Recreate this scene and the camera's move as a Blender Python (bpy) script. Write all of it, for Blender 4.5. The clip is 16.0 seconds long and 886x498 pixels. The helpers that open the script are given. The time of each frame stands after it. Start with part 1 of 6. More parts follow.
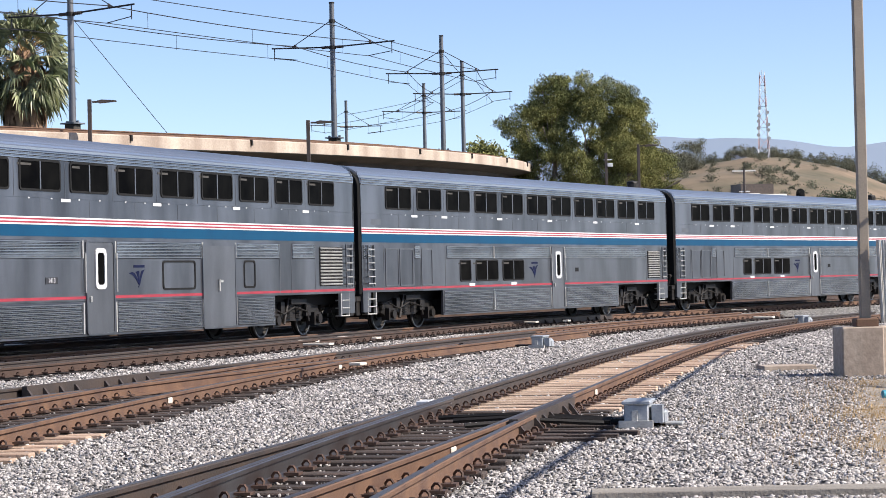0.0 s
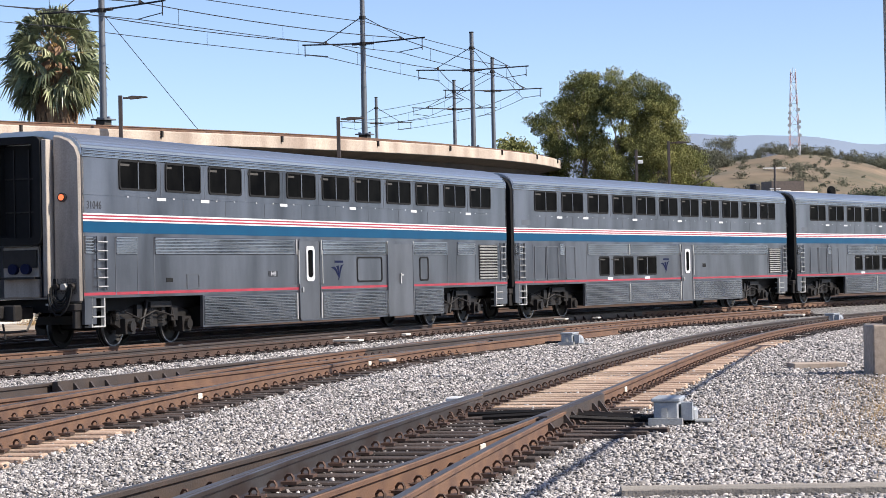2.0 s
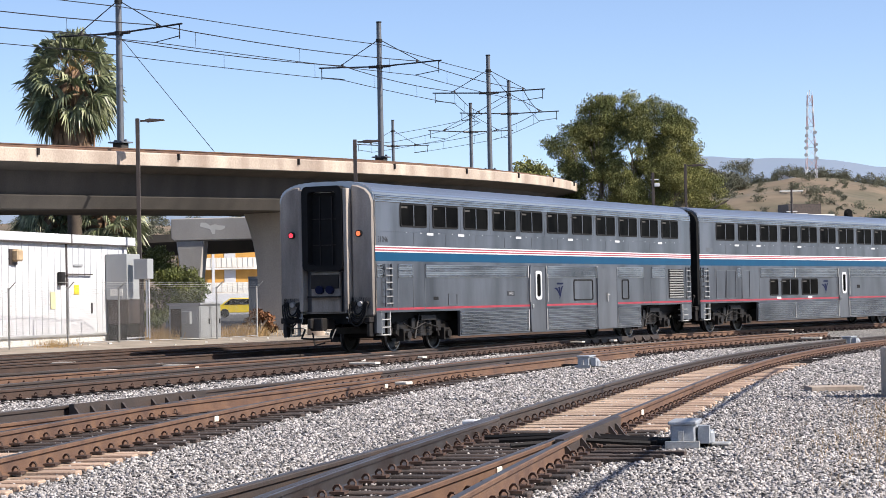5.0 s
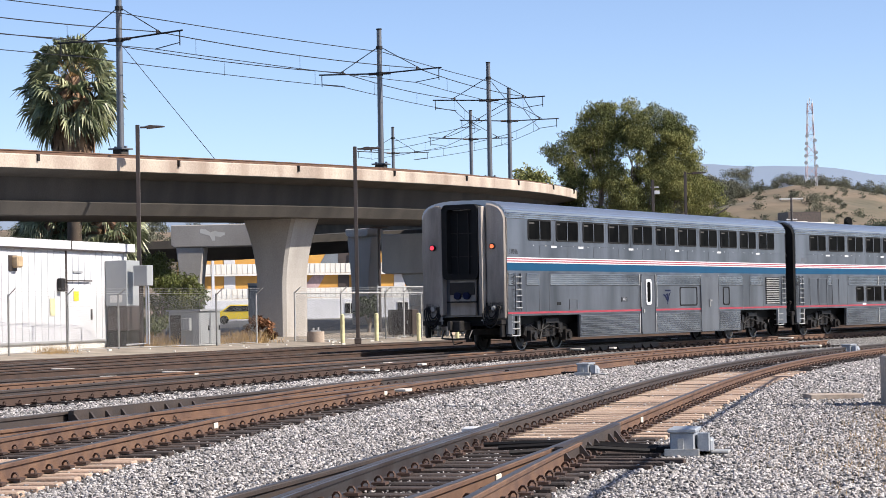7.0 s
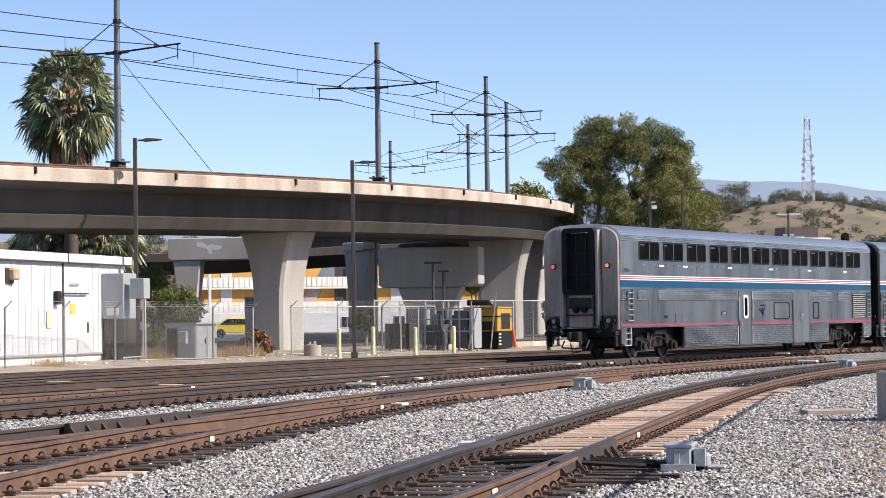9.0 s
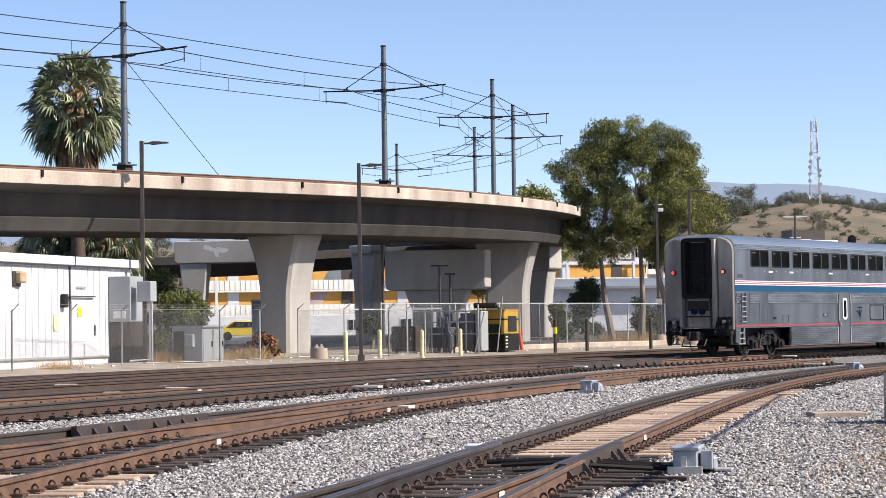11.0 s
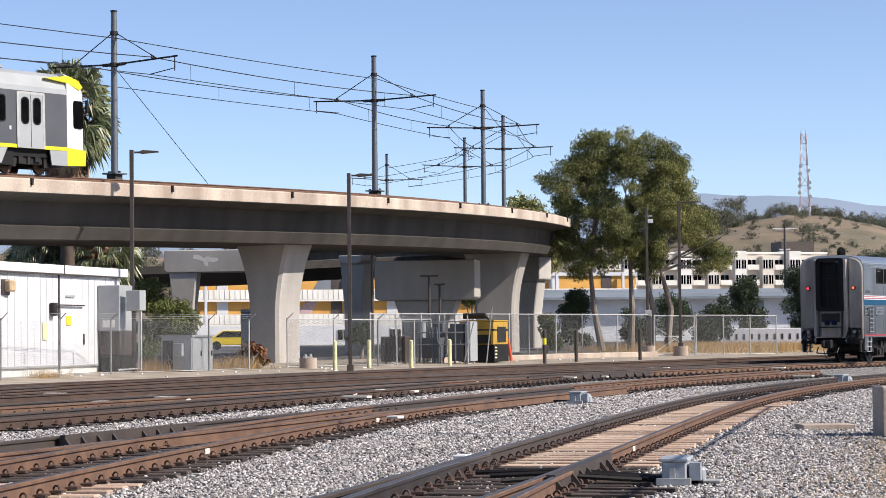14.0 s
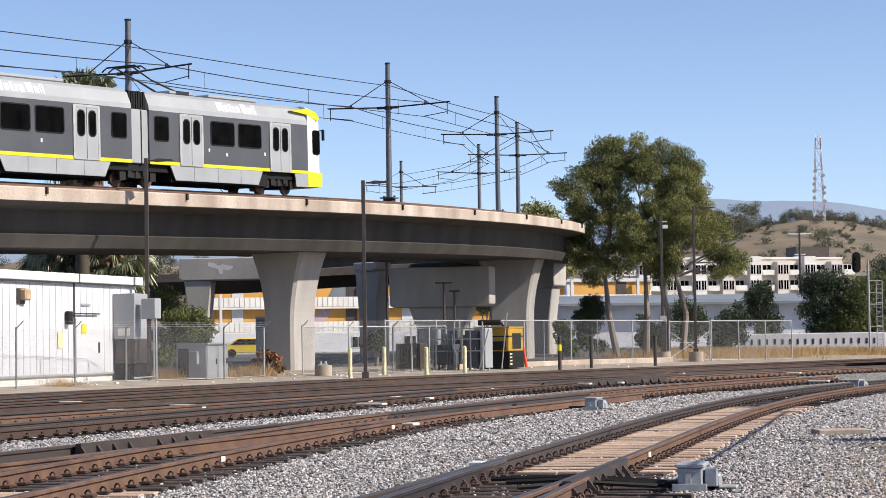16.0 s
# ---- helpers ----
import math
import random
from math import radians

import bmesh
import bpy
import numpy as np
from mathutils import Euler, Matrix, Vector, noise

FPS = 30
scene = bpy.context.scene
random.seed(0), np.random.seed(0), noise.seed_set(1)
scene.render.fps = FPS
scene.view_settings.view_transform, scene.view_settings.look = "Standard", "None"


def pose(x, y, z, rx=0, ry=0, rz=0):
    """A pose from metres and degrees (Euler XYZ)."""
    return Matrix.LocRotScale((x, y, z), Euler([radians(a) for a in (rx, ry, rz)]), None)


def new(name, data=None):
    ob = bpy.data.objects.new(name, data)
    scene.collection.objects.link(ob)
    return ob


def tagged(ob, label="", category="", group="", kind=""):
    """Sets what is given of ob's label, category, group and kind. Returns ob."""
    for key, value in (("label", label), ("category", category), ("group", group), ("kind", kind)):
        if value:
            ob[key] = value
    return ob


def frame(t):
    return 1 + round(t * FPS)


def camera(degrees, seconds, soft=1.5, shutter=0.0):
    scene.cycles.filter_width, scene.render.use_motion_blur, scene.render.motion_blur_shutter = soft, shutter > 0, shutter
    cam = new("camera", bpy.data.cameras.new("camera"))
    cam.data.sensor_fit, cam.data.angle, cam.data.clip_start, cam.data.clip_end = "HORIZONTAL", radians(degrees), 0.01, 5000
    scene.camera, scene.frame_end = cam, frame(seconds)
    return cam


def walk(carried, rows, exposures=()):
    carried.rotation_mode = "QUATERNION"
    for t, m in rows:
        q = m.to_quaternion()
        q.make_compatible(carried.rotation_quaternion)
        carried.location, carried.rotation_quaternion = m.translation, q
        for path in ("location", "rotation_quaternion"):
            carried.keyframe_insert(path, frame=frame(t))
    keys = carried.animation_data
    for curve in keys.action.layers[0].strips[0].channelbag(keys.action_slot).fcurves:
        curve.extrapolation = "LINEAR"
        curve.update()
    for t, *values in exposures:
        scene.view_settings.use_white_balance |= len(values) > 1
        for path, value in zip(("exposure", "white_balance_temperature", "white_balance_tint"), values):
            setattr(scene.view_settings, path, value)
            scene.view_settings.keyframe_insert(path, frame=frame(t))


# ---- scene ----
# camera: one standing point, a slow pan and tilt (seconds, yaw, pitch, roll)
EYE = (0.0, 0.0, 1.62)
cam = camera(22.7, 16.0, soft=0.7)
CAM_ROWS = [
    (0.0, -0.983, 0.817, 1.320),
    (0.5, -0.766, 0.777, 1.303),
    (1.0, -0.587, 0.771, 1.195),
    (1.5, -0.394, 0.769, 1.148),
    (2.0, -0.210, 0.746, 1.170),
    (2.5, -0.090, 0.737, 1.188),
    (3.0, -0.010, 0.740, 1.170),
    (3.5, 0.000, 0.780, 1.050),
    (4.0, 0.018, 0.875, 1.003),
    (4.5, 0.104, 1.079, 1.102),
    (5.0, 0.217, 1.346, 1.139),
    (7.5, 0.180, 1.605, 0.986),
    (8.0, 0.158, 1.735, 0.950),
    (8.5, 0.149, 1.827, 0.913),
    (9.0, 0.123, 1.896, 0.800),
    (11.5, 0.318, 2.023, 0.845),
    (12.0, 0.320, 2.126, 0.823),
    (12.5, 0.277, 2.224, 0.853),
    (13.0, 0.190, 2.278, 0.757),
    (13.5, 0.087, 2.285, 0.625),
    (14.0, 0.018, 2.236, 0.596),
    (14.5, 0.084, 2.237, 0.593),
    (15.0, 0.210, 2.264, 0.690),
    (15.5, 0.330, 2.335, 0.784),
    (16.0, 0.408, 2.416, 0.855),
]
walk(cam, [(t, pose(*EYE, 90 + p, r, y)) for t, y, p, r in CAM_ROWS], exposures=[(0.0, 0.68), (5.0, 0.65), (8.5, 0.64), (12.5, 0.63), (15.0, 0.49), (16.0, 0.47)])

# ---- sky and sun ----
SUN_AZ = 107.0      # degrees clockwise from +y
SUN_EL = 40.0
world = bpy.data.worlds.new("sky")
scene.world = world
world.use_nodes = True
_n = world.node_tree.nodes
_bg = _n["Background"]
_sky = _n.new("ShaderNodeTexSky")
_sky.sky_type = "NISHITA"
_sky.sun_disc = False
_sky.sun_elevation = radians(SUN_EL)
_sky.sun_rotation = radians(SUN_AZ)
_sky.air_density, _sky.dust_density, _sky.ozone_density = 0.6, 0.5, 1.5
_sky.altitude = 300.0
_tint = _n.new("ShaderNodeVectorMath")
_tint.operation = "MULTIPLY"
_tint.inputs[1].default_value = (1.04, 1.0, 1.02)
world.node_tree.links.new(_sky.outputs["Color"], _tint.inputs[0])
world.node_tree.links.new(_tint.outputs["Vector"], _bg.inputs["Color"])
_bg.inputs["Strength"].default_value = 0.12
sun = new("sun", bpy.data.lights.new("sun", "SUN"))
sun.data.energy, sun.data.angle, sun.data.color = 5.0, radians(0.53), (1.0, 0.925, 0.83)
_az, _el = radians(SUN_AZ), radians(SUN_EL)
SUN_DIR = Vector((math.sin(_az) * math.cos(_el), math.cos(_az) * math.cos(_el), math.sin(_el)))
sun.matrix_world = Matrix.Translation((0, 0, 60)) @ SUN_DIR.to_track_quat("Z", "Y").to_matrix().to_4x4()

# ---- materials ----


def material(name, color, rough=0.6, metal=0.0, color2=None, scale=3.0, detail=0.3, bump=0.0, bump_scale=40.0,
             streak=None, island=0.0, coords="Object", per_object=0.0, coat=0.0, spec=0.5):
    """A surface with variation at two scales: broad blotches towards color2 and fine grain; streak stretches the blotches."""
    m = bpy.data.materials.new(name)
    m.use_nodes = True
    nt = m.node_tree
    bs = nt.nodes["Principled BSDF"]
    bs.inputs["Roughness"].default_value = rough
    bs.inputs["Metallic"].default_value = metal
    bs.inputs["Specular IOR Level"].default_value = spec
    bs.inputs["Coat Weight"].default_value = coat
    tc = nt.nodes.new("ShaderNodeTexCoord")
    mp = nt.nodes.new("ShaderNodeMapping")
    nt.links.new(tc.outputs[coords], mp.inputs["Vector"])
    if streak:
        mp.inputs["Scale"].default_value = streak
    n1 = nt.nodes.new("ShaderNodeTexNoise")
    n1.inputs["Scale"].default_value = scale
    n1.inputs["Detail"].default_value = 5
    nt.links.new(mp.outputs["Vector"], n1.inputs["Vector"])
    ramp = nt.nodes.new("ShaderNodeMapRange")
    ramp.inputs["From Min"].default_value, ramp.inputs["From Max"].default_value = 0.32, 0.68
    nt.links.new(n1.outputs["Fac"], ramp.inputs["Value"])
    mix = nt.nodes.new("ShaderNodeMix")
    mix.data_type = "RGBA"
    c2 = color2 or [c * 0.72 for c in color]
    mix.inputs["A"].default_value, mix.inputs["B"].default_value = (*color, 1), (*c2, 1)
    nt.links.new(ramp.outputs["Result"], mix.inputs["Factor"])
    out = mix.outputs["Result"]
    n2 = nt.nodes.new("ShaderNodeTexNoise")
    n2.inputs["Scale"].default_value = bump_scale
    n2.inputs["Detail"].default_value = 4
    nt.links.new(tc.outputs[coords], n2.inputs["Vector"])
    grain = nt.nodes.new("ShaderNodeMapRange")
    grain.inputs["To Min"].default_value, grain.inputs["To Max"].default_value = 1 - detail, 1 + detail
    nt.links.new(n2.outputs["Fac"], grain.inputs["Value"])
    value = grain.outputs["Result"]

    def times(a, source, amount):
        r = nt.nodes.new("ShaderNodeMapRange")
        r.inputs["To Min"].default_value, r.inputs["To Max"].default_value = 1 - amount, 1 + amount
        nt.links.new(source, r.inputs["Value"])
        k = nt.nodes.new("ShaderNodeMath")
        k.operation = "MULTIPLY"
        nt.links.new(a, k.inputs[0])
        nt.links.new(r.outputs["Result"], k.inputs[1])
        return k.outputs["Value"]

    if island:
        ge = nt.nodes.new("ShaderNodeNewGeometry")
        value = times(value, ge.outputs["Random Per Island"], island)
    if per_object:
        oi = nt.nodes.new("ShaderNodeObjectInfo")
        value = times(value, oi.outputs["Random"], per_object)
    sc = nt.nodes.new("ShaderNodeVectorMath")
    sc.operation = "SCALE"
    nt.links.new(out, sc.inputs[0])
    nt.links.new(value, sc.inputs["Scale"])
    nt.links.new(sc.outputs["Vector"], bs.inputs["Base Color"])
    if bump:
        bp = nt.nodes.new("ShaderNodeBump")
        bp.inputs["Strength"].default_value = bump
        bp.inputs["Distance"].default_value = 0.02
        nt.links.new(n2.outputs["Fac"], bp.inputs["Height"])
        nt.links.new(bp.outputs["Normal"], bs.inputs["Normal"])
    return m


def glow(name, color, power):
    m = bpy.data.materials.new(name)
    m.use_nodes = True
    bs = m.node_tree.nodes["Principled BSDF"]
    bs.inputs["Base Color"].default_value = (*color, 1)
    bs.inputs["Emission Color"].default_value = (*color, 1)
    bs.inputs["Emission Strength"].default_value = power
    return m


def mesh_wire(name, color, cell, wire):
    """Chain-link netting: thin diagonal wires with see-through gaps."""
    m = bpy.data.materials.new(name)
    m.use_nodes = True
    nt = m.node_tree
    bs = nt.nodes["Principled BSDF"]
    bs.inputs["Base Color"].default_value = (*color, 1)
    bs.inputs["Metallic"].default_value, bs.inputs["Roughness"].default_value = 0.6, 0.5
    tc = nt.nodes.new("ShaderNodeTexCoord")
    sep = nt.nodes.new("ShaderNodeSeparateXYZ")
    nt.links.new(tc.outputs["Object"], sep.inputs[0])
    masks = []
    for sign in (1, -1):
        a = nt.nodes.new("ShaderNodeMath")
        a.operation = "MULTIPLY_ADD"
        nt.links.new(sep.outputs["Z"], a.inputs[0])
        a.inputs[1].default_value = sign
        nt.links.new(sep.outputs["X"], a.inputs[2])
        w = nt.nodes.new("ShaderNodeMath")
        w.operation = "PINGPONG"
        nt.links.new(a.outputs[0], w.inputs[0])
        w.inputs[1].default_value = cell / 2
        l = nt.nodes.new("ShaderNodeMath")
        l.operation = "LESS_THAN"
        nt.links.new(w.outputs[0], l.inputs[0])
        l.inputs[1].default_value = wire
        masks.append(l)
    mx = nt.nodes.new("ShaderNodeMath")
    mx.operation = "MAXIMUM"
    nt.links.new(masks[0].outputs[0], mx.inputs[0])
    nt.links.new(masks[1].outputs[0], mx.inputs[1])
    nt.links.new(mx.outputs[0], bs.inputs["Alpha"])
    return m


def ballast_material():
    """Broken pale stone: cells of differing grey, with the shade in the gaps between them painted dark."""
    m = bpy.data.materials.new("ballast")
    m.use_nodes = True
    nt = m.node_tree
    bs = nt.nodes["Principled BSDF"]
    bs.inputs["Roughness"].default_value = 0.95
    tc = nt.nodes.new("ShaderNodeTexCoord")
    vo = nt.nodes.new("ShaderNodeTexVoronoi")
    vo.inputs["Scale"].default_value = 25
    nt.links.new(tc.outputs["Object"], vo.inputs["Vector"])
    ve = nt.nodes.new("ShaderNodeTexVoronoi")
    ve.feature = "DISTANCE_TO_EDGE"
    ve.inputs["Scale"].default_value = 25
    nt.links.new(tc.outputs["Object"], ve.inputs["Vector"])
    bw = nt.nodes.new("ShaderNodeSeparateColor")
    nt.links.new(vo.outputs["Color"], bw.inputs[0])
    ramp = nt.nodes.new("ShaderNodeValToRGB")
    el = ramp.color_ramp.elements
    el[0].color, el[1].color = (0.07, 0.065, 0.06, 1), (0.60, 0.56, 0.525, 1)
    e = el.new(0.45)
    e.color = (0.26, 0.245, 0.225, 1)
    nt.links.new(bw.outputs[0], ramp.inputs["Fac"])
    # colour falls off towards cell edges, painting the shade between stones
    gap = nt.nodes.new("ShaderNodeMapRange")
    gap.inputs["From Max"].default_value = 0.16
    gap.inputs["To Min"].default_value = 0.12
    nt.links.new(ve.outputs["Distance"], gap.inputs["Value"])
    big = nt.nodes.new("ShaderNodeTexNoise")
    big.inputs["Scale"].default_value = 0.35
    big.inputs["Detail"].default_value = 6
    nt.links.new(tc.outputs["Object"], big.inputs["Vector"])
    br = nt.nodes.new("ShaderNodeMapRange")
    br.inputs["To Min"].default_value, br.inputs["To Max"].default_value = 0.65, 1.3
    nt.links.new(big.outputs["Fac"], br.inputs["Value"])
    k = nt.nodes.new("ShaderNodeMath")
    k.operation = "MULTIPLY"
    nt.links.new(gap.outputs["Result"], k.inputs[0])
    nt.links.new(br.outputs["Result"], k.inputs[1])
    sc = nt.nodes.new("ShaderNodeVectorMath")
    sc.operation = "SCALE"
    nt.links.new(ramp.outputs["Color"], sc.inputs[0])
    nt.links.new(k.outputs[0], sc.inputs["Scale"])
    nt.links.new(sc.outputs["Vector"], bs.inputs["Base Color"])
    bp = nt.nodes.new("ShaderNodeBump")
    bp.inputs["Strength"].default_value, bp.inputs["Distance"].default_value = 1.0, 0.05
    nt.links.new(ve.outputs["Distance"], bp.inputs["Height"])
    nt.links.new(bp.outputs["Normal"], bs.inputs["Normal"])
    return m


M = dict(
    ballast=ballast_material(),
    stone=material("stone", (0.385, 0.36, 0.35), 0.95, scale=9, island=0.68, bump=0.3, bump_scale=60),
    oily=material("oily", (0.024, 0.019, 0.017), 0.95, color2=(0.066, 0.051, 0.043), scale=1.6, bump=1.0, bump_scale=14, detail=0.6),
    dirt=material("dirt", (0.35, 0.295, 0.235), 0.95, color2=(0.20, 0.17, 0.135), scale=0.8, bump=0.6, bump_scale=9),
    far_ground=material("far_ground", (0.20, 0.17, 0.12), 0.95, color2=(0.13, 0.13, 0.07), scale=0.05, bump=0.2, bump_scale=2),
    rail=material("rail", (0.095, 0.052, 0.036), 0.75, 0.1, color2=(0.16, 0.088, 0.052), scale=2.5, bump=0.25, bump_scale=60),
    rail_dark=material("rail_dark", (0.040, 0.025, 0.019), 0.8, 0.1, color2=(0.075, 0.043, 0.030), scale=1.6, bump=0.25, bump_scale=60),
    flute=material("flute", (0.37, 0.38, 0.41), 0.2, 0.95, color2=(0.20, 0.206, 0.224), scale=0.8, streak=(1, .6, 1), detail=0.05),
    rail_top=material("rail_top", (0.17, 0.16, 0.155), 0.5, 0.8, color2=(0.11, 0.09, 0.08), scale=1.2, streak=(1, .15, 1)),
    blade=material("blade", (0.20, 0.19, 0.19), 0.34, 0.85, color2=(0.12, 0.09, 0.08), scale=1.5),
    black_rail=material("black_rail", (0.045, 0.036, 0.032), 0.6, 0.2, color2=(0.07, 0.05, 0.04), scale=2.0, bump=0.2),
    tie=material("tie", (0.026, 0.020, 0.018), 0.9, color2=(0.055, 0.038, 0.032), scale=4, bump=0.6, per_object=0.35, island=0.3),
    tie_pale=material("tie_pale", (0.42, 0.315, 0.235), 0.9, color2=(0.31, 0.21, 0.155), scale=3, bump=0.5, per_object=0.2, island=0.2),
    clip=material("clip", (0.045, 0.03, 0.025), 0.65, 0.35, color2=(0.12, 0.07, 0.05), scale=8),
    iron=material("iron", (0.016, 0.015, 0.0145), 0.55, 0.3, color2=(0.026, 0.022, 0.020), scale=4, bump=0.2, spec=0.4),
    galv=material("galv", (0.47, 0.465, 0.45), 0.55, 0.4, color2=(0.36, 0.355, 0.345), scale=3),
    machine=material("machine", (0.36, 0.385, 0.42), 0.5, 0.15, color2=(0.27, 0.285, 0.31), scale=5, bump=0.1),
    white=material("white", (0.60, 0.60, 0.62), 0.55, color2=(0.52, 0.52, 0.54), scale=0.9, detail=0.05),
    offwhite=material("offwhite", (0.74, 0.72, 0.67), 0.7, color2=(0.62, 0.60, 0.55), scale=0.5, detail=0.08),
    cream=material("cream", (0.66, 0.60, 0.52), 0.75, color2=(0.58, 0.52, 0.45), scale=0.6, detail=0.06),
    ochre=material("ochre", (0.62, 0.34, 0.075), 0.7, color2=(0.52, 0.27, 0.06), scale=0.7, detail=0.08),
    # deck concrete: base colour lowered far so that it carries the decks' shade
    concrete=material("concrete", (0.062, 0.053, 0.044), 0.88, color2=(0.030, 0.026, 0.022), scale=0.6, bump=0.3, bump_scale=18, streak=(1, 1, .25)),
    concrete_mid=material("concrete_mid", (0.45, 0.42, 0.385), 0.85, color2=(0.29, 0.265, 0.24), scale=0.45, bump=0.3, bump_scale=18, streak=(1, 1, .22)),
    concrete_pale=material("concrete_pale", (0.50, 0.425, 0.35), 0.85, color2=(0.29, 0.225, 0.18), scale=0.7, bump=0.3, bump_scale=14, streak=(1, 1, .2), detail=0.35),
    steel=material("steel", (0.202, 0.208, 0.232), 0.29, 0.8, color2=(0.078, 0.081, 0.092), scale=0.75, streak=(1, 1.2, .35), detail=0.18, bump_scale=50),
    steel_dull=material("steel_dull", (0.215, 0.218, 0.23), 0.42, 0.8, color2=(0.14, 0.142, 0.15), scale=1.3, streak=(1, 1, .3), detail=0.2),
    steel_end=material("steel_end", (0.44, 0.385, 0.335), 0.6, 0.0, color2=(0.17, 0.149, 0.13), scale=1.6, spec=0.25, streak=(1, 1, .22), detail=0.35, bump_scale=30),
    roof=material("roof", (0.44, 0.46, 0.50), 0.30, 0.9, color2=(0.38, 0.40, 0.43), scale=0.6, streak=(1, .25, 1), detail=0.1),
    red=material("red", (0.33, 0.032, 0.050), 0.5, scale=3, detail=0.1),
    blue=material("blue", (0.002, 0.045, 0.105), 0.45, color2=(0.003, 0.055, 0.120), scale=1.5, detail=0.1, spec=0.2),
    navy=material("navy", (0.010, 0.014, 0.05), 0.6, scale=3, spec=0.1),
    glass=material("glass", (0.002, 0.002, 0.0024), 0.12, color2=(0.006, 0.006, 0.006), scale=1.5, detail=0.1, spec=0.004),
    rubber=material("rubber", (0.011, 0.0108, 0.011), 0.75, scale=5, spec=0.25),
    curtain=material("curtain", (0.06, 0.055, 0.05), 0.8, scale=4),
    sign_black=material("sign_black", (0.03, 0.03, 0.035), 0.5),
    gen_yellow=material("gen_yellow", (0.46, 0.27, 0.025), 0.5, color2=(0.34, 0.20, 0.02), scale=2),
    yellow=material("yellow", (0.80, 0.60, 0.02), 0.45, color2=(0.72, 0.52, 0.02), scale=2, detail=0.05),
    lime=material("lime", (0.66, 0.60, 0.01), 0.4, color2=(0.60, 0.54, 0.01), scale=1, detail=0.04),
    lrv_grey=material("lrv_grey", (0.085, 0.088, 0.095), 0.45, 0.2, color2=(0.07, 0.073, 0.08), scale=0.8, detail=0.06),
    lrv_light=material("lrv_light", (0.345, 0.355, 0.36), 0.45, 0.1, color2=(0.295, 0.305, 0.31), scale=0.8, detail=0.06),
    notice=material("notice", (0.50, 0.36, 0.22), 0.6, scale=4),
    bollard=material("bollard", (0.72, 0.66, 0.38), 0.6, scale=4),
    orange=material("orange", (0.75, 0.10, 0.03), 0.5),
    lamp_tan=material("lamp_tan", (0.30, 0.25, 0.20), 0.6, 0.1, color2=(0.24, 0.20, 0.16), scale=2),
    lamp_brown=material("lamp_brown", (0.055, 0.045, 0.042), 0.5, 0.3, color2=(0.085, 0.065, 0.055), scale=2),
    pole_grey=material("pole_grey", (0.17, 0.178, 0.192), 0.5, 0.55, color2=(0.12, 0.125, 0.135), scale=1.5, streak=(1, 1, .2)),
    wire=material("wire", (0.03, 0.03, 0.033), 0.6, 0.4),
    bark=material("bark", (0.30, 0.25, 0.20), 0.9, color2=(0.15, 0.12, 0.10), scale=1.6, bump=0.5, streak=(1, 1, .3)),
    palm_bark=material("palm_bark", (0.30, 0.19, 0.11), 0.95, color2=(0.18, 0.11, 0.07), scale=2, bump=0.8, island=0.4),
    leaf=material("leaf", (0.285, 0.272, 0.095), 0.8, color2=(0.095, 0.11, 0.042), scale=0.45, island=0.65, spec=0.15),
    leaf_dark=material("leaf_dark", (0.040, 0.060, 0.020), 0.6, color2=(0.025, 0.04, 0.015), scale=0.6, island=0.5),
    leaf_yellow=material("leaf_yellow", (0.13, 0.14, 0.03), 0.6, color2=(0.06, 0.085, 0.025), scale=0.6, island=0.4),
    palm_leaf=material("palm_leaf", (0.27, 0.28, 0.16), 0.4, color2=(0.13, 0.155, 0.075), scale=0.8, island=0.5),
    palm_trunk=material("palm_trunk", (0.10, 0.075, 0.055), 0.95, color2=(0.06, 0.045, 0.035), scale=2, bump=0.8),
    straw=material("straw", (0.50, 0.34, 0.15), 0.9, color2=(0.38, 0.24, 0.11), scale=1.0, island=0.35),
    rustbush=material("rustbush", (0.22, 0.10, 0.045), 0.9, island=0.4),
    hill=material("hill", (0.215, 0.155, 0.105), 0.95, color2=(0.10, 0.088, 0.055), scale=0.05, bump=0.4, bump_scale=0.25, detail=0.35),
    # scrub green is greyed and lightened, with distance haze put into the colour
    shrub=material("shrub", (0.080, 0.092, 0.062), 0.9, color2=(0.125, 0.12, 0.08), scale=0.02, island=0.45),
    # distance haze over the mountains is put into this base colour
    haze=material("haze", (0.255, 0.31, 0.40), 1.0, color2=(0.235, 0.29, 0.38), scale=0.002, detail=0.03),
    tower_red=material("tower_red", (0.50, 0.36, 0.36), 0.6),
    roof_blue=material("roof_blue", (0.19, 0.215, 0.245), 0.7, scale=0.3),
    asphalt=material("asphalt", (0.055, 0.053, 0.052), 0.9, color2=(0.09, 0.085, 0.08), scale=0.6, bump=0.4),
    net=mesh_wire("net", (0.26, 0.26, 0.26), 0.075, 0.0034),
    net_dark=mesh_wire("net_dark", (0.15, 0.15, 0.15), 0.075, 0.0046),
    plank=material("plank", (0.30, 0.27, 0.23), 0.9, color2=(0.2, 0.18, 0.16), scale=2, streak=(.2, 1, 1), bump=0.5),
    lamp_red=glow("lamp_red", (1.0, 0.05, 0.08), 0.9),
    lamp_amber=glow("lamp_amber", (1.0, 0.20, 0.07), 0.75),
    tarp=material("tarp", (0.05, 0.30, 0.40), 0.5),
)

# ---- mesh helpers ----


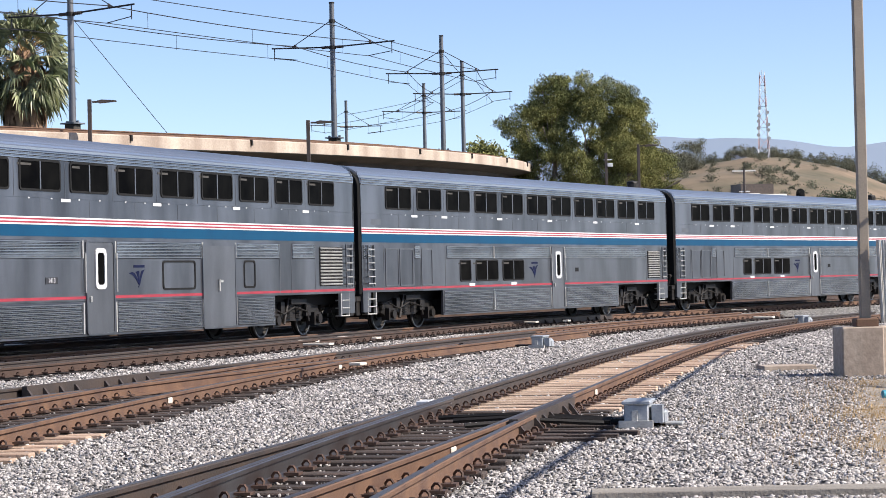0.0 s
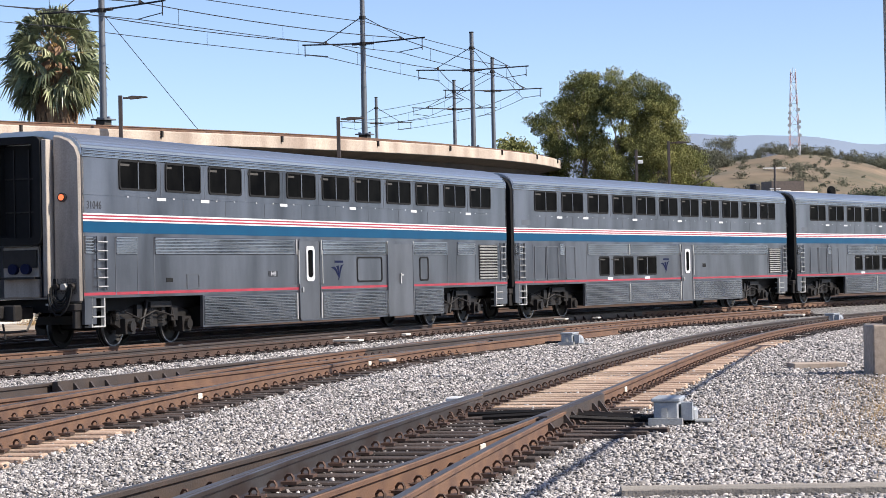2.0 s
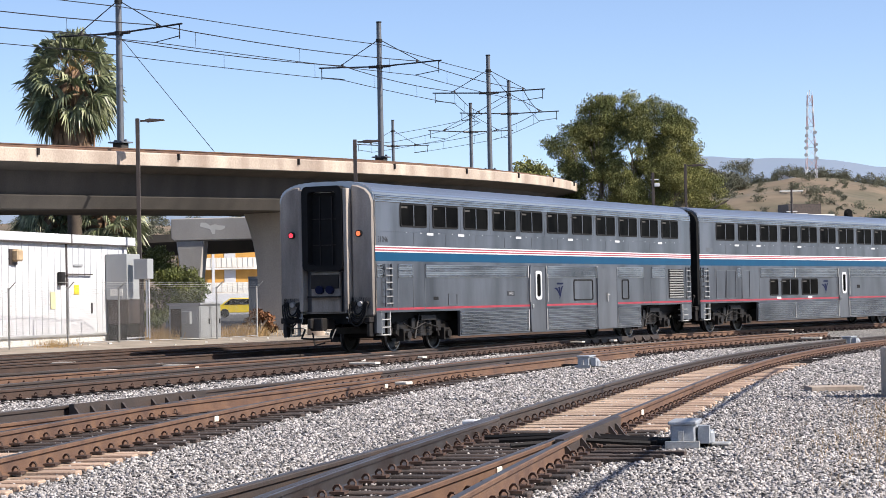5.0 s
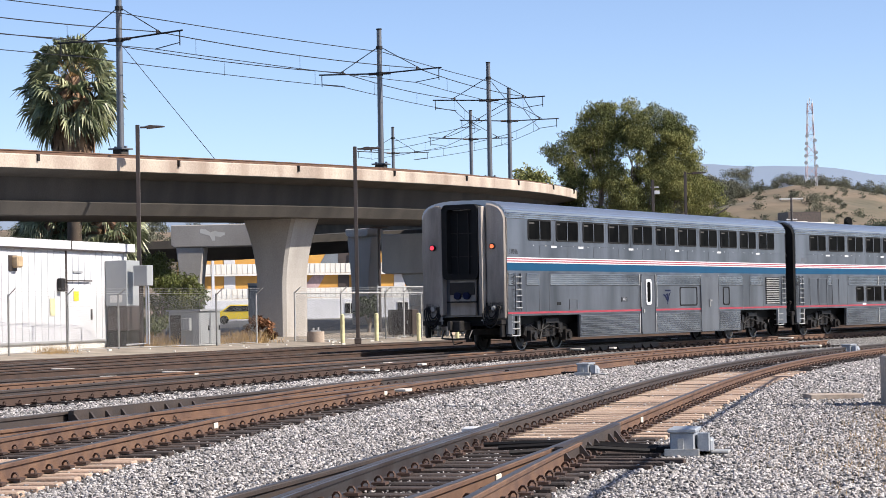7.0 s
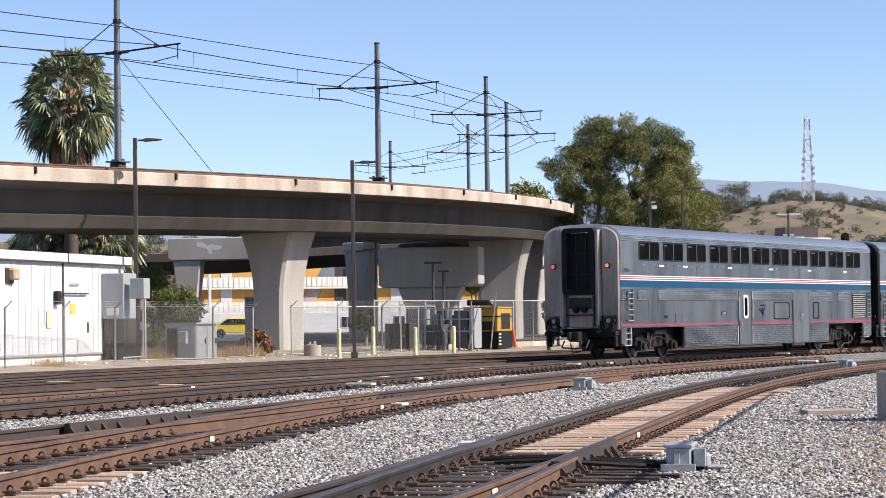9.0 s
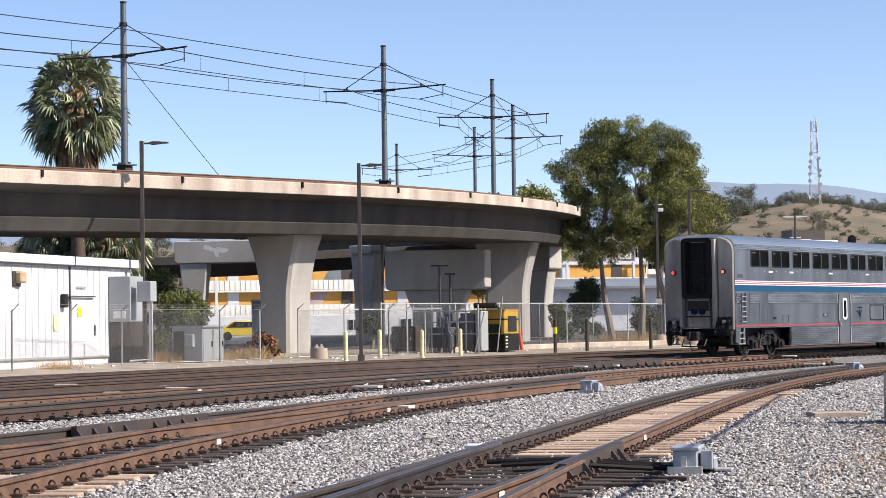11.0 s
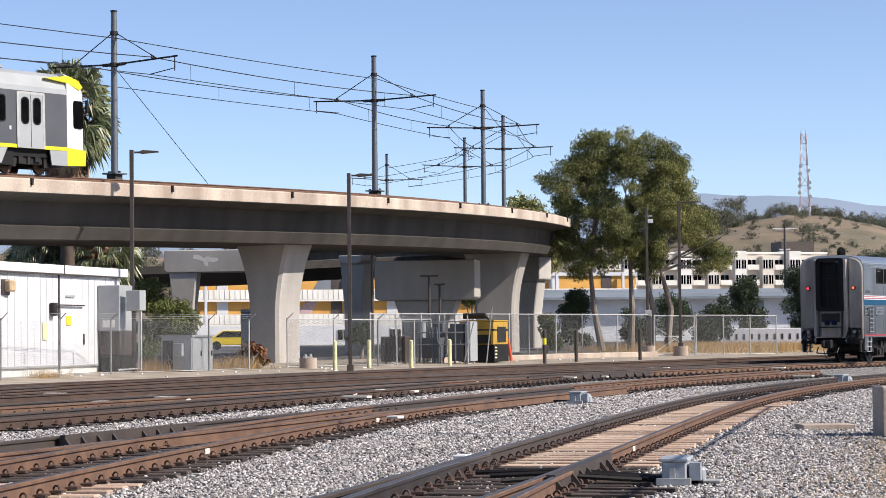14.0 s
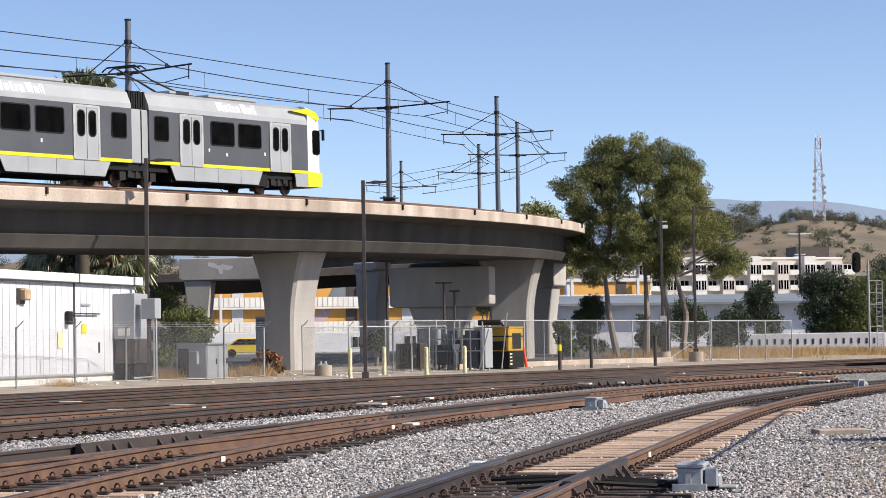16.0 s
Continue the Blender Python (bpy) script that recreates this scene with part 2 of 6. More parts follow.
class Geo:
    """Collects vertices and faces of one mesh."""

    def __init__(self):
        self.v, self.f = [], []

    def add(self, vs, fs):
        k = len(self.v)
        self.v += [tuple(p) for p in vs]
        self.f += [tuple(i + k for i in f) for f in fs]
        return self

    def box(self, c, s, rz=0.0, m=None):
        x, y, z = s[0] / 2, s[1] / 2, s[2] / 2
        pts = [Vector((a * x, b * y, d * z)) for d in (-1, 1) for a, b in ((-1, -1), (1, -1), (1, 1), (-1, 1))]
        rot = m or Matrix.Rotation(radians(rz), 3, "Z")
        return self.add([rot @ p + Vector(c) for p in pts],
                        [(3, 2, 1, 0), (4, 5, 6, 7), (0, 1, 5, 4), (1, 2, 6, 5), (2, 3, 7, 6), (3, 0, 4, 7)])

    def tube(self, p, q, r, n=8, r2=None, caps=True):
        p, q = Vector(p), Vector(q)
        a = (q - p).normalized()
        u = a.orthogonal().normalized()
        w = a.cross(u)
        r2 = r if r2 is None else r2
        vs = [c + (u * math.cos(t) + w * math.sin(t)) * rr for c, rr in ((p, r), (q, r2))
              for t in (2 * math.pi * i / n for i in range(n))]
        fs = [(i, (i + 1) % n, n + (i + 1) % n, n + i) for i in range(n)]
        if caps:
            fs += [tuple(range(n - 1, -1, -1)), tuple(range(n, 2 * n))]
        return self.add(vs, fs)

    def line(self, pts, r, n=6):
        # one continuous bent tube
        P = [Vector(p) for p in pts]
        ref = Vector((0.31, 0.52, 0.79))
        rings = []
        for i, p in enumerate(P):
            a = (P[min(i + 1, len(P) - 1)] - P[max(i - 1, 0)]).normalized()
            u = (ref - a * ref.dot(a))
            u = u.normalized() if u.length > .05 else a.orthogonal().normalized()
            ref = u
            w = a.cross(u)
            rings.append([p + (u * math.cos(t) + w * math.sin(t)) * r for t in (2 * math.pi * k / n for k in range(n))])
        fs = [(j * n + i, j * n + (i + 1) % n, (j + 1) * n + (i + 1) % n, (j + 1) * n + i) for j in range(len(P) - 1) for i in range(n)]
        fs += [tuple(range(n - 1, -1, -1)), tuple((len(P) - 1) * n + i for i in range(n))]
        return self.add([v for q in rings for v in q], fs)

    def sweep(self, profile, frames, closed=True, caps=True):
        """A profile of (right, up) drawn along frames of (origin, right, up)."""
        n, vs, fs = len(profile), [], []
        for o, r, u in frames:
            vs += [Vector(o) + Vector(r) * a + Vector(u) * b for a, b in profile]
        for k in range(len(frames) - 1):
            for i in range(n if closed else n - 1):
                j = (i + 1) % n
                fs.append((k * n + i, k * n + j, (k + 1) * n + j, (k + 1) * n + i))
        if caps and closed:
            fs += [tuple(range(n - 1, -1, -1)), tuple((len(frames) - 1) * n + i for i in range(n))]
        return self.add(vs, fs)

    def along_y(self, profile, y0, y1, closed=True, caps=True):
        return self.sweep(profile, [((0, y, 0), (1, 0, 0), (0, 0, 1)) for y in (y0, y1)], closed, caps)

    def plate(self, outline, axis, a, b):
        """A flat outline of (u, v) made thick from a to b along axis x, y or z."""
        put = {"x": lambda u, v, w: (w, u, v), "y": lambda u, v, w: (u, w, v), "z": lambda u, v, w: (u, v, w)}[axis]
        n = len(outline)
        vs = [put(u, v, w) for w in (a, b) for u, v in outline]
        return self.add(vs, [tuple(range(n)), tuple(range(2 * n - 1, n - 1, -1))] +
                        [(i, i + n, (i + 1) % n + n, (i + 1) % n) for i in range(n)])

    def ring(self, outer, inner, axis, a, b):
        """A frame between two outlines of equal count, thick from a to b."""
        put = {"x": lambda u, v, w: (w, u, v), "y": lambda u, v, w: (u, w, v), "z": lambda u, v, w: (u, v, w)}[axis]
        n = len(outer)
        vs = [put(u, v, w) for w in (a, b) for o in (outer, inner) for u, v in o]
        fs = []
        for i in range(n):
            j = (i + 1) % n
            fs += [(i, j, n + j, n + i), (2 * n + i, 3 * n + i, 3 * n + j, 2 * n + j),
                   (i, 2 * n + i, 2 * n + j, j), (n + i, n + j, 3 * n + j, 3 * n + i)]
        return self.add(vs, fs)

    def blob(self, c, s, seed, n=1):
        bm = bmesh.new()
        bmesh.ops.create_icosphere(bm, subdivisions=n, radius=1)
        vs = []
        for v in bm.verts:
            k = 1 + 0.35 * noise.noise(v.co * 1.7 + Vector((seed, seed * .7, 0)))
            vs.append((c[0] + v.co.x * s[0] * k, c[1] + v.co.y * s[1] * k, c[2] + v.co.z * s[2] * k))
        fs = [tuple(v.index for v in f.verts) for f in bm.faces]
        bm.free()
        return self.add(vs, fs)


def rounded(u0, u1, v0, v1, r, n=3):
    pts = []
    for cu, cv, a0 in ((u1 - r, v1 - r, 0), (u0 + r, v1 - r, 90), (u0 + r, v0 + r, 180), (u1 - r, v0 + r, 270)):
        for i in range(n + 1):
            a = radians(a0 + 90 * i / n)
            pts.append((cu + r * math.cos(a), cv + r * math.sin(a)))
    return pts


def mesh_of(name, g, mat, smooth=False, bevel=0.0):
    me = bpy.data.meshes.new(name)
    me.from_pydata(g.v, [], g.f)
    bm = bmesh.new()
    bm.from_mesh(me)
    if bevel:
        es = [e for e in bm.edges if len(e.link_faces) == 2 and e.calc_face_angle(0) > 0.6]
        bmesh.ops.bevel(bm, geom=es, offset=bevel, segments=1, affect="EDGES", clamp_overlap=True)
    bmesh.ops.recalc_face_normals(bm, faces=bm.faces)
    bm.to_mesh(me)
    bm.free()
    me.materials.append(M[mat])
    if smooth:
        me.polygons.foreach_set("use_smooth", [True] * len(me.polygons))
        me.set_sharp_from_angle(angle=radians(38))
    return me


def part(name, g, mat, parent, label="", smooth=False, bevel=0.0, m=None, category="", kind=""):
    ob = new(name, mesh_of(name, g, mat, smooth, bevel) if isinstance(g, Geo) else g)
    ob.parent = parent
    if m is not None:
        ob.matrix_basis = m
    return tagged(ob, label, category, "", kind)


def thing(name, label, category, group="", kind="", m=None):
    ob = new(name)
    ob.empty_display_size = 0.2
    if m is not None:
        ob.matrix_basis = m
    return tagged(ob, label, category, group, kind)


def solid(name, g, mat, label, category="", group="", kind="", smooth=False, bevel=0.0, m=None):
    ob = new(name, mesh_of(name, g, mat, smooth, bevel))
    if m is not None:
        ob.matrix_basis = m
    return tagged(ob, label, category, group, kind)


def raw_mesh(name, verts, faces, mat):
    """A large mesh straight from numpy arrays; faces all of one count."""
    me = bpy.data.meshes.new(name)
    nv, nf, k = len(verts), len(faces), faces.shape[1]
    me.vertices.add(nv)
    me.vertices.foreach_set("co", np.asarray(verts, np.float32).ravel())
    me.loops.add(nf * k)
    me.loops.foreach_set("vertex_index", np.asarray(faces, np.int32).ravel())
    me.polygons.add(nf)
    me.polygons.foreach_set("loop_start", np.arange(0, nf * k, k, dtype=np.int32))
    me.update(calc_edges=True)
    me.materials.append(M[mat])
    return me


def leaf_cloud(centres, radii, count, size, seed, droop=0.3, shell=0.55):
    """Small pointed leaf sprays scattered through clumps; returns vertices and triangles."""
    rng = np.random.default_rng(seed)
    centres, radii = np.array(centres, float), np.array(radii, float)
    vol = radii.prod(axis=1) ** 0.75
    pick = rng.choice(len(centres), count, p=vol / vol.sum())
    d = rng.normal(size=(count, 3))
    d /= np.linalg.norm(d, axis=1)[:, None]
    rad = shell + (1 - shell) * rng.random(count) ** 0.7
    rad *= 1 + 0.25 * np.sin(d[:, 0] * 7 + pick) * np.cos(d[:, 2] * 6 + pick * 2)
    pos = centres[pick] + d * radii[pick] * rad[:, None]
    a = rng.normal(size=(count, 3))
    a[:, 2] -= droop * 2
    a /= np.linalg.norm(a, axis=1)[:, None]
    b = np.cross(a, rng.normal(size=(count, 3)))
    b /= np.linalg.norm(b, axis=1)[:, None] + 1e-6
    L = size * (0.6 + 0.8 * rng.random(count))[:, None]
    v = np.stack([pos - a * L * .5, pos + b * L * .2, pos + a * L * .6, pos - b * L * .2], axis=1).reshape(-1, 3)
    return v, np.arange(count * 4).reshape(-1, 4)

# ---- lines of the plan ----


class Line:
    """A plan curve: heading (degrees clockwise from +y) as a function of the distance s along it."""

    def __init__(self, x, y, heading, s0, s1, step=0.5):
        self.s = np.arange(s0, s1 + step, step)
        th = np.radians([heading(s) for s in self.s])
        xs, ys = np.cumsum(np.sin(th)) * step, np.cumsum(np.cos(th)) * step
        i = int(round(-s0 / step))
        self.x, self.y, self.th = xs - xs[i] + x, ys - ys[i] + y, th

    def at(self, s, off=0.0):
        """x, y, heading in radians; off is metres to the left."""
        x, y, t = (float(np.interp(s, self.s, a)) for a in (self.x, self.y, self.th))
        return x - off * math.cos(t), y + off * math.sin(t), t

    def away(self, x, y):
        k = int(np.argmin((self.x - x) ** 2 + (self.y - y) ** 2))
        t = self.th[k]
        return float(-(x - self.x[k]) * math.cos(t) + (y - self.y[k]) * math.sin(t))


def main_heading(s):
    u = min(max(s, -18), 56) / 50
    return 23.117 + 3.613 * u + 19.223 * u * u - 12.769 * u ** 3


MAIN = Line(-6.321, 56.288, main_heading, -80, 200)
RAIL_Z = 0.18


def gz(x, y):
    """Ground height: level yard, rising gently beyond the main track."""
    return 0.022 * max(0.0, min(MAIN.away(x, y), 34) - 2.5)


def cubic_track(coef, y0, y1, name):
    """Centre line x = a + b y + c y^2 + d y^3 (y from its start), as points with headings."""
    pts = []
    n = int((y1 - y0) / 0.5)
    for i in range(n + 1):
        t = (y1 - y0) * i / n
        x = coef[0] + coef[1] * t + coef[2] * t * t + coef[3] * t ** 3
        pts.append((x, y0 + t, math.atan(coef[1] + 2 * coef[2] * t + 3 * coef[3] * t * t)))
    return pts


def line_track(line, s0, s1, off):
    n = int((s1 - s0) / 0.75)
    return [line.at(s0 + (s1 - s0) * i / n, off) for i in range(n + 1)]


# ---- ground ----
def ground_sheet():
    xs = np.concatenate([np.linspace(-3500, -80, 14), np.linspace(-70, 70, 71), np.linspace(80, 3500, 14)])
    ys = np.concatenate([np.linspace(-3500, -40, 10), np.linspace(-30, 190, 111), np.linspace(200, 4200, 20)])
    v = [(x, y, gz(x, y) - 0.055) for y in ys for x in xs]
    w = len(xs)
    f = np.array([(j * w + i, j * w + i + 1, (j + 1) * w + i + 1, (j + 1) * w + i) for j in range(len(ys) - 1) for i in range(w - 1)])
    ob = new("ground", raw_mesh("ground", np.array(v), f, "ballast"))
    tagged(ob, "pale grey crushed stone ballast of the rail yard", "ground", "", "structure")
    return ob


ground_sheet()


def strip(name, off0, off1, s0, s1, lift, mat, label, n=60):
    """A ground strip along the main track between two offsets to its left."""
    g = Geo()
    for i in range(n + 1):
        s = s0 + (s1 - s0) * i / n
        for k in range(7):
            x, y, _ = MAIN.at(s, off0 + (off1 - off0) * k / 6)
            g.v.append((x, y, gz(x, y) + lift + (0.05 * noise.noise((x * .6, y * .6, 3)) if 0 < k < 6 else -0.03)))
    for i in range(n):
        for k in range(6):
            a = i * 7 + k
            g.f.append((a, a + 1, a + 8, a + 7))
    return solid(name, g, mat, label, "ground", "", "structure", smooth=True)


strip("dirt_strip", 11.2, 24.5, -45, 150, 0.0, "dirt", "dry brown dirt and litter beside the fence")
strip("parking_lot", 24.4, 95, -45, 150, 0.012, "asphalt", "dark worn asphalt under and beyond the viaduct")

# dry earth bank under the fence, close on the near side
gb = Geo()
for i in range(41):
    for k in range(9):
        yy = 13 + i * 0.5
        xx = yy * 0.2 + k * 0.5 + 0.3 * noise.noise((yy * .8, 5, 5))
        gb.v.append((xx, yy, -0.03 + 0.02 * k + 0.05 * noise.noise((xx, yy, 1)) if k else -0.05))
for i in range(40):
    for k in range(8):
        a = i * 9 + k
        gb.f.append((a, a + 1, a + 10, a + 9))
solid("earth_bank", gb, "dirt", "dry earth and straw at the edge of the ballast", "ground", "", "structure", smooth=True)


strip("oily_ballast", -1.9, 11.3, -60, 150, -0.035, "oily", "dark oily ballast between the far tracks")


# loose stones where the camera is near
def stones():
    rng = np.random.default_rng(4)
    n = 330000
    y = 13.5 + 54 * rng.random(n) ** 1.75
    x = (rng.random(n) - 0.5) * 2 * (y * 0.2 + 1.2) + y * 0.012
    # few stones lie between the rails of the near and middle tracks
    near = -2.10 + 0.2674 * (y - 13) - 0.002984 * (y - 13) ** 2 + 0.0000548 * (y - 13) ** 3
    mid = -5.33 + 0.1116 * (y - 20) + 0.0023 * (y - 20) ** 2 + 0.0000116 * (y - 20) ** 3
    keep = ((np.abs(x - near) > 1.42) & (np.abs(x - mid) > 1.45)) | (rng.random(n) < np.where(y > 28, 0.42, 0.18))
    x, y = x[keep], y[keep]
    n = len(x)
    size = (0.0066 + 0.0115 * rng.random(n) ** 1.6) * np.clip(y / 32, 0.95, 1.6)
    base = np.array([(-1, -1, -.7), (1, -1, -.6), (1, 1, -.7), (-1, 1, -.6), (-.7, -.8, .7), (.8, -.6, .6), (.6, .8, .75), (-.8, .6, .6)])
    jit = 1 + 1.15 * (rng.random((n, 8, 3)) - 0.5)
    v = base[None] * jit * size[:, None, None]
    v[:, :, 0] *= (0.8 + 0.9 * rng.random(n))[:, None]
    v[:, :, 2] *= 0.85
    a = rng.random(n) * 6.283
    tilt = (rng.random(n) - 0.5) * 2.6
    ca, sa, ct, st = np.cos(a), np.sin(a), np.cos(tilt), np.sin(tilt)
    X, Y, Z = v[:, :, 0], v[:, :, 1], v[:, :, 2]
    Y2, Z2 = Y * ct[:, None] - Z * st[:, None], Y * st[:, None] + Z * ct[:, None]
    v = np.stack([X * ca[:, None] - Y2 * sa[:, None], X * sa[:, None] + Y2 * ca[:, None], Z2], axis=2)
    v += np.stack([x, y, -0.046 + 0.026 * rng.random(n) ** 1.5], axis=1)[:, None, :]
    q = np.array([(4, 5, 6, 7), (0, 1, 5, 4), (1, 2, 6, 5), (2, 3, 7, 6), (3, 0, 4, 7)])
    f = (np.arange(n)[:, None, None] * 8 + q[None]).reshape(-1, 4)
    ob = new("ballast_stones", raw_mesh("ballast_stones", v.reshape(-1, 3), f, "stone"))
    tagged(ob, "loose angular pale grey ballast stones", "stone", "", "stuff")


stones()

# ---- tracks ----
RAIL_PROFILE = [(-.075, 0), (.075, 0), (.075, .014), (.012, .032), (.009, .125), (.036, .14), (.037, .172), (.030, .18),
                (-.030, .18), (-.037, .172), (-.036, .14), (-.009, .125), (-.012, .032), (-.075, .014)]
HEAD_PROFILE = [(-.029, .178), (.029, .178), (.029, .183), (-.029, .183)]


def frames_of(pts, off, z=0.0):
    out = []
    for x, y, t in pts:
        out.append(((x + off * math.cos(t), y - off * math.sin(t), gz(x, y) + z), (math.cos(t), -math.sin(t), 0), (0, 0, 1)))
    return out


CLIP = Geo()
for side in (-1, 1):
    arc = [(side * (.110 + .040 * math.cos(radians(a))), -.03 + .06 * a / 220, .036 + .040 * math.sin(radians(a))) for a in range(-30, 211, 48)]
    CLIP.line(arc, .0125, 5)
    CLIP.box((side * .12, 0, .012), (.13, .17, .024))


def clips_along(name, pts, parent, spacing=0.56, sides=(-.7525, .7525)):
    """Spring clips and plates holding the rails, at every tie."""
    v0, f0 = np.array(CLIP.v), CLIP.f
    vs, fs = [], []
    d = 0.0
    for (x, y, t), (x1, y1, _) in zip(pts, pts[1:]):
        L = math.hypot(x1 - x, y1 - y)
        while d < L:
            k = d / L
            c, s = math.cos(t), math.sin(t)
            px, py = x + (x1 - x) * k, y + (y1 - y) * k
            for o in sides:
                q = np.stack([px + c * (v0[:, 0] + o) + s * v0[:, 1], py - s * (v0[:, 0] + o) + c * v0[:, 1], v0[:, 2] + gz(px, py) + .012], axis=1)
                n = sum(len(a) for a in vs)
                fs += [tuple(i + n for i in f) for f in f0]
                vs.append(q)
            d += spacing
        d -= L
    me = bpy.data.meshes.new(name)
    me.from_pydata(np.concatenate(vs).tolist(), [], fs)
    me.materials.append(M["clip"])
    return part(name, me, "clip", parent, "rusty spring clips on tie plates", kind="stuff")


TIE_SIZE = (2.6, 0.23, 0.16)
TIE_MESH = {k: mesh_of("tie", Geo().box((0, 0, -.07), TIE_SIZE), k, bevel=0.012) for k in ("tie", "tie_pale")}


def track(name, pts, label, tie="tie", pieces=True, rails=("rail", "rail"), clips=True, ties=True, spacing=0.56, heads=(True, True)):
    root = thing(name, label, "railway track", "", "structure")
    for o, rm, hd in ((-.7525, rails[0], heads[0]), (.7525, rails[1], heads[1])):
        r = part("rail", Geo().sweep(RAIL_PROFILE, frames_of(pts, o)), rm, root)
        if hd:
            part("running_surface", Geo().sweep(HEAD_PROFILE, frames_of(pts, o, 0.002)), "rail_top", r, "polished bright rail head")
    if ties:
        d, far = 0.0, Geo()
        rng = random.Random(len(pts))
        for (x, y, t), (x1, y1, _) in zip(pts, pts[1:]):
            L = math.hypot(x1 - x, y1 - y)
            while d < L:
                k = d / L
                px, py = x + (x1 - x) * k, y + (y1 - y) * k
                m = pose(px + rng.uniform(-.04, .04), py, gz(px, py) - .012 + rng.uniform(-.012, .006), 0, 0, -math.degrees(t) + rng.uniform(-1.2, 1.2))
                if pieces and y < 52:
                    part("tie", TIE_MESH[tie if not callable(tie) else tie(px, py)], "", root, m=m)
                else:
                    far.box(m.translation + Vector((0, 0, -.07)), TIE_SIZE, m=m.to_3x3())
                d += spacing
            d -= L
        if far.v:
            part("far_ties", far, tie if isinstance(tie, str) else "tie", root, kind="stuff")
    if clips:
        clips_along("rail_clips", pts, root, spacing)
    return root


F1 = cubic_track((-2.10, 0.2674, -0.002984, 0.0000548), 13.0, 77.0, "f1")
F2 = cubic_track((-1.29, 0.1603, 0.0016, 0.0), 13.0, 27.0, "f2")
M1 = cubic_track((-5.33, 0.1116, 0.0023, 0.0000116), 20.0, 82.0, "m1")
M2 = cubic_track((-7.11, 0.3105, 0.00066, 0.0), 26.0, 60.0, "m2")
T3 = cubic_track((-9.87, 0.331, 0.0, 0.0), 36.5, 80.0, "t3")
MAIN_PTS = line_track(MAIN, -34, 110, 0)
FAR_A = line_track(MAIN, -36, 130, 4.3)
FAR_B = line_track(MAIN, -30, 130, 8.4)


def near_tie(x, y):
    return "tie_pale" if y > 27.5 else "tie"


track("track_near", F1, "near curving track with rusty brown rails on timber ties", near_tie, rails=("black_rail", "rail"), heads=(True, True))
track("track_near_branch", F2, "short branch rails of the near turnout", ties=False, rails=("blade", "rail"), heads=(True, True))
track("track_middle", M1, "middle track with rusty rails on dark ties", lambda x, y: "tie_pale" if y < 25.5 else "tie", heads=(True, True))
track("track_middle_branch", M2, "branch of the middle turnout with dark rusty rails", "tie", ties=False, rails=("black_rail", "rail"), heads=(True, True), clips=False)
track("track_crossover", T3, "crossover track running into the main line", "tie", pieces=False, rails=("black_rail", "rail_dark"), heads=(True, True))
track("track_main", MAIN_PTS, "main line track under the passenger train", "tie", pieces=False, rails=("black_rail", "rail"))
track("track_far", FAR_A, "far track with dark rusty rails", "tie", pieces=False, rails=("rail_dark", "rail_dark"), clips=False)
track("track_outer", FAR_B, "outermost track with dark rusty rails", "tie", pieces=False, rails=("rail_dark", "rail_dark"), clips=False)
CROSS = [MAIN.at(-30 + i, 4.3 + 4.1 * max(0.0, min(1.0, (i - 6) / 46.0))) for i in range(72)]
track("track_far_crossover", CROSS, "crossover rails between the two far tracks", "tie", rails=("black_rail", "rail_dark"), clips=False, ties=False)
CROSS_NEAR = [MAIN.at(14 + i, 4.3 * (1 - max(0.0, min(1.0, (i - 4) / 44.0)))) for i in range(62)]
track("track_far_turnout", CROSS_NEAR, "turnout rails leading from the far track to the main line", "tie", rails=("black_rail", "rail_dark"), clips=False, ties=False)

# ---- viaduct of the light rail ----
VIA = Line(-12.6, 87.0, lambda s: 32 if s < 10 else 32 - 0.53 * (min(s, 120) - 10), -175, 140)


def via_z(s):
    return 7.70 + 0.019 * s


def via_frames(s0, s1, n, off=0.0, dz=0.0):
    out = []
    for i in range(n + 1):
        s = s0 + (s1 - s0) * i / n
        x, y, t = VIA.at(s, off)
        out.append(((x, y, via_z(s) + dz), (-math.cos(t), math.sin(t), 0), (0, 0, 1)))
    return out


viaduct = thing("viaduct", "curved concrete light rail viaduct with flared columns", "viaduct", "", "structure")
# right runs inwards from the near edge
DECK = [(0, 0), (9.4, 0), (9.4, -.5), (8.2, -.72), (8.05, -1.62), (8.2, -1.68), (7.95, -2.15), (1.45, -2.15), (1.20, -1.68), (1.35, -1.62), (1.2, -.72), (0, -.5)]
deck = part("deck", Geo().sweep(DECK, via_frames(-160, 130, 200)), "concrete", viaduct, "weathered grey concrete box girder, darkened to hold its shade", smooth=True)
part("edge_beam", Geo().sweep([(-.03, -.47), (-.03, .0), (.0, .05), (.26, .05), (.26, .004), (.0, .004), (.0, -.47)], via_frames(-160, 130, 200)),
     "concrete_pale", viaduct, "pale stained concrete edge beam")
part("far_edge_beam", Geo().sweep([(9.43, -.47), (9.43, .05), (9.2, .05), (9.2, .004), (9.404, .004), (9.404, -.47)], via_frames(-160, 130, 200)), "concrete_pale", viaduct)
part("cable_trough", Geo().sweep([(.34, .003), (.34, .16), (.62, .16), (.62, .003)], via_frames(-160, 130, 200)), "rail", viaduct, "rusty brown walkway kerb")
for i in range(-4, 13):
    s = i * 8.3 + 3.0
    x, y, t = VIA.at(s, -.045)
    part("drain_pipe", Geo().box((x, y, via_z(s) - .08), (.09, .14, .26), 90 - math.degrees(t)), "iron", viaduct, "dark drain outlet")
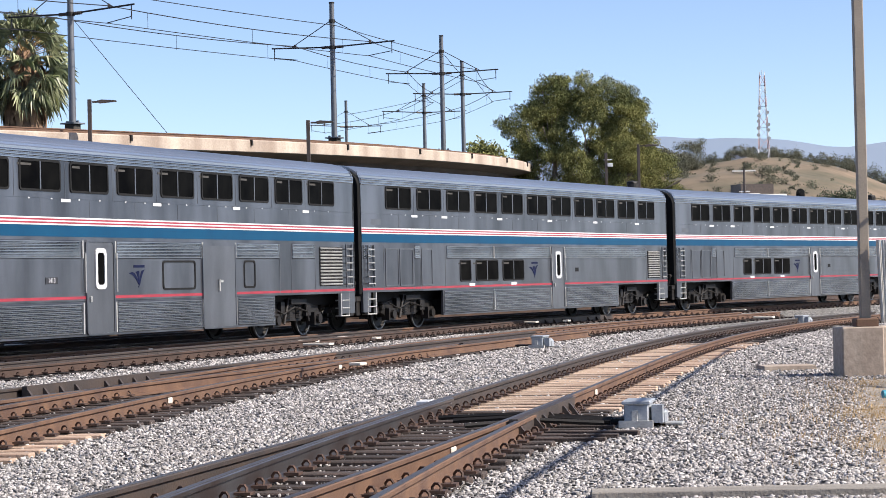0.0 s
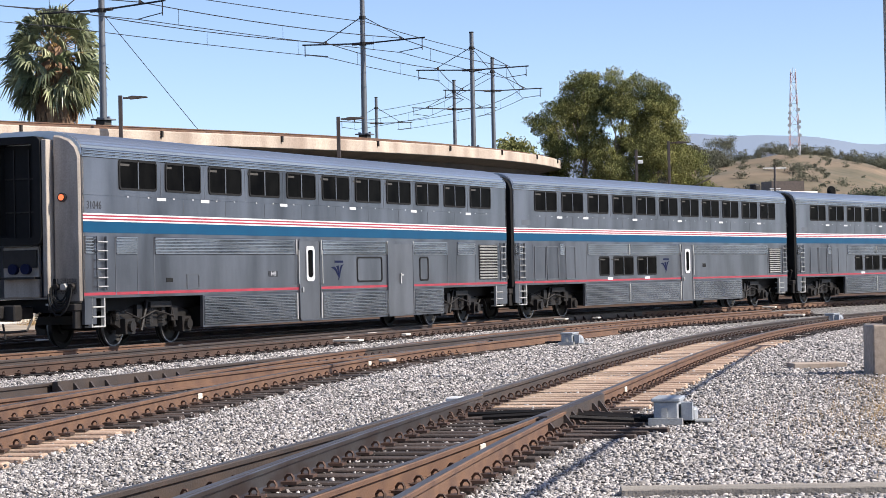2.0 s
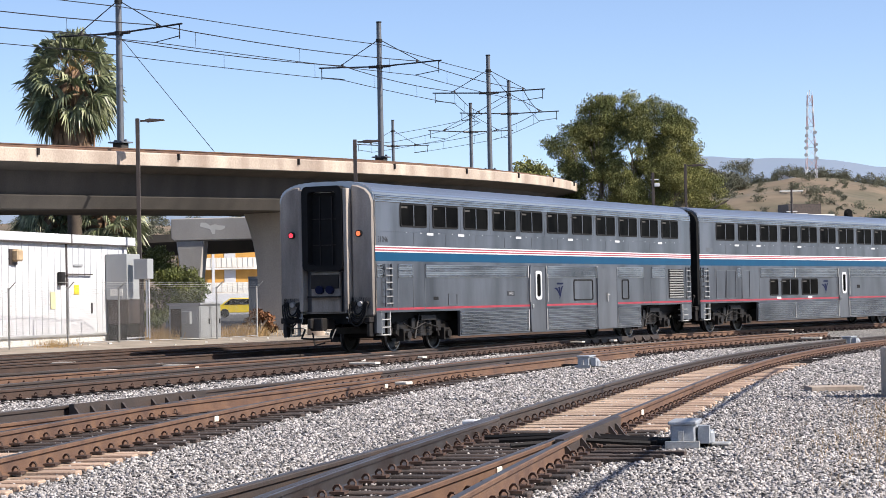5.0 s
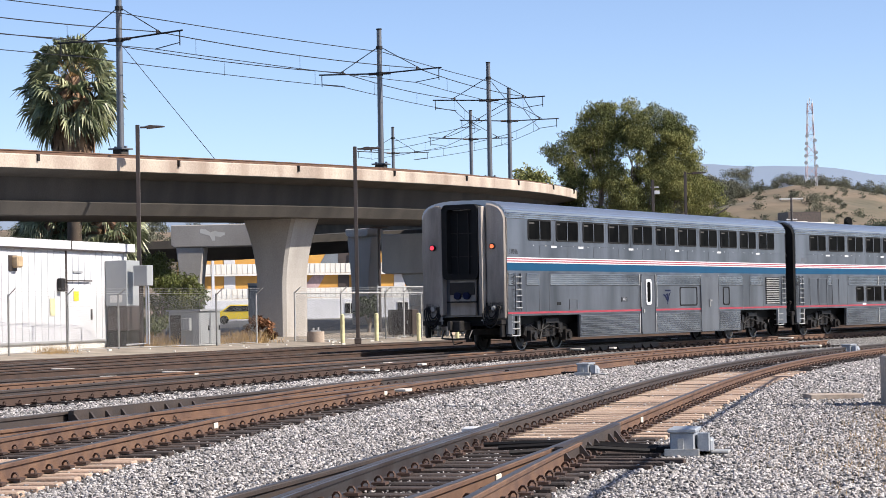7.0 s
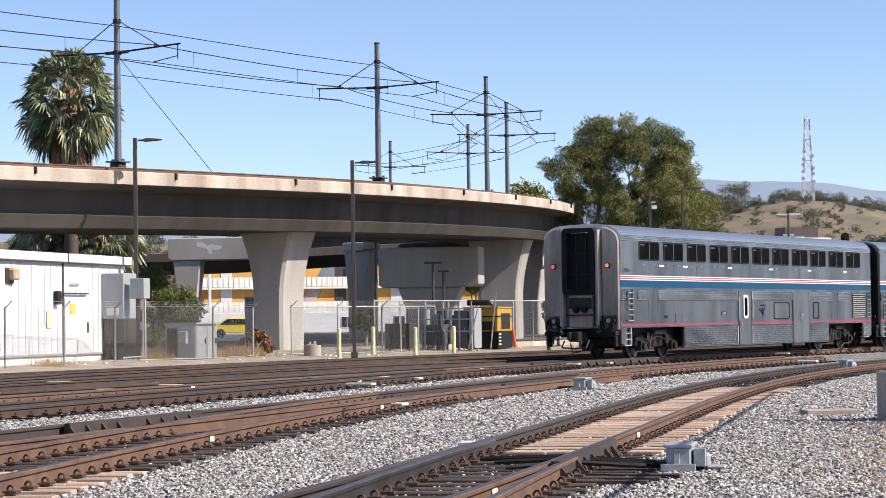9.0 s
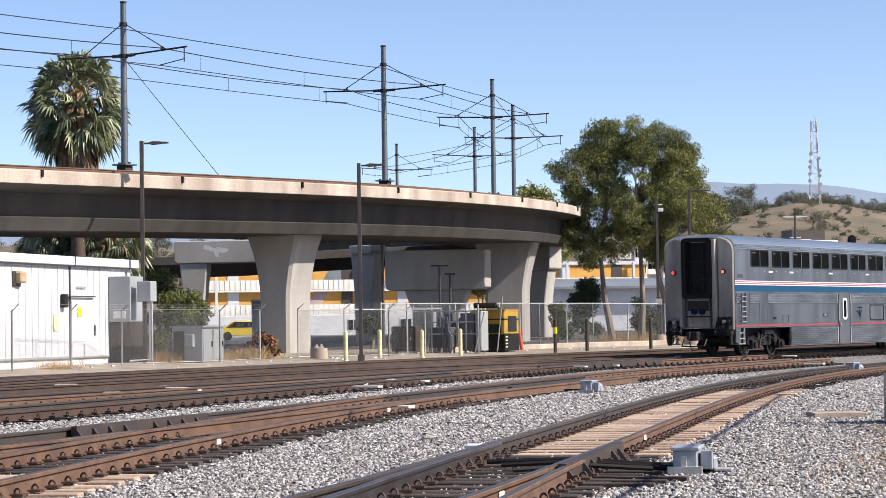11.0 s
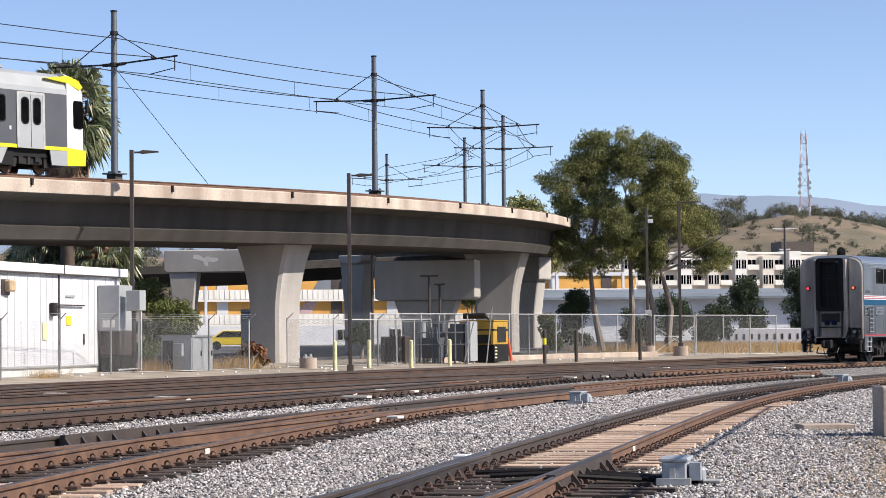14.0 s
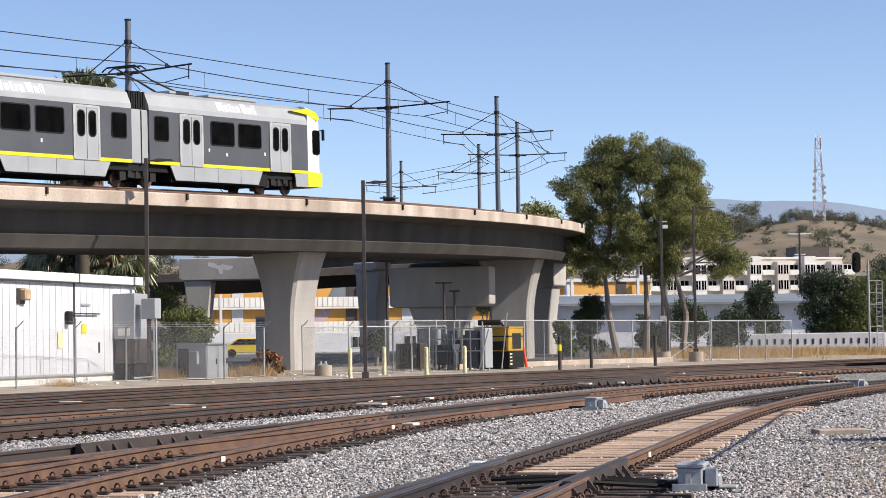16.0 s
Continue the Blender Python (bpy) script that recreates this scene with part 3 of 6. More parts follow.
for off in (2.62, 6.8):
    for o in (-.7175, .7175):
        part("rail", Geo().sweep([(a, b + .18) for a, b in RAIL_PROFILE], via_frames(-160, 130, 160, off + o, 0)), "rail", viaduct, "rusty steel rail on concrete plinth")
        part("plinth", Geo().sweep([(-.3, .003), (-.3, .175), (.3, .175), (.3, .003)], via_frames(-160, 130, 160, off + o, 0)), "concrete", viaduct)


def via_column(s, top_w=2.7, base_w=1.45, along=1.75):
    x, y, t = VIA.at(s, 4.0)
    zb, zt = gz(x, y) - 0.1, via_z(s) - 2.12
    prof = []
    for k in range(13):
        u = k / 12
        z = zb + (zt - zb) * u
        w = base_w + (top_w - base_w) * max(0, (u - .42) / .58) ** 1.9
        prof.append((z, w / 2, along / 2 + 0.12 * max(0, (u - .6) / .4) ** 2))
    g = Geo()
    fr = []
    for z, hw, ha in prof:
        c = .14
        fr.append([(hw - c, -ha), (hw, -ha + c), (hw, ha - c), (hw - c, ha), (-hw + c, ha), (-hw, ha - c), (-hw, -ha + c), (-hw + c, -ha)])
    r, f = Vector((math.cos(t), -math.sin(t), 0)), Vector((math.sin(t), math.cos(t), 0))
    n = 8
    for (z, _, _), ring in zip(prof, fr):
        g.v += [tuple(Vector((x, y, z)) + r * a + f * b) for a, b in ring]
    for k in range(len(prof) - 1):
        for i in range(n):
            g.f.append((k * n + i, k * n + (i + 1) % n, (k + 1) * n + (i + 1) % n, (k + 1) * n + i))
    g.f += [tuple(range(n)), tuple((len(prof) - 1) * n + i for i in range(n))]
    return part("column", g, "concrete_mid", viaduct, "flared concrete column")


for s in (-124.0, -89.0, -54.0, -19.0, 15.9, 84.0):
    via_column(s, 2.9, 1.6, 2.0)
via_column(50.4, 3.7, 2.35, 2.3)


# ---- passenger train ----
# car space: y runs forward from the rear end, x to the right, z up from the rail tops
CAR_L, CAR_W = 25.12, 1.55
PITCH = 25.91
WIN_Y = [1.60 + 2.052 * i for i in range(11)]


def roof_profile():
    pts = []
    n = 44
    for i in range(n + 1):
        a = math.pi * i / n
        c, s = math.cos(a), math.sin(a)
        x = CAR_W * math.copysign(abs(c) ** 0.62, c)
        z = 4.36 + 0.56 * abs(s) ** 0.8
        rip = 0.012 if (i % 2 and 2 < i < n - 2) else 0.0
        pts.append((x * (1 - rip), z - rip))
    return pts


def ribs(g, x, y0, y1, z0, z1, step, depth=0.02):
    """Horizontal fluting on the side at x."""
    sx = 1 if x > 0 else -1
    n = max(1, int(round((z1 - z0) / step)))
    h = (z1 - z0) / n
    prof = [(x - sx * .01, z0)]
    for i in range(n):
        z = z0 + h * i
        prof += [(x + sx * .002, z + h * .06), (x + sx * depth, z + h * .30), (x + sx * depth, z + h * .66), (x + sx * .002, z + h * .90)]
    prof.append((x - sx * .01, z1))
    g.along_y(prof, y0, y1)
    return g


def number_text(body, size, m, name, mat, parent, label="", extrude=0.002):
    cu = bpy.data.curves.new(name, "FONT")
    cu.body, cu.size, cu.extrude = body, size, extrude
    cu.align_x, cu.align_y = "CENTER", "CENTER"
    cu.resolution_u = 3
    tmp = bpy.data.objects.new("text", cu)
    scene.collection.objects.link(tmp)
    dg = bpy.context.evaluated_depsgraph_get()
    me = bpy.data.meshes.new_from_object(tmp.evaluated_get(dg))
    bpy.data.objects.remove(tmp)
    me.name = name
    me.materials.clear()
    me.materials.append(M[mat])
    return part(name, me, mat, parent, label, m=m)


SIDE_R = Matrix(((0, 0, 1, 0), (1, 0, 0, 0), (0, 1, 0, 0), (0, 0, 0, 1)))     # text plane to the right-hand side


def on_side(x, y, z):
    return Matrix.Translation((x, y, z)) @ SIDE_R


def side_window(parent, y0, y1, z0, z1, side=1, name="window", bars=1):
    x = CAR_W * side
    fr = Geo().ring(rounded(y0 - .03, y1 + .03, z0 - .03, z1 + .03, .09), rounded(y0 + .02, y1 - .02, z0 + .02, z1 - .02, .06), "x", x - side * .01, x + side * .022)
    w = part(name, fr, "rubber", parent, "dark tinted window in a black gasket")
    part("pane", Geo().plate(rounded(y0, y1, z0, z1, .1), "x", x - side * .02, x + side * .008), "glass", w, "dark tinted pane")
    for b in range(bars):
        yc = y0 + (y1 - y0) * (b + 1) / (bars + 1)
        part("mullion", Geo().box((x + side * .012, yc, (z0 + z1) / 2), (.02, .045, z1 - z0)), "steel_dull", w)
    if side > 0:
        rng = random.Random(int(y0 * 97))
        part("blind", Geo().box((x + .009, y0 + .08 + rng.random() * .2, z1 - .09), (.004, .25 + rng.random() * .4, .05)), "curtain", w)
    return w


def bogie_mesh(g):
    """Frame, springs and brake gear of one truck, centred at the origin."""
    for sx in (-1, 1):
        x = sx * 1.02
        g.plate([(-1.75, .52), (-1.5, .42), (-.95, .62), (-.45, .42), (.45, .42), (.95, .62), (1.5, .42), (1.75, .52), (1.6, .78), (.9, .92), (-.9, .92), (-1.6, .78)], "x", x - .07, x + .07)
        for yy in (-1.295, 1.295):
            g.box((x + sx * .08, yy, .46), (.26, .42, .36))
            g.tube((x, yy, .46), (x + sx * .3, yy, .46), .13, 10)
            for k in range(5):
                g.tube((x + sx * .02, yy - .34, .62 + k * .05), (x + sx * .02, yy - .34, .65 + k * .05), .1, 8)
        for k in range(6):
            g.tube((x + sx * .06, .28, .5 + k * .065), (x + sx * .06, .28, .54 + k * .065), .13, 9)
            g.tube((x + sx * .06, -.28, .5 + k * .065), (x + sx * .06, -.28, .54 + k * .065), .13, 9)
        g.box((x + sx * .1, 0, .95), (.34, .95, .14))
        g.tube((x + sx * .16, -.75, .35), (x + sx * .16, -.45, 1.05), .045, 7)
        g.tube((x + sx * .16, .8, .4), (x + sx * .16, .55, 1.02), .045, 7)
        g.box((x + sx * .14, .75, .72), (.1, .3, .34))
        g.box((x + sx * .14, -.85, .8), (.1, .22, .3))
        g.line([(x + sx * .2, -1.5, .8), (x + sx * .24, -.9, .62), (x + sx * .22, -.2, .8), (x + sx * .2, .7, .66)], .022, 5)
    g.box((0, 0, .7), (2.0, .6, .3))
    for yy in (-1.7, 1.7):
        g.box((0, yy, .62), (2.0, .14, .2))
    return g


BOGIE = mesh_of("bogie", bogie_mesh(Geo()), "iron")


def wheelset_mesh():
    g = Geo()
    for x in (-.7175, .7175):
        s = 1 if x > 0 else -1
        prof = [(0.0, -.02), (.16, -.03), (.18, .02), (.36, .0), (.40, -.05), (.457, -.045), (.46, .06), (.487, .065), (.487, .095), (.40, .09), (.36, .04), (.17, .06), (.15, .09), (0, .09)]
        n = 24
        vs, fs = [], []
        for i in range(n):
            a = 2 * math.pi * i / n
            vs += [(x - s * w, r * math.cos(a), r * math.sin(a)) for r, w in prof]
        k = len(prof)
        for i in range(n):
            j = (i + 1) % n
            fs += [(i * k + p, i * k + p + 1, j * k + p + 1, j * k + p) for p in range(k - 1)]
        g.add(vs, fs)
    g.tube((-1.05, 0, 0), (1.05, 0, 0), .085, 10)
    return g


WHEELSET = mesh_of("wheelset", wheelset_mesh(), "iron", smooth=True)
TREADS = []
for _s in (-1, 1):
    _o = [(.4605 * math.cos(a), .4605 * math.sin(a)) for a in (2 * math.pi * i / 28 for i in range(28))]
    _i = [(.425 * math.cos(a), .425 * math.sin(a)) for a in (2 * math.pi * i / 28 for i in range(28))]
    TREADS.append(mesh_of("tread", Geo().ring(_o, _i, "x", _s * .7275, _s * .7735), "steel_dull"))
WHEEL_ROWS = []          # wheelsets with their place on the car


def end_wall(car, y, sign, tail=False):
    """The end of a car: corner posts, diaphragm round the doorway, lower panels. sign -1 faces the rear."""
    prof = [(-CAR_W, 1.16)] + [(x, z) for x, z in reversed(roof_profile())] + [(CAR_W, 1.16)]
    g = Geo().plate(prof, "y", y, y - sign * .06)
    # only the tail shows steel; other ends are black to paint the gap's shade
    wall = part("end_wall", g, "steel_end" if tail else "rubber", car, "end wall, streaked dull steel at the tail, blackened for shade elsewhere")
    # rounded corner posts
    for sx in (-1, 1):
        o = [(.84, 1.05), (1.54, 1.05), (1.54, 4.30), (1.46, 4.52), (1.30, 4.68), (1.05, 4.78), (.84, 4.80)]
        cg = Geo().plate([(sx * a, b) for a, b in o], "y", y, y + sign * .10)
        part("corner_panel", cg, "steel_end" if tail else "rubber", wall, "broad flat corner panel with rounded edge", bevel=.045)
    out = y + sign * .32
    dia = Geo()
    dia.ring(rounded(-.66, .66, 2.35, 4.78, .16), rounded(-.47, .47, 2.52, 4.62, .1), "y", y, out)
    part("diaphragm", dia, "rubber", car, "black rubber gangway diaphragm")
    for sx in (-1, 1):
        part("buffer_post", Geo().box((sx * .74, y + sign * .14, 2.95), (.13, .30, 3.5)), "steel_end", car, "worn vertical buffer post", bevel=.015)
    dr = Geo().box((0, y + sign * .03, 3.55), (.94, .04, 2.1))
    door = part("end_door", dr, "rubber", car, "dark gangway end door with glazing bars")
    bars = Geo()
    for z in (3.1, 3.85):
        bars.box((0, y + sign * .07, z), (.9, .03, .03))
    for x in (-.2, .2):
        bars.box((x, y + sign * .07, 3.5), (.03, .03, 2.0))
    part("glazing_bar", bars, "iron", door)
    low = Geo().box((0, y + sign * .1, 1.75), (.95, .12, 1.15))
    part("lower_panel", low, "steel_end", car, "recessed grey panel below the gangway", bevel=.02)
    sh = Geo().box((0, y + sign * .24, 1.62), (.98, .24, .05)).box((0, y + sign * .18, 2.05), (.9, .06, .4))
    part("step_shelf", sh, "iron", car)
    for x in (-.16, .18):
        part("jumper_socket", Geo().tube((x, y + sign * .15, 1.82), (x, y + sign * .28, 1.82), .12, 12), "navy", car, "blue cable socket", smooth=True)
    for sx in (-1, 1):
        part("data_plate", Geo().box((sx * 1.12, y + sign * .05, 1.92), (.2, .03, .3)), "white", car, "small white data plate")
        pocket = Geo().box((sx * 1.12, y + sign * .06, 1.42), (.62, .08, .34))
        part("socket_box", pocket, "rubber", car, "dark recess with cable sockets")
        b2 = Geo().box((sx * 1.12, y + sign * .1, .95), (.7, .3, .16)).box((sx * 1.38, y + sign * .05, .72), (.1, .24, .5))
        part("end_sill", b2, "iron", car, bevel=.02)
        for k in range(4):
            w, dep = .16 + .05 * k, .30 + .11 * k
            hose = Geo().line([(sx * (1.08 - w * math.cos(radians(a))), y + sign * (.16 + .03 * k + .08 * math.sin(radians(a))), 1.40 - dep * math.sin(radians(a))) for a in range(0, 181, 20)], .024, 6)
            part("hose", hose, "rubber", car, "looped black brake hose")
        for k in range(3):
            sk = Geo().tube((sx * (.92 + .2 * k), y + sign * .08, 1.42), (sx * (.92 + .2 * k), y + sign * .2, 1.40), .075, 10)
            part("socket", sk, "iron" if k != 1 else "galv", car, "round cable socket", smooth=True)
        part("angle_cock", Geo().tube((sx * .78, y + sign * .2, .9), (sx * .78, y + sign * .2, 1.14), .03, 7).box((sx * .78, y + sign * .24, 1.02), (.14, .05, .04)), "galv", car)
    cp = Geo().box((0, y + sign * .25, .84), (.3, .7, .28)).box((.02, y + sign * .62, .84), (.42, .3, .36)).box((-.12, y + sign * .8, .86), (.14, .2, .3))
    part("coupler", cp, "iron", car, "cast knuckle coupler", bevel=.03)
    gr = Geo().line([(-.5, y + sign * .5, .7), (-.5, y + sign * .7, .45), (0, y + sign * .75, .42), (.5, y + sign * .7, .45), (.5, y + sign * .5, .7)], .03, 6)
    gr.line([(-.2, y + sign * .6, .6), (-.05, y + sign * .72, .25), (.25, y + sign * .66, .32)], .025, 6)
    part("cut_lever", gr, "iron", car)


def corner_steps(car, y, side):
    g = Geo()
    x = side * (CAR_W - .05)
    for yy in (y - .26, y + .26):
        g.box((x, yy, .84), (.1, .05, .72))
    for z in (.5, .72, .94):
        g.box((x - side * .05, y, z), (.24, .5, .035))
    part("corner_step", g, "galv", car, "bright side ladder step", bevel=.01)


def grab_irons(car, y, side):
    x = side * (CAR_W + .01)
    me = mesh_of("grab_iron", Geo().line([(0, -.2, 0), (side * .07, -.2, 0), (side * .07, .2, 0), (0, .2, 0)], .016, 6), "galv")
    for z in (1.40, 1.60, 1.80, 2.00, 2.20, 2.40):
        part("grab_iron", me, "galv", car, m=pose(x, y, z))
    for o in (-.2, .2):
        part("ladder_stile", Geo().box((x + side * .05, y + o, 1.92), (.03, .035, 1.22)), "steel_dull", car, "flat ladder stile")
    part("backing_strip", Geo().box((x, y + .3, 1.95), (.02, .16, 1.15)), "steel", car)


def louvre(car, y0, y1, z0, z1, side, mat="galv"):
    x = side * CAR_W
    base = part("louvre", Geo().box((x + side * .004, (y0 + y1) / 2, (z0 + z1) / 2), (.02, y1 - y0, z1 - z0)), "rubber", car, "dark louvred vent")
    n = int((z1 - z0) / .085)
    me = mesh_of("slat", Geo().box((0, 0, 0), (.03, y1 - y0 - .06, .034)), mat)
    for i in range(n):
        part("slat", me, mat, base, m=pose(x + side * .024, (y0 + y1) / 2, z0 + (z1 - z0) * (i + .5) / n, 0, side * 28, 0))


def side_door(car, y0, y1, side, window=True):
    x = side * CAR_W
    d = part("door", Geo().plate(rounded(y0, y1, .42, 2.5, .08), "x", x, x + side * .03), "steel_dull", car, "flat steel side door")
    part("door_frame", Geo().ring(rounded(y0 - .06, y1 + .06, .38, 2.55, .1), rounded(y0 - .005, y1 + .005, .42, 2.5, .08), "x", x, x + side * .045), "steel", car)
    if window:
        yc = (y0 + y1) / 2
        part("window_frame", Geo().ring(rounded(yc - .24, yc + .24, 1.42, 2.36, .12), rounded(yc - .15, yc + .15, 1.52, 2.26, .08), "x", x + side * .03, x + side * .055), "white", d, "white rounded window frame")
        part("pane", Geo().plate(rounded(yc - .16, yc + .16, 1.5, 2.28, .08), "x", x + side * .02, x + side * .036), "glass", d)
    part("handle", Geo().box((x + side * .05, y0 + .1, 1.2), (.05, .05, .14)), "galv", d, "small steel handle", bevel=.01)
    for yy in (y0 - .12, y1 + .12):
        part("handrail", Geo().line([(x, yy, 1.35), (x + side * .06, yy, 1.35), (x + side * .06, yy, 2.25), (x, yy, 2.25)], .017, 6), "galv", car, "bright vertical handrail")


def arrow_mark(car, y, z, side):
    """Three swept bars, the railway's mark, drawn as plain shapes."""
    x = side * (CAR_W + .003)
    mark = part("painted_mark", Geo().box((x, y + .0, z - .26), (.004, .05, .04)), "navy", car, "dark blue swept mark of three bars")
    for k in range(3):
        a, w = -.46 + .31 * k, .17
        outer = [(y + a + (.02 - a) * u ** .75, z + .06 + .03 * k - (.30 + .03 * k) * u ** 1.5) for u in (0, .25, .5, .75, 1)]
        inner = [(y + a + w + (.05 - a - w) * u ** .75, z + .09 + .03 * k - (.33 + .03 * k) * u ** 1.5) for u in (.94, .7, .46, .22, 0)]
        part("swept_bar", Geo().plate(outer + inner, "x", x, x + side * .005), "navy", mark)
    part("painted_bar", Geo().box((x, y + .03, z + .22), (.004, .52, .06)), "navy", car)


def passenger_car(name, variant, label):
    car = thing(name, label, "railway car", "passenger train cars")
    L = CAR_L
    sides = Geo()
    # upper body from the sill to the eaves, with a floor
    sides.along_y([(-CAR_W, 1.14), (CAR_W, 1.14), (CAR_W, 4.37), (-CAR_W, 4.37)], .05, L - .05)
    part("body", sides, "steel", car, "weathered stainless steel body")
    part("roof", Geo().along_y(roof_profile() + [(-CAR_W, 4.34), (CAR_W, 4.34)][::1], .02, L - .02), "roof", car, "ribbed steel roof reflecting the sky")
    part("underframe", Geo().box((0, L / 2, .98), (2.1, L - .6, .3)).box((0, L / 2, .62), (2.5, 13.6, .5)), "rubber", car)
    for side in (1, -1):
        x = side * CAR_W
        # lower skirt with its fluting between the trucks
        part("skirt", Geo().box((x - side * .04, (5.30 + 19.92) / 2, .76), (.08, 14.62, .80)), "steel", car, "lower side skirt")
        for y0, y1 in ((.08, .55), (L - .95, L - .08)):
            part("skirt_end", Geo().box((x - side * .04, (y0 + y1) / 2, .86), (.08, y1 - y0, .60)), "steel", car)
            corner_steps(car, (y0 + y1) / 2 + (.33 if y0 < 2 else -.2), side)
        for y0, y1 in ((5.34, 10.2), (11.75, 15.8 if variant == 1 else 13.7), (17.75 if variant == 1 else 14.9, 19.85)) if variant == 1 else ((5.34, 13.6), (14.95, 19.85)):
            part("lower_fluting", ribs(Geo(), x, y0, y1, .40, 1.13, .081, .034), "flute", car, "horizontal fluted steel panel")
        bands = ((.12, .62), (1.40, 2.30), (3.1, 10.15), (11.75, 15.85), (17.7, 20.2), (21.0, 22.4)) if variant == 1 else ((.12, .6), (3.4, 3.75), (5.6, 9.0), (9.1, 13.6), (14.95, 22.8))
        for y0, y1 in bands:
            part("upper_fluting", ribs(Geo(), x, y0, y1, 2.12, 2.54, .07, .030), "flute", car, "horizontal fluted steel band")
        ee = ribs(Geo(), x, .06, L - .06, 4.29, 4.50, .07, .016)
        part("eave_fluting", ee, "flute", car)
        for yy in (10.25, 11.68, 15.9, 17.68) if variant == 1 else (9.05, 13.68, 14.9):
            part("edge_trim", Geo().box((x + side * .014, yy, .77), (.03, .05, .70)), "galv", car, "bright vertical edge trim")
            part("edge_trim", Geo().box((x + side * .014, yy, 2.33), (.03, .05, .40)), "galv", car, "bright vertical edge trim")
        # stripes
        z = 3.045
        for k, (mat, h) in enumerate((("white", .035), ("red", .038), ("white", .034), ("red", .038), ("white", .034))):
            part("stripe", Geo().box((x, L / 2, z - h / 2), (.008, L - .12, h)), mat, car, "thin red and white painted stripe")
            z -= h
        part("blue_band", Geo().box((x, L / 2, 2.735), (.010, L - .12, .25)), "blue", car, "broad blue painted band")
        part("red_line", Geo().box((x, L / 2, 1.235), (.010, L - .12, .065)), "red", car, "thin red painted line")
        part("belt_rail", Geo().box((x, L / 2, 3.47), (.022, L - .12, .025)), "steel", car)
        # windows, upper level
        for i, y0 in enumerate(WIN_Y):
            side_window(car, y0, y0 + 1.6, 3.63, 4.27, side)
            if i in (0, 1, 3, 5, 7, 9):
                part("emergency_sign", Geo().box((x + side * .002, y0 + 1.84, 3.43), (.012, .40, .09)), "white", car, "small white emergency label")
            for k in range(2):
                part("rivet_lamp", Geo().box((x + side * .004, y0 + .35 + k * .9, 3.45), (.014, .06, .035)), "white", car)
        for i in range(10):
            part("panel_seam", Geo().box((x, WIN_Y[i] + 1.826, 3.86), (.010, .018, .80)), "steel_dull", car)
            part("panel_seam", Geo().box((x, WIN_Y[i] + .8, 3.25), (.010, .016, .36)), "steel_dull", car)
        grab_irons(car, .72 if variant == 1 else .5, side)
        grab_irons(car, L - .55, side)
        # panel joints
        for yy in ((1.38, 2.32, 3.06, 20.25, 20.95, 22.45) if variant == 1 else (1.4, 3.35, 3.8, 5.5, 22.8)):
            part("panel_joint", Geo().box((x, yy, 1.85), (.012, .03, 1.3)), "steel_dull", car)
        if variant == 1:
            side_door(car, 10.42, 11.55, side)
            bd = part("baggage_door", Geo().plate(rounded(15.95, 17.6, .40, 2.46, .06), "x", x, x + side * .035), "steel_dull", car, "wide flat steel service door")
            part("handle", Geo().box((x + side * .05, 16.7, 1.45), (.05, .06, .3)).box((x + side * .05, 16.78, 1.55), (.05, .2, .05)), "galv", bd)
            part("door_frame", Geo().ring(rounded(15.88, 17.67, .36, 2.52, .08), rounded(15.94, 17.61, .41, 2.45, .06), "x", x, x + side * .042), "steel", car)
            for y0, y1 in ((13.9, 15.55), (18.15, 18.8)):
                part("blanked_window", Geo().ring(rounded(y0, y1, 1.36, 2.08, .1), rounded(y0 + .05, y1 - .05, 1.41, 2.03, .08), "x", x, x + side * .016), "rubber", car, "outline of a plated-over window")
            part("hatch", Geo().ring(rounded(4.55, 5.15, 1.3, 1.66, .02), rounded(4.58, 5.12, 1.33, 1.63, .02), "x", x, x + side * .014), "steel_dull", car)
            part("filler", Geo().box((x, 3.75, 1.52), (.014, .3, .1)), "rubber", car, "small dark filler flap")
            louvre(car, 22.72, 24.2, 1.36, 2.46, side)
            nb = part("number_board", Geo().box((x, 8.95, 1.63), (.02, .5, .15)), "sign_black", car, "small black number board")
            number_text("1413", .15, on_side(x + .012, 8.95, 1.63) if side > 0 else on_side(x - .012, 8.95, 1.63) @ Matrix.Rotation(math.pi, 4, "Y"), "digits", "white", nb)
            arrow_mark(car, 12.75, 1.72, side)
            number_text("31046", .25, on_side(x + .004, .52, 3.22) if side > 0 else on_side(x - .004, .52, 3.22) @ Matrix.Rotation(math.pi, 4, "Y"), "car_number", "sign_black", car, "dark painted car number")
        else:
            side_door(car, 13.8, 14.75, side)
            for y0, y1, b in ((6.55, 7.3, 0), (7.72, 9.35, 1), (9.78, 11.4, 1)):
                side_window(car, y0, y1, 1.42, 2.06, side, bars=b)
            for y0 in (7.4, 10.6):
                part("emergency_sign", Geo().box((x + side * .002, y0, 1.29), (.014, .42, .09)), "white", car, "small white emergency label")
            for y0, y1 in ((1.5, 2.35), (2.42, 3.3), (3.85, 4.6)):
                part("locker_door", Geo().ring(rounded(y0, y1, 1.3, 2.44, .05), rounded(y0 + .04, y1 - .04, 1.34, 2.40, .04), "x", x, x + side * .016), "steel_dull", car, "equipment locker door")
            louvre(car, 22.95, 24.2, 1.36, 2.40, side)
            arrow_mark(car, 12.3, 1.75, side)
            part("hatch", Geo().box((x, 16.0, 1.72), (.014, .3, .14)), "rubber", car)
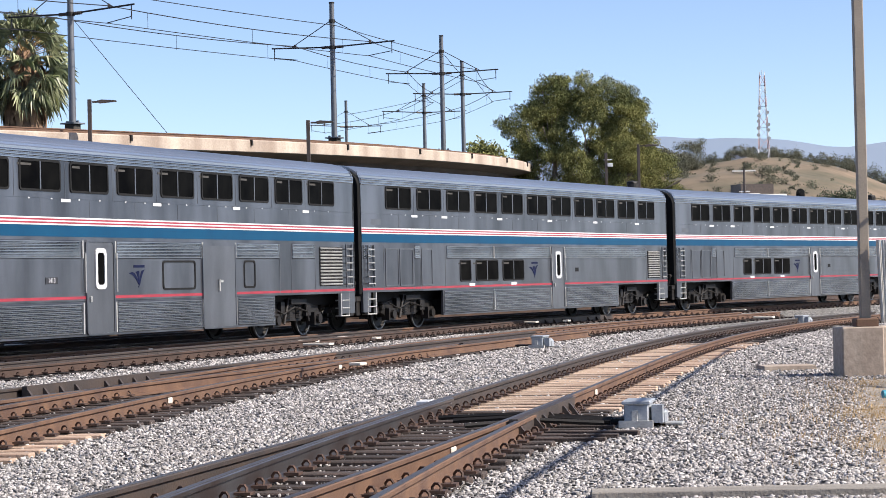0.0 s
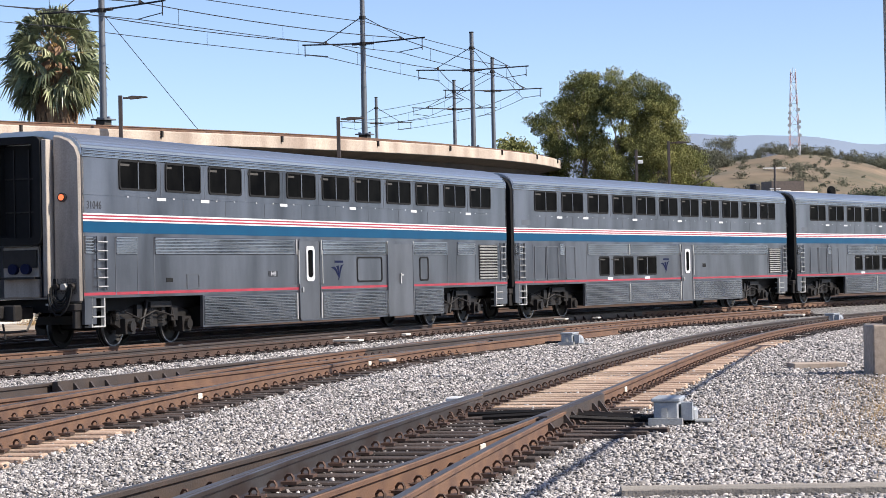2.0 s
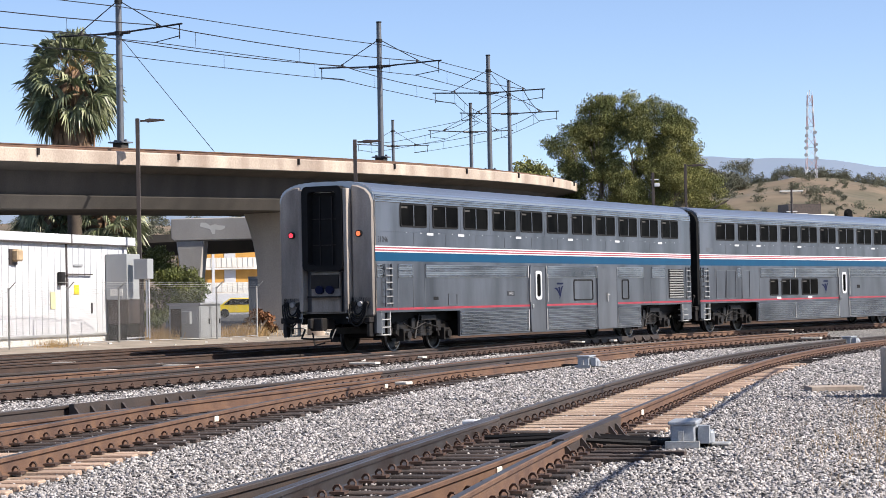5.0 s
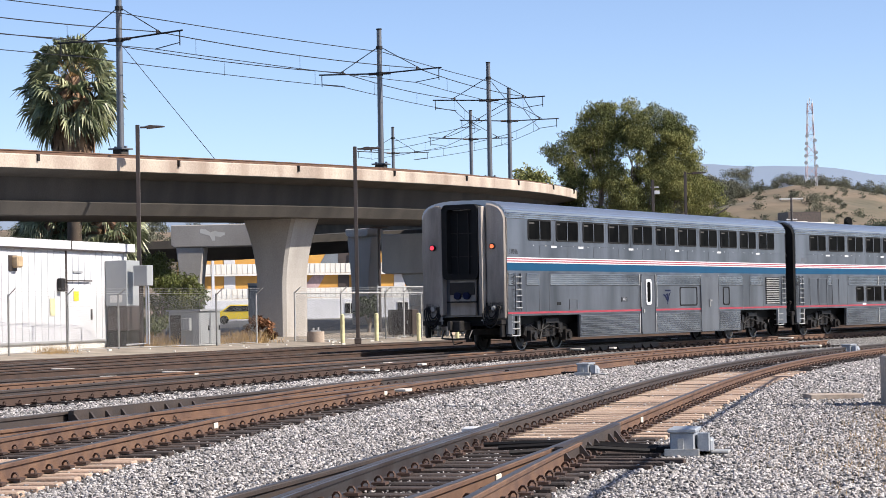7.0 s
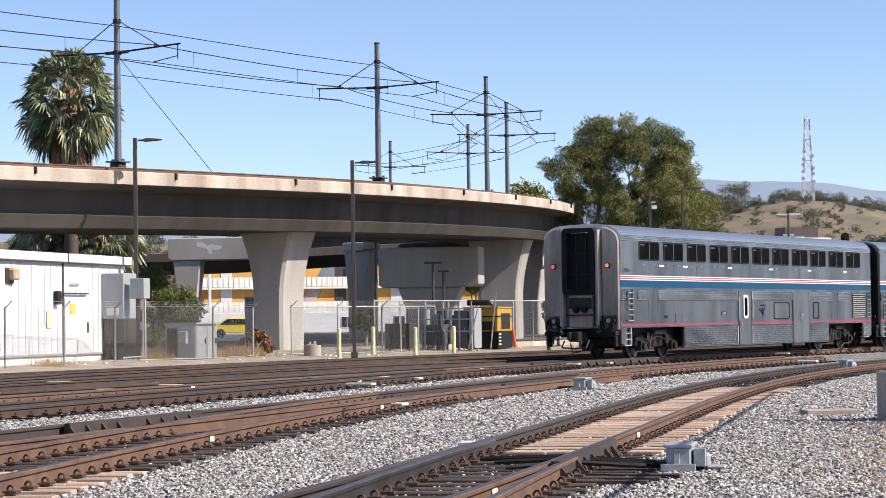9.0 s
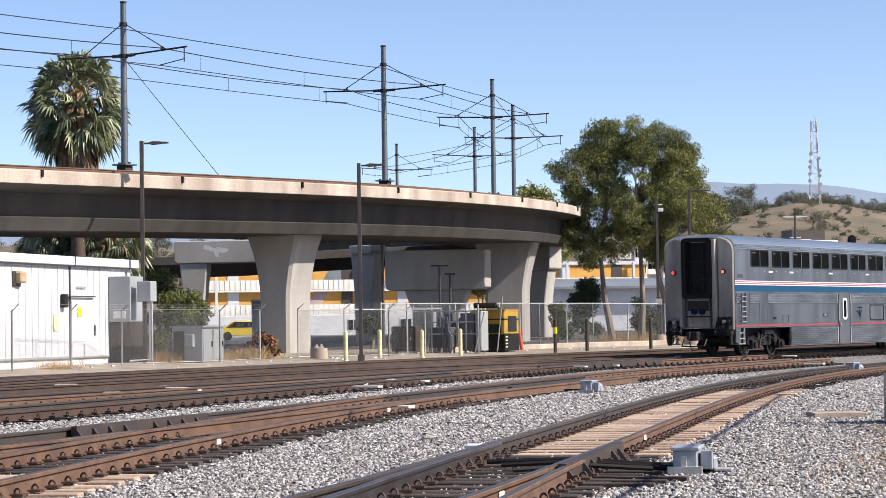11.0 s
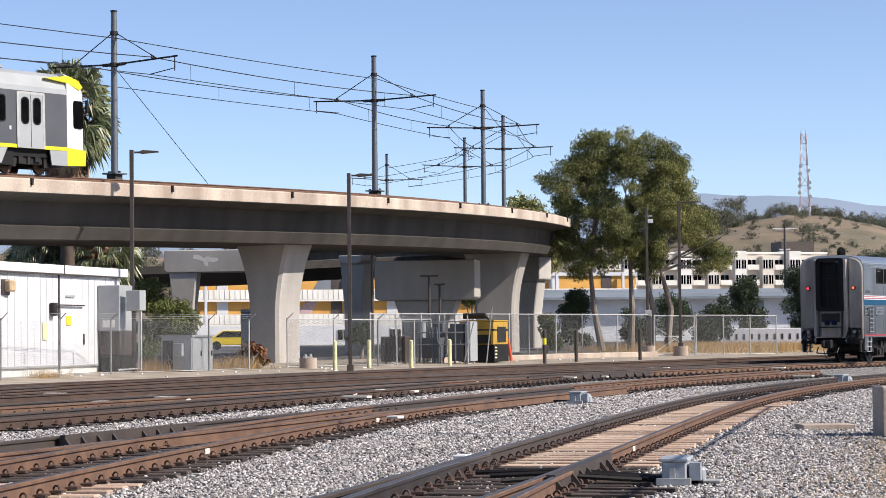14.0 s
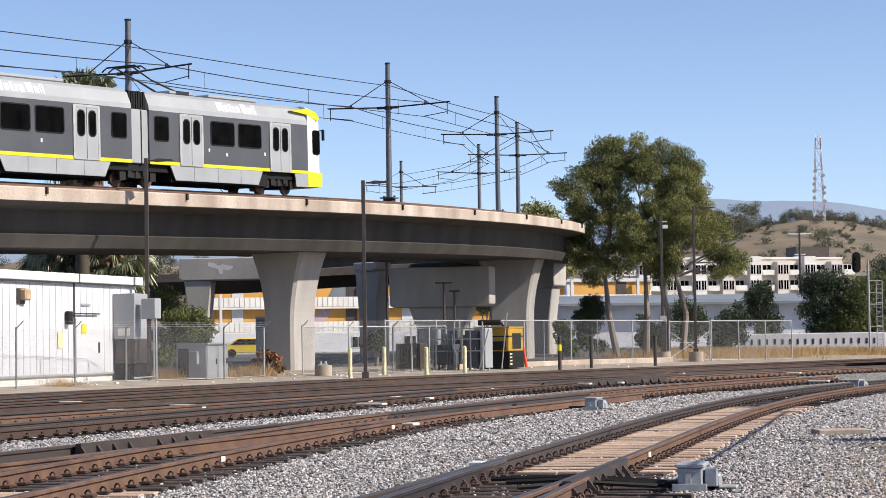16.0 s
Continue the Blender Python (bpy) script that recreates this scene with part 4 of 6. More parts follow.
            part("number_bar", Geo().box((x, .95, 3.22), (.006, .62, .17)), "steel_dull", car, "faded car number")
    end_wall(car, .06, -1, variant == 1)
    end_wall(car, L - .06, 1)
    gw = Geo()
    for k in range(4):
        gw.plate(rounded(-.92, .92, 1.0, 4.62, .2), 'y', L + .02 + .27 * k, L + .24 + .27 * k)
    part('gangway_bellows', gw, 'rubber', car, 'black rubber gangway between two cars')
    for sx, mat in ((1, "lamp_amber"), (-1, "lamp_red")):
        lamp = part("tail_lamp", Geo().tube((sx * 1.109, -.01, 3.40), (sx * 1.109, -.12, 3.40), .10, 14), "iron", car, "round tail lamp housing", smooth=True)
        part("lens", Geo().tube((sx * 1.109, -.11, 3.40), (sx * 1.109, -.135, 3.40), .068, 14), mat if variant == 1 else "red", lamp, "lit red tail lamp lens")
    for yc in (3.77, 3.77 + 18.14):
        part("truck", BOGIE, "", car, "black cast truck frame with springs", m=pose(0, yc, 0))
        for dy in (-1.295, 1.295):
            w = part("wheelset", WHEELSET, "", car, "steel wheels on an axle", m=pose(0, yc + dy, .457))
            for tm in TREADS:
                part("tread", tm, "", w)
            WHEEL_ROWS.append((w, yc + dy))
    g = Geo()
    g.box((.35, 12.6, .62), (1.6, 3.0, .5)).box((-.35, 8.2, .62), (1.7, 2.4, .5))
    part("under_equipment", g, "rubber", car, bevel=.03)
    return car


CARS = [passenger_car("sleeping_car", 1, "stainless steel bilevel railway car, open gangway at its tail"),
        passenger_car("coach_car", 2, "stainless steel bilevel coach with lower-level windows"),
        passenger_car("coach_car", 2, "stainless steel bilevel coach coupled ahead")]
part("roof_vent", Geo().tube((.6, 24.0, 4.85), (.6, 24.0, 5.05), .22, 14).blob((.6, 24.0, 5.08), (.24, .24, .1), 3), "iron", CARS[2], "dark domed roof vent")
part("roof_vent", Geo().tube((.6, 24.0, 4.85), (.6, 24.0, 5.05), .22, 14).blob((.6, 24.0, 5.08), (.24, .24, .1), 3), "iron", CARS[1], "dark domed roof vent")

# ---- light rail vehicle ----
# its space: y forward, nose at y = 0, x to the right, z up from the rail tops
lrv = thing("light_rail_train", "grey and silver articulated light rail train with yellow trim", "light rail train")
LW, LH = 1.32, 3.98


def lrv_body(y0, y1, nose):
    prof = [(-LW, .98), (LW, .98), (LW, 3.12), (LW - .05, 3.2), (-LW + .05, 3.2), (-LW, 3.12)]
    part("body_shell", Geo().along_y(prof, y0, y1), "lrv_grey", lrv, "dark grey painted side shell", smooth=False)
    rp = [(-LW, 3.15), (LW, 3.15), (LW - .02, 3.35), (LW - .22, 3.82), (LW - .5, LH), (-LW + .5, LH), (-LW + .22, 3.82), (-LW + .02, 3.35)]
    part("roof_fairing", Geo().along_y(rp, y0, y1), "lrv_light", lrv, "silver roof fairing")
    for sd in (1, -1):
        x = sd * LW
        part("yellow_band", Geo().box((x, (y0 + y1) / 2, 1.02), (.016, y1 - y0, .14)), "lime", lrv, "bright yellow painted band")


def lrv_door(y, sd):
    x = sd * LW
    d = part("double_door", Geo().plate(rounded(y - .66, y + .66, .98, 3.02, .05), "x", x, x + sd * .03), "lrv_light", lrv, "silver double door")
    part("door_frame", Geo().ring(rounded(y - .78, y + .78, .96, 3.12, .08), rounded(y - .66, y + .66, .985, 3.02, .05), "x", x, x + sd * .04), "galv", lrv)
    for o in (-.33, .33):
        part("gasket", Geo().ring(rounded(y + o - .23, y + o + .23, 1.86, 2.92, .2, 5), rounded(y + o - .18, y + o + .18, 1.91, 2.87, .17, 5), "x", x + sd * .03, x + sd * .042), "rubber", d)
        part("pane", Geo().plate(rounded(y + o - .19, y + o + .19, 1.9, 2.88, .17, 5), "x", x + sd * .02, x + sd * .036), "glass", d)
    part("gap", Geo().box((x + sd * .031, y, 2.0), (.006, .025, 2.0)), "rubber", d)


def lrv_window(y0, y1, sd, z0=1.95, z1=2.9):
    x = sd * LW
    w = part("window", Geo().ring(rounded(y0 - .05, y1 + .05, z0 - .05, z1 + .05, .14, 4), rounded(y0, y1, z0, z1, .1, 4), "x", x, x + sd * .02), "rubber", lrv, "dark window with rounded corners")
    part("pane", Geo().plate(rounded(y0, y1, z0, z1, .1, 4), "x", x - sd * .01, x + sd * .008), "glass", w)


def lrv_skirt(y0, y1, rake0=.35, rake1=.35):
    for sd in (1, -1):
        x = sd * LW
        part("skirt", Geo().plate([(y0 + rake0, .34), (y1 - rake1, .34), (y1, .97), (y0, .97)], "x", x - sd * .05, x - sd * .004), "lrv_light", lrv, "pale grey lower skirt")
        jn = Geo()
        for k in range(1, 4):
            jn.box((x - sd * .003, y0 + (y1 - y0) * k / 4, .66), (.006, .02, .6))
        part("skirt_joint", jn, "lrv_grey", lrv)


HALF = 12.55
lrv_body(-HALF + .55, -1.0, True)
lrv_body(-2 * HALF + 1.0, -HALF - .55, False)
# nose: tapering rounded cab front
nv = []
rings = []
for k, (yy, w, z0, z1) in enumerate(((-1.0, LW, .34, 4.02), (-.4, LW - .02, .34, 3.9), (.0, LW - .09, .36, 3.55), (.18, LW - .22, .4, 3.0), (.25, LW - .45, .5, 2.0))):
    rings.append([(x, yy, z) for x, z in rounded(-w, w, z0, z1, .32, 4)])
g = Geo()
for r in rings:
    g.v += r
n = len(rings[0])
for k in range(len(rings) - 1):
    g.f += [(k * n + i, k * n + (i + 1) % n, (k + 1) * n + (i + 1) % n, (k + 1) * n + i) for i in range(n)]
g.f += [tuple(range(n)), tuple((len(rings) - 1) * n + i for i in range(n))]
part("cab_front", g, "white", lrv, "white rounded cab front", smooth=True)
for sd in (1, -1):
    x = sd * (LW + .004)
    part("cab_bumper", Geo().plate([(-1.02, .36), (.04, .40), (.10, 1.0), (-1.02, 1.08)], "x", x - sd * .16, x), "lime", lrv, "yellow lower cab corner")
    part("cab_brow", Geo().plate([(-2.2, 3.74), (-1.0, 3.62), (-.25, 3.38), (-.06, 3.5), (-.3, 3.74), (-.9, 3.9)], "x", x - sd * .3, x), "lime", lrv, "yellow roof brow")
    part("cab_side_window", Geo().plate(rounded(-.62, -.06, 1.85, 2.95, .12, 4), "x", x - sd * .12, x), "glass", lrv, "dark cab side window")
    part("mirror", Geo().box((sd * (LW + .12), .04, 2.75), (.12, .12, .5)).box((sd * (LW + .02), .0, 2.95), (.2, .05, .05)), "rubber", lrv, "black mirror", bevel=.03)
    part("cab_skirt", Geo().plate([(-2.0, .97), (-1.9, .36), (-1.0, .36), (-1.0, .97)], "x", x - sd * .06, x - sd * .01), "lrv_light", lrv)
part("bumper", Geo().box((0, .20, .68), (2.2, .2, .56)), "lime", lrv, "yellow front bumper", bevel=.06)
part("windscreen", Geo().box((0, .19, 2.45), (1.7, .12, .95)), "glass", lrv, "dark windscreen", bevel=.05)
for sd in (1, -1):
    for y in (-3.08, -9.3, -15.83, -22.1):
        lrv_door(y, sd)
    for y0, y1 in ((-6.05, -4.5), (-7.95, -6.4), (-11.65, -10.8), (-14.3, -13.45), (-18.7, -17.15), (-20.6, -19.05), (-24.3, -23.4)):
        lrv_window(y0, y1, sd)
    bits = Geo()
    for y, z in ((-2.45, 2.05), (-2.5, 1.75), (-4.2, 1.7), (-6.9, 1.55), (-8.1, 1.7), (-10.0, 2.0), (-16.1, 1.8), (-18.4, 1.6)):
        bits.box((sd * LW, y, z), (.02, .1, .14))
    part("decal", bits, "white", lrv, "small white decals")
# articulation
part("articulation", Geo().box((0, -HALF, 2.05), (2.5, 1.12, 2.2)), "lrv_light", lrv, "silver articulation panel", bevel=.03)
part("articulation_gap", Geo().box((0, -HALF + .12, 2.0), (2.53, .06, 2.25)), "rubber", lrv)
bl = part("bellows", Geo().box((0, -HALF, 3.48), (2.2, 1.0, .72)), "rubber", lrv, "black folded bellows")
for k in range(7):
    part("fold", Geo().box((0, -HALF - .45 + k * .15, 3.5), (2.3, .1, .8 - .03 * (k % 2))), "rubber", bl)
# underfloor gear; the black boxes also block in the shade above the rails
part("underframe", Geo().box((0, -7.2, .62), (2.36, 6.6, .66)).box((0, -18.0, .62), (2.36, 6.6, .66)), "rubber", lrv, "black underfloor equipment, also standing in for the shade below")
lrv_skirt(-10.7, -4.35)
lrv_skirt(-20.75, -14.4)
part("floor_pan", Geo().box((0, -HALF, .8), (2.3, 2 * HALF - 2.2, .3)), "rubber", lrv)
LRV_WHEELS = []
LB = Geo()
for sx in (-1, 1):
    LB.box((sx * .98, 0, .5), (.16, 2.3, .26))
    for yy in (-.95, .95):
        LB.box((sx * 1.03, yy, .42), (.2, .34, .34))
    LB.tube((sx * 1.0, 0, .35), (sx * 1.0, 0, .85), .14, 9)
    LB.box((sx * 1.1, .45, .6), (.08, .3, .3)).box((sx * 1.1, -.5, .55), (.08, .25, .36))
LB.box((0, 0, .6), (1.9, .5, .3))
LB = mesh_of("bogie", LB, "iron")
LWS = Geo()
for x in (-.7175, .7175):
    LWS.tube((x - .06, 0, 0), (x + .06, 0, 0), .34, 20)
    LWS.tube((x - .09, 0, 0), (x + .09, 0, 0), .12, 12)
LWS.tube((-1, 0, 0), (1, 0, 0), .07, 8)
LWS = mesh_of("wheelset", LWS, "rail", smooth=True)
for yc in (-2.95, -HALF, -2 * HALF + 2.95):
    part("truck", LB, "", lrv, "black truck frame", m=pose(0, yc, 0))
    for dy in (-.95, .95):
        w = part("wheelset", LWS, "", lrv, "rusty steel wheels", m=pose(0, yc + dy, .34))
        LRV_WHEELS.append((w, yc + dy))
# pantograph on the roof near the articulation
pan = part("pantograph", Geo().box((0, -HALF + 3.6, 4.1), (1.3, .8, .14)), "wire", lrv, "raised pantograph")
for sx in (-.5, .5):
    part("lower_arm", Geo().tube((sx, -HALF + 3.6, 4.08), (sx * .7, -HALF + 1.9, 4.55), .045, 6), "wire", pan)
    part("upper_arm", Geo().tube((sx * .7, -HALF + 1.9, 4.55), (sx * .9, -HALF + .6, 5.0), .035, 6), "wire", pan)
for o in (0, .4):
    part("contact_strip", Geo().line([(-1.0, -HALF + .4 + o, 4.86), (-.75, -HALF + .4 + o, 5.02), (.75, -HALF + .4 + o, 5.02), (1.0, -HALF + .4 + o, 4.86)], .035, 6), "wire", pan)
for yc, ln in ((-5.5, 3.4), (-9.0, 1.6), (-18.5, 4.4)):
    part("roof_equipment", Geo().box((0, yc, 4.10), (1.25, ln, .13)), "lrv_light", lrv, bevel=.03)
# painted lettering on the roof curve, as plain bars
for yc in (-6.0, -19.4):
    u, let = -1.42, Geo()
    for w, h in ((.46, .44), (.28, .31), (.17, .40), (.17, .31), (.29, .31), (0, 0), (.36, .44), (.28, .31), (.09, .44), (.09, .44)):
        if w:
            let.box((u + w / 2, h / 2 - .2, 0), (w, h, .004))
        u += w + .06
    part("lettering", let, "white", lrv, "white painted lettering bars", m=Matrix.Translation((LW - .112, yc, 3.585)) @ Matrix.Rotation(radians(-24), 4, "Y") @ SIDE_R)

# ---- second structure behind: lower ramp on hammerhead bents ----
ramp = thing("ramp_structure", "lower concrete ramp on hammerhead bents behind the viaduct", "viaduct", "", "structure")
g = Geo()
RAMP_PTS = [(-60, 138, 6.0), (-30, 141, 6.0), (-12, 143, 6.4), (0, 148, 7.0), (8, 160, 7.6)]
fr = []
for (x, y, z), (x1, y1, _) in zip(RAMP_PTS, RAMP_PTS[1:] + [(14, 172, 8)]):
    d = Vector((x1 - x, y1 - y, 0)).normalized()
    fr.append(((x, y, z), (-d.y, d.x, 0), (0, 0, 1)))
g.sweep([(0, 0), (7, 0), (7, -.5), (5.4, -1.3), (1.6, -1.3), (0, -.5)], fr)
part("deck", g, "concrete", ramp, "concrete ramp deck, darkened to hold its shade")


def bent(x, y, w, z0, z1, rz, col_w=1.7, shift=0.0):
    g = Geo().plate([(-w / 2, z0 + .15), (-w / 2 + .2, z0), (w / 2 - .2, z0), (w / 2, z0 + .15), (w / 2, z1), (-w / 2, z1)], "y", -.9, .9)
    cap = part("bent_cap", g, "concrete_mid", ramp, "rectangular concrete bent cap", bevel=.04, m=pose(x, y, 0, 0, 0, rz))
    zb = gz(x, y)
    c = Geo()
    c.plate([(-col_w / 2, zb - .1), (col_w / 2, zb - .1), (col_w / 2 * 1.05, zb + (z0 - zb) * .55), (col_w / 2 * 1.45, z0), (-col_w / 2 * 1.45, z0), (-col_w / 2 * 1.05, zb + (z0 - zb) * .55)], "y", -.6, .6)
    part("column", c, "concrete_mid", ramp, "flared pale concrete column", bevel=.06, m=pose(x + shift, y, 0, 0, 0, rz))
    return cap


cap_a = bent(-13.2, 130.0, 6.2, 5.45, 6.75, -6, 1.15, -2.0)
bird = Geo().plate([(-.95, .10), (-.6, .02), (-.25, -.05), (-.1, -.30), (.1, -.30), (.12, -.08), (.5, -.12), (.78, -.02), (.8, .1), (.35, .14), (.1, .2), (-.2, .12), (-.55, .28), (-.9, .3)], "y", -.906, -.9)
part("painted_bird", bird, "offwhite", cap_a, "white painted bird silhouette", m=pose(-.55, 0, 6.15) @ Matrix.Diagonal((.85, 1.0, 1.15, 1)))
bent(-5.2, 134.0, 1.6, 6.0, 6.5, -28, 1.2)
bent(-.9, 128.0, 5.9, 3.65, 5.95, -12, 2.6)
bent(5.8, 150.0, 2.6, 5.2, 7.2, -30, 1.4)

# ---- overhead line ----
POLE_S = [-40.0, -17.5, 5.0, 28.0, 50.0, 71.0, 93.8, 116.0]


def ohl_pole(s):
    x, y, t = VIA.at(s, 4.7)
    zb = via_z(s)
    m = pose(x, y, zb, 0, 0, -math.degrees(t))
    p = thing("catenary_pole", "grey tapered steel catenary pole with cantilever arms", "catenary pole", "poles along the viaduct", "", m)
    part("pedestal", Geo().box((0, 0, .4), (.5, .5, .8)), "concrete", p, bevel=.03)
    part("base_plate", Geo().box((0, 0, .83), (.75, .75, .06)).box((-.28, 0, .9), (.1, .1, .1)).box((.28, 0, .9), (.1, .1, .1)), "pole_grey", p)
    part("mast", Geo().tube((0, 0, .8), (0, 0, 7.75), .155, 14, .125), "pole_grey", p, "tapered round mast", smooth=True)
    part("mast_cap", Geo().tube((0, 0, 7.75), (0, 0, 7.82), .145, 14), "iron", p)
    for sd in (-1, 1):
        arm = Geo().tube((sd * .1, 0, 5.5), (sd * 3.45, 0, 5.62), .04, 7)
        arm.tube((sd * .1, 0, 6.85), (sd * 2.3, 0, 5.62), .022, 6)
        arm.tube((sd * 3.3, 0, 5.6), (sd * 3.3, 0, 5.0), .025, 6).tube((sd * 3.3, 0, 5.12), (sd * 2.0, 0, 4.95), .02, 6)
        a = part("cantilever_arm", arm, "wire", p, "thin dark cantilever arm with stay")
        ins = Geo()
        for k in range(4):
            ins.tube((sd * (.2 + .1 * k), 0, 5.5), (sd * (.30 + .1 * k), 0, 5.5), .06, 8, .08)
        part("insulator", Geo().tube((sd * 2.1, 0, 5.58), (sd * 2.1, 0, 5.75), .06, 8), "lamp_brown", a)
        part("insulator", ins, "lamp_brown", a, "ribbed insulator")
    for z0, rr in ((5.4, .19), (6.75, .17)):
        part("collar", Geo().tube((0, 0, z0), (0, 0, z0 + .17), rr, 12), "iron", p)
    return p


for s in POLE_S:
    ohl_pole(s)


def ohl_wire(off, dz, sag, name, label, r=.022, drop=None):
    g, pts = Geo(), []
    for a, b in zip(POLE_S, POLE_S[1:]):
        n = 8
        for i in range(n + (b == POLE_S[-1])):
            u = i / n
            s = a + (b - a) * u
            x, y, _ = VIA.at(s, off)
            x0, y0, _ = VIA.at(a, off)
            x1, y1, _ = VIA.at(b, off)
            z = via_z(s) + dz - sag * 4 * u * (1 - u)
            pts.append((x0 + (x1 - x0) * u, y0 + (y1 - y0) * u, z))
    g.line(pts, r, 5)
    if drop:
        for i in range(2, len(pts), 3):
            x, y, z = pts[i]
            g.tube((x, y, z), (x, y, z - drop * .9), .011, 4)
    return solid(name, g, "wire", label, "overhead wire", "wires over the viaduct")


for off in (2.6, 6.8):
    ohl_wire(off, 5.66, .18, "messenger_wire", "dark messenger wire strung between catenary poles", .022, .75)
    ohl_wire(off, 4.92, .05, "contact_wire", "thin dark contact wire above the light rail track", .018)
ohl_wire(4.5, 6.6, .06, "feeder_wire", "dark feeder wire fixed high on the poles", .020)
# guy wire
x0, y0, _ = VIA.at(5.0, 4.7)
x1, y1, _ = VIA.at(10.6, 3.6)
solid("guy_wire", Geo().tube((x0, y0, via_z(5) + 5.4), (x1, y1, via_z(10.6) + .1), .016, 6), "wire", "slanting guy wire of a catenary pole", "guy wire")

# ---- lamp posts ----


def lamp_post(x, y, h, arm=1.05, footing=False, turn=0.0):
    p = thing("street_lamp", "dark brown square lamp post with one flat head", "street lamp", "lamp posts by the yard", "", pose(x, y, gz(x, y), 0, 0, turn))
    z0 = 0
    if footing:
        part("footing", Geo().tube((0, 0, -.1), (0, 0, .55), .42, 18), "concrete_pale", p, "round concrete footing", smooth=True)
        z0 = .5
    part("post", Geo().box((0, 0, z0 + (h - z0) / 2), (.15, .15, h - z0)), "lamp_brown", p, bevel=.012)
    part("base_cover", Geo().box((0, 0, z0 + .12), (.28, .28, .24)), "lamp_brown", p, bevel=.02)
    if arm:
        part("arm", Geo().box((arm * .35, 0, h - .1), (arm * .5, .07, .07)), "lamp_brown", p)
        part("lamp_head", Geo().plate([(arm * .35, h - .16), (arm, h - .10), (arm, h - .06), (arm * .45, h - .02), (arm * .3, h - .06)], "y", -.16, .16), "lamp_brown", p, "flat lamp head", bevel=.01)
    return p


lamp_post(-12.14, 86.15, 8.65)
lamp_post(-3.81, 89.92, 8.05)
cam_post = lamp_post(11.55, 124.97, 8.3, 0, True)
part("camera_box", Geo().box((.22, 0, 7.6), (.3, .22, .2)).box((.1, 0, 7.9), (.5, .05, .05)), "white", cam_post, "small white security camera", bevel=.02)
part("junction_box", Geo().box((0, -.14, 2.4), (.4, .2, .34)), "galv", cam_post, bevel=.02)
lamp_post(13.43, 125.28, 8.8, 1.2, True)

# ---- signal house ----
HX, HY = -12.72, 86.75
hd = radians(15.4)
house_m = pose(HX, HY, gz(HX, HY), 0, 0, -math.degrees(hd))
house = thing("signal_house", "white corrugated metal signal house with flat roof trim", "building", "", "", house_m)
HL, HD, HH = 24.0, 4.5, 3.45
part("wall", Geo().box((-HD / 2, -HL / 2, HH / 2 + .22), (HD, HL, HH)), "white", house, "white ribbed metal wall panels")
part("plinth", Geo().box((-HD / 2, -HL / 2, .12), (HD - .1, HL - .1, .34)), "offwhite", house)
part("base_channel", Geo().box((.012, -HL / 2, .27), (.05, HL, .08)), "galv", house, "grey base channel")
rt = Geo().box((-HD / 2, -HL / 2 + .2, HH + .38), (HD + .35, HL + .5, .32))
part("roof_trim", rt, "white", house, "thick white roof fascia", bevel=.015)
part("roof_gutter", Geo().box((.1, -HL / 2, HH + .20), (.10, HL, .05)), "lamp_brown", house)
part("fascia_joint", Geo().box((.18, -5.4, HH + .38), (.02, .07, .34)), "lamp_brown", house)
rib = mesh_of("wall_rib", Geo().box((0, 0, HH / 2 + .3), (.022, .04, HH - .1)), "white")
for k in range(46):
    part("wall_rib", rib, "", house, m=pose(.008, -.3 - k * .52, 0))
part("panel_seam", Geo().box((.015, -5.55, HH / 2 + .22), (.05, .10, HH)), "lamp_brown", house, "dark vertical seam")
hdoor = part("door", Geo().box((.02, -4.35, 1.32), (.05, 2.15, 2.1)), "white", house, "flat white metal door", bevel=.01)
part("handle", Geo().box((.07, -3.5, 1.25), (.06, .06, .4)), "lamp_brown", hdoor, "dark lever handle")
part("door_stay", Geo().box((.1, -4.6, 2.52), (.05, 2.2, .05)), "lamp_brown", hdoor, "dark horizontal door bar")
part("warning_sign", Geo().box((.06, -4.8, 1.95), (.01, .42, .36)), "yellow", hdoor, "small yellow warning sign")
part("notice", Geo().box((.03, -6.75, 1.55), (.01, .40, .62)), "bollard", house, "faded tan notice")
part("notice_bar", Geo().box((.05, -4.6, 2.86), (.01, .8, .08)), "lrv_light", house)
wl = part("wall_lamp", Geo().box((.16, -9.8, 3.15), (.3, .42, .42)), "notice", house, "yellowed tan square wall lamp", bevel=.06)
part("lamp_back", Geo().box((.03, -9.9, 3.1), (.06, .6, .55)), "lamp_brown", wl)
part("alarm_box", Geo().box((.12, -6.2, 2.35), (.2, .3, .5)), "iron", house, "dark wall-mounted horn", bevel=.03)
part("side_vent", Geo().box((.08, -.62, 1.6), (.14, 1.25, .9)), "rubber", house, "dark vent grille")
ac = thing("cooling_unit", "grey cabinet air conditioner on the signal house wall", "air conditioner", "", "", pose(-12.66, 85.18, gz(-12.66, 85.18), 0, 0, -15.4))
part("casing", Geo().box((0, 0, 2.45), (.9, 1.25, 1.75)), "lrv_light", ac, "pale grey steel casing", bevel=.02)
part("grille", Geo().box((.04, 0, 1.1), (.84, 1.2, .95)), "lamp_brown", ac, "brown louvred grille", bevel=.02)
part("stand", Geo().box((0, 0, .33), (.8, 1.1, .62)), "iron", ac)
part("louvre_panel", Geo().box((0, -.635, 1.85), (.5, .02, .28)), "offwhite", ac)
mb = thing("meter_box", "grey electrical meter box on a brown post", "electrical box", "", "", pose(-11.78, 84.6, gz(-11.78, 84.6), 0, 0, -20))
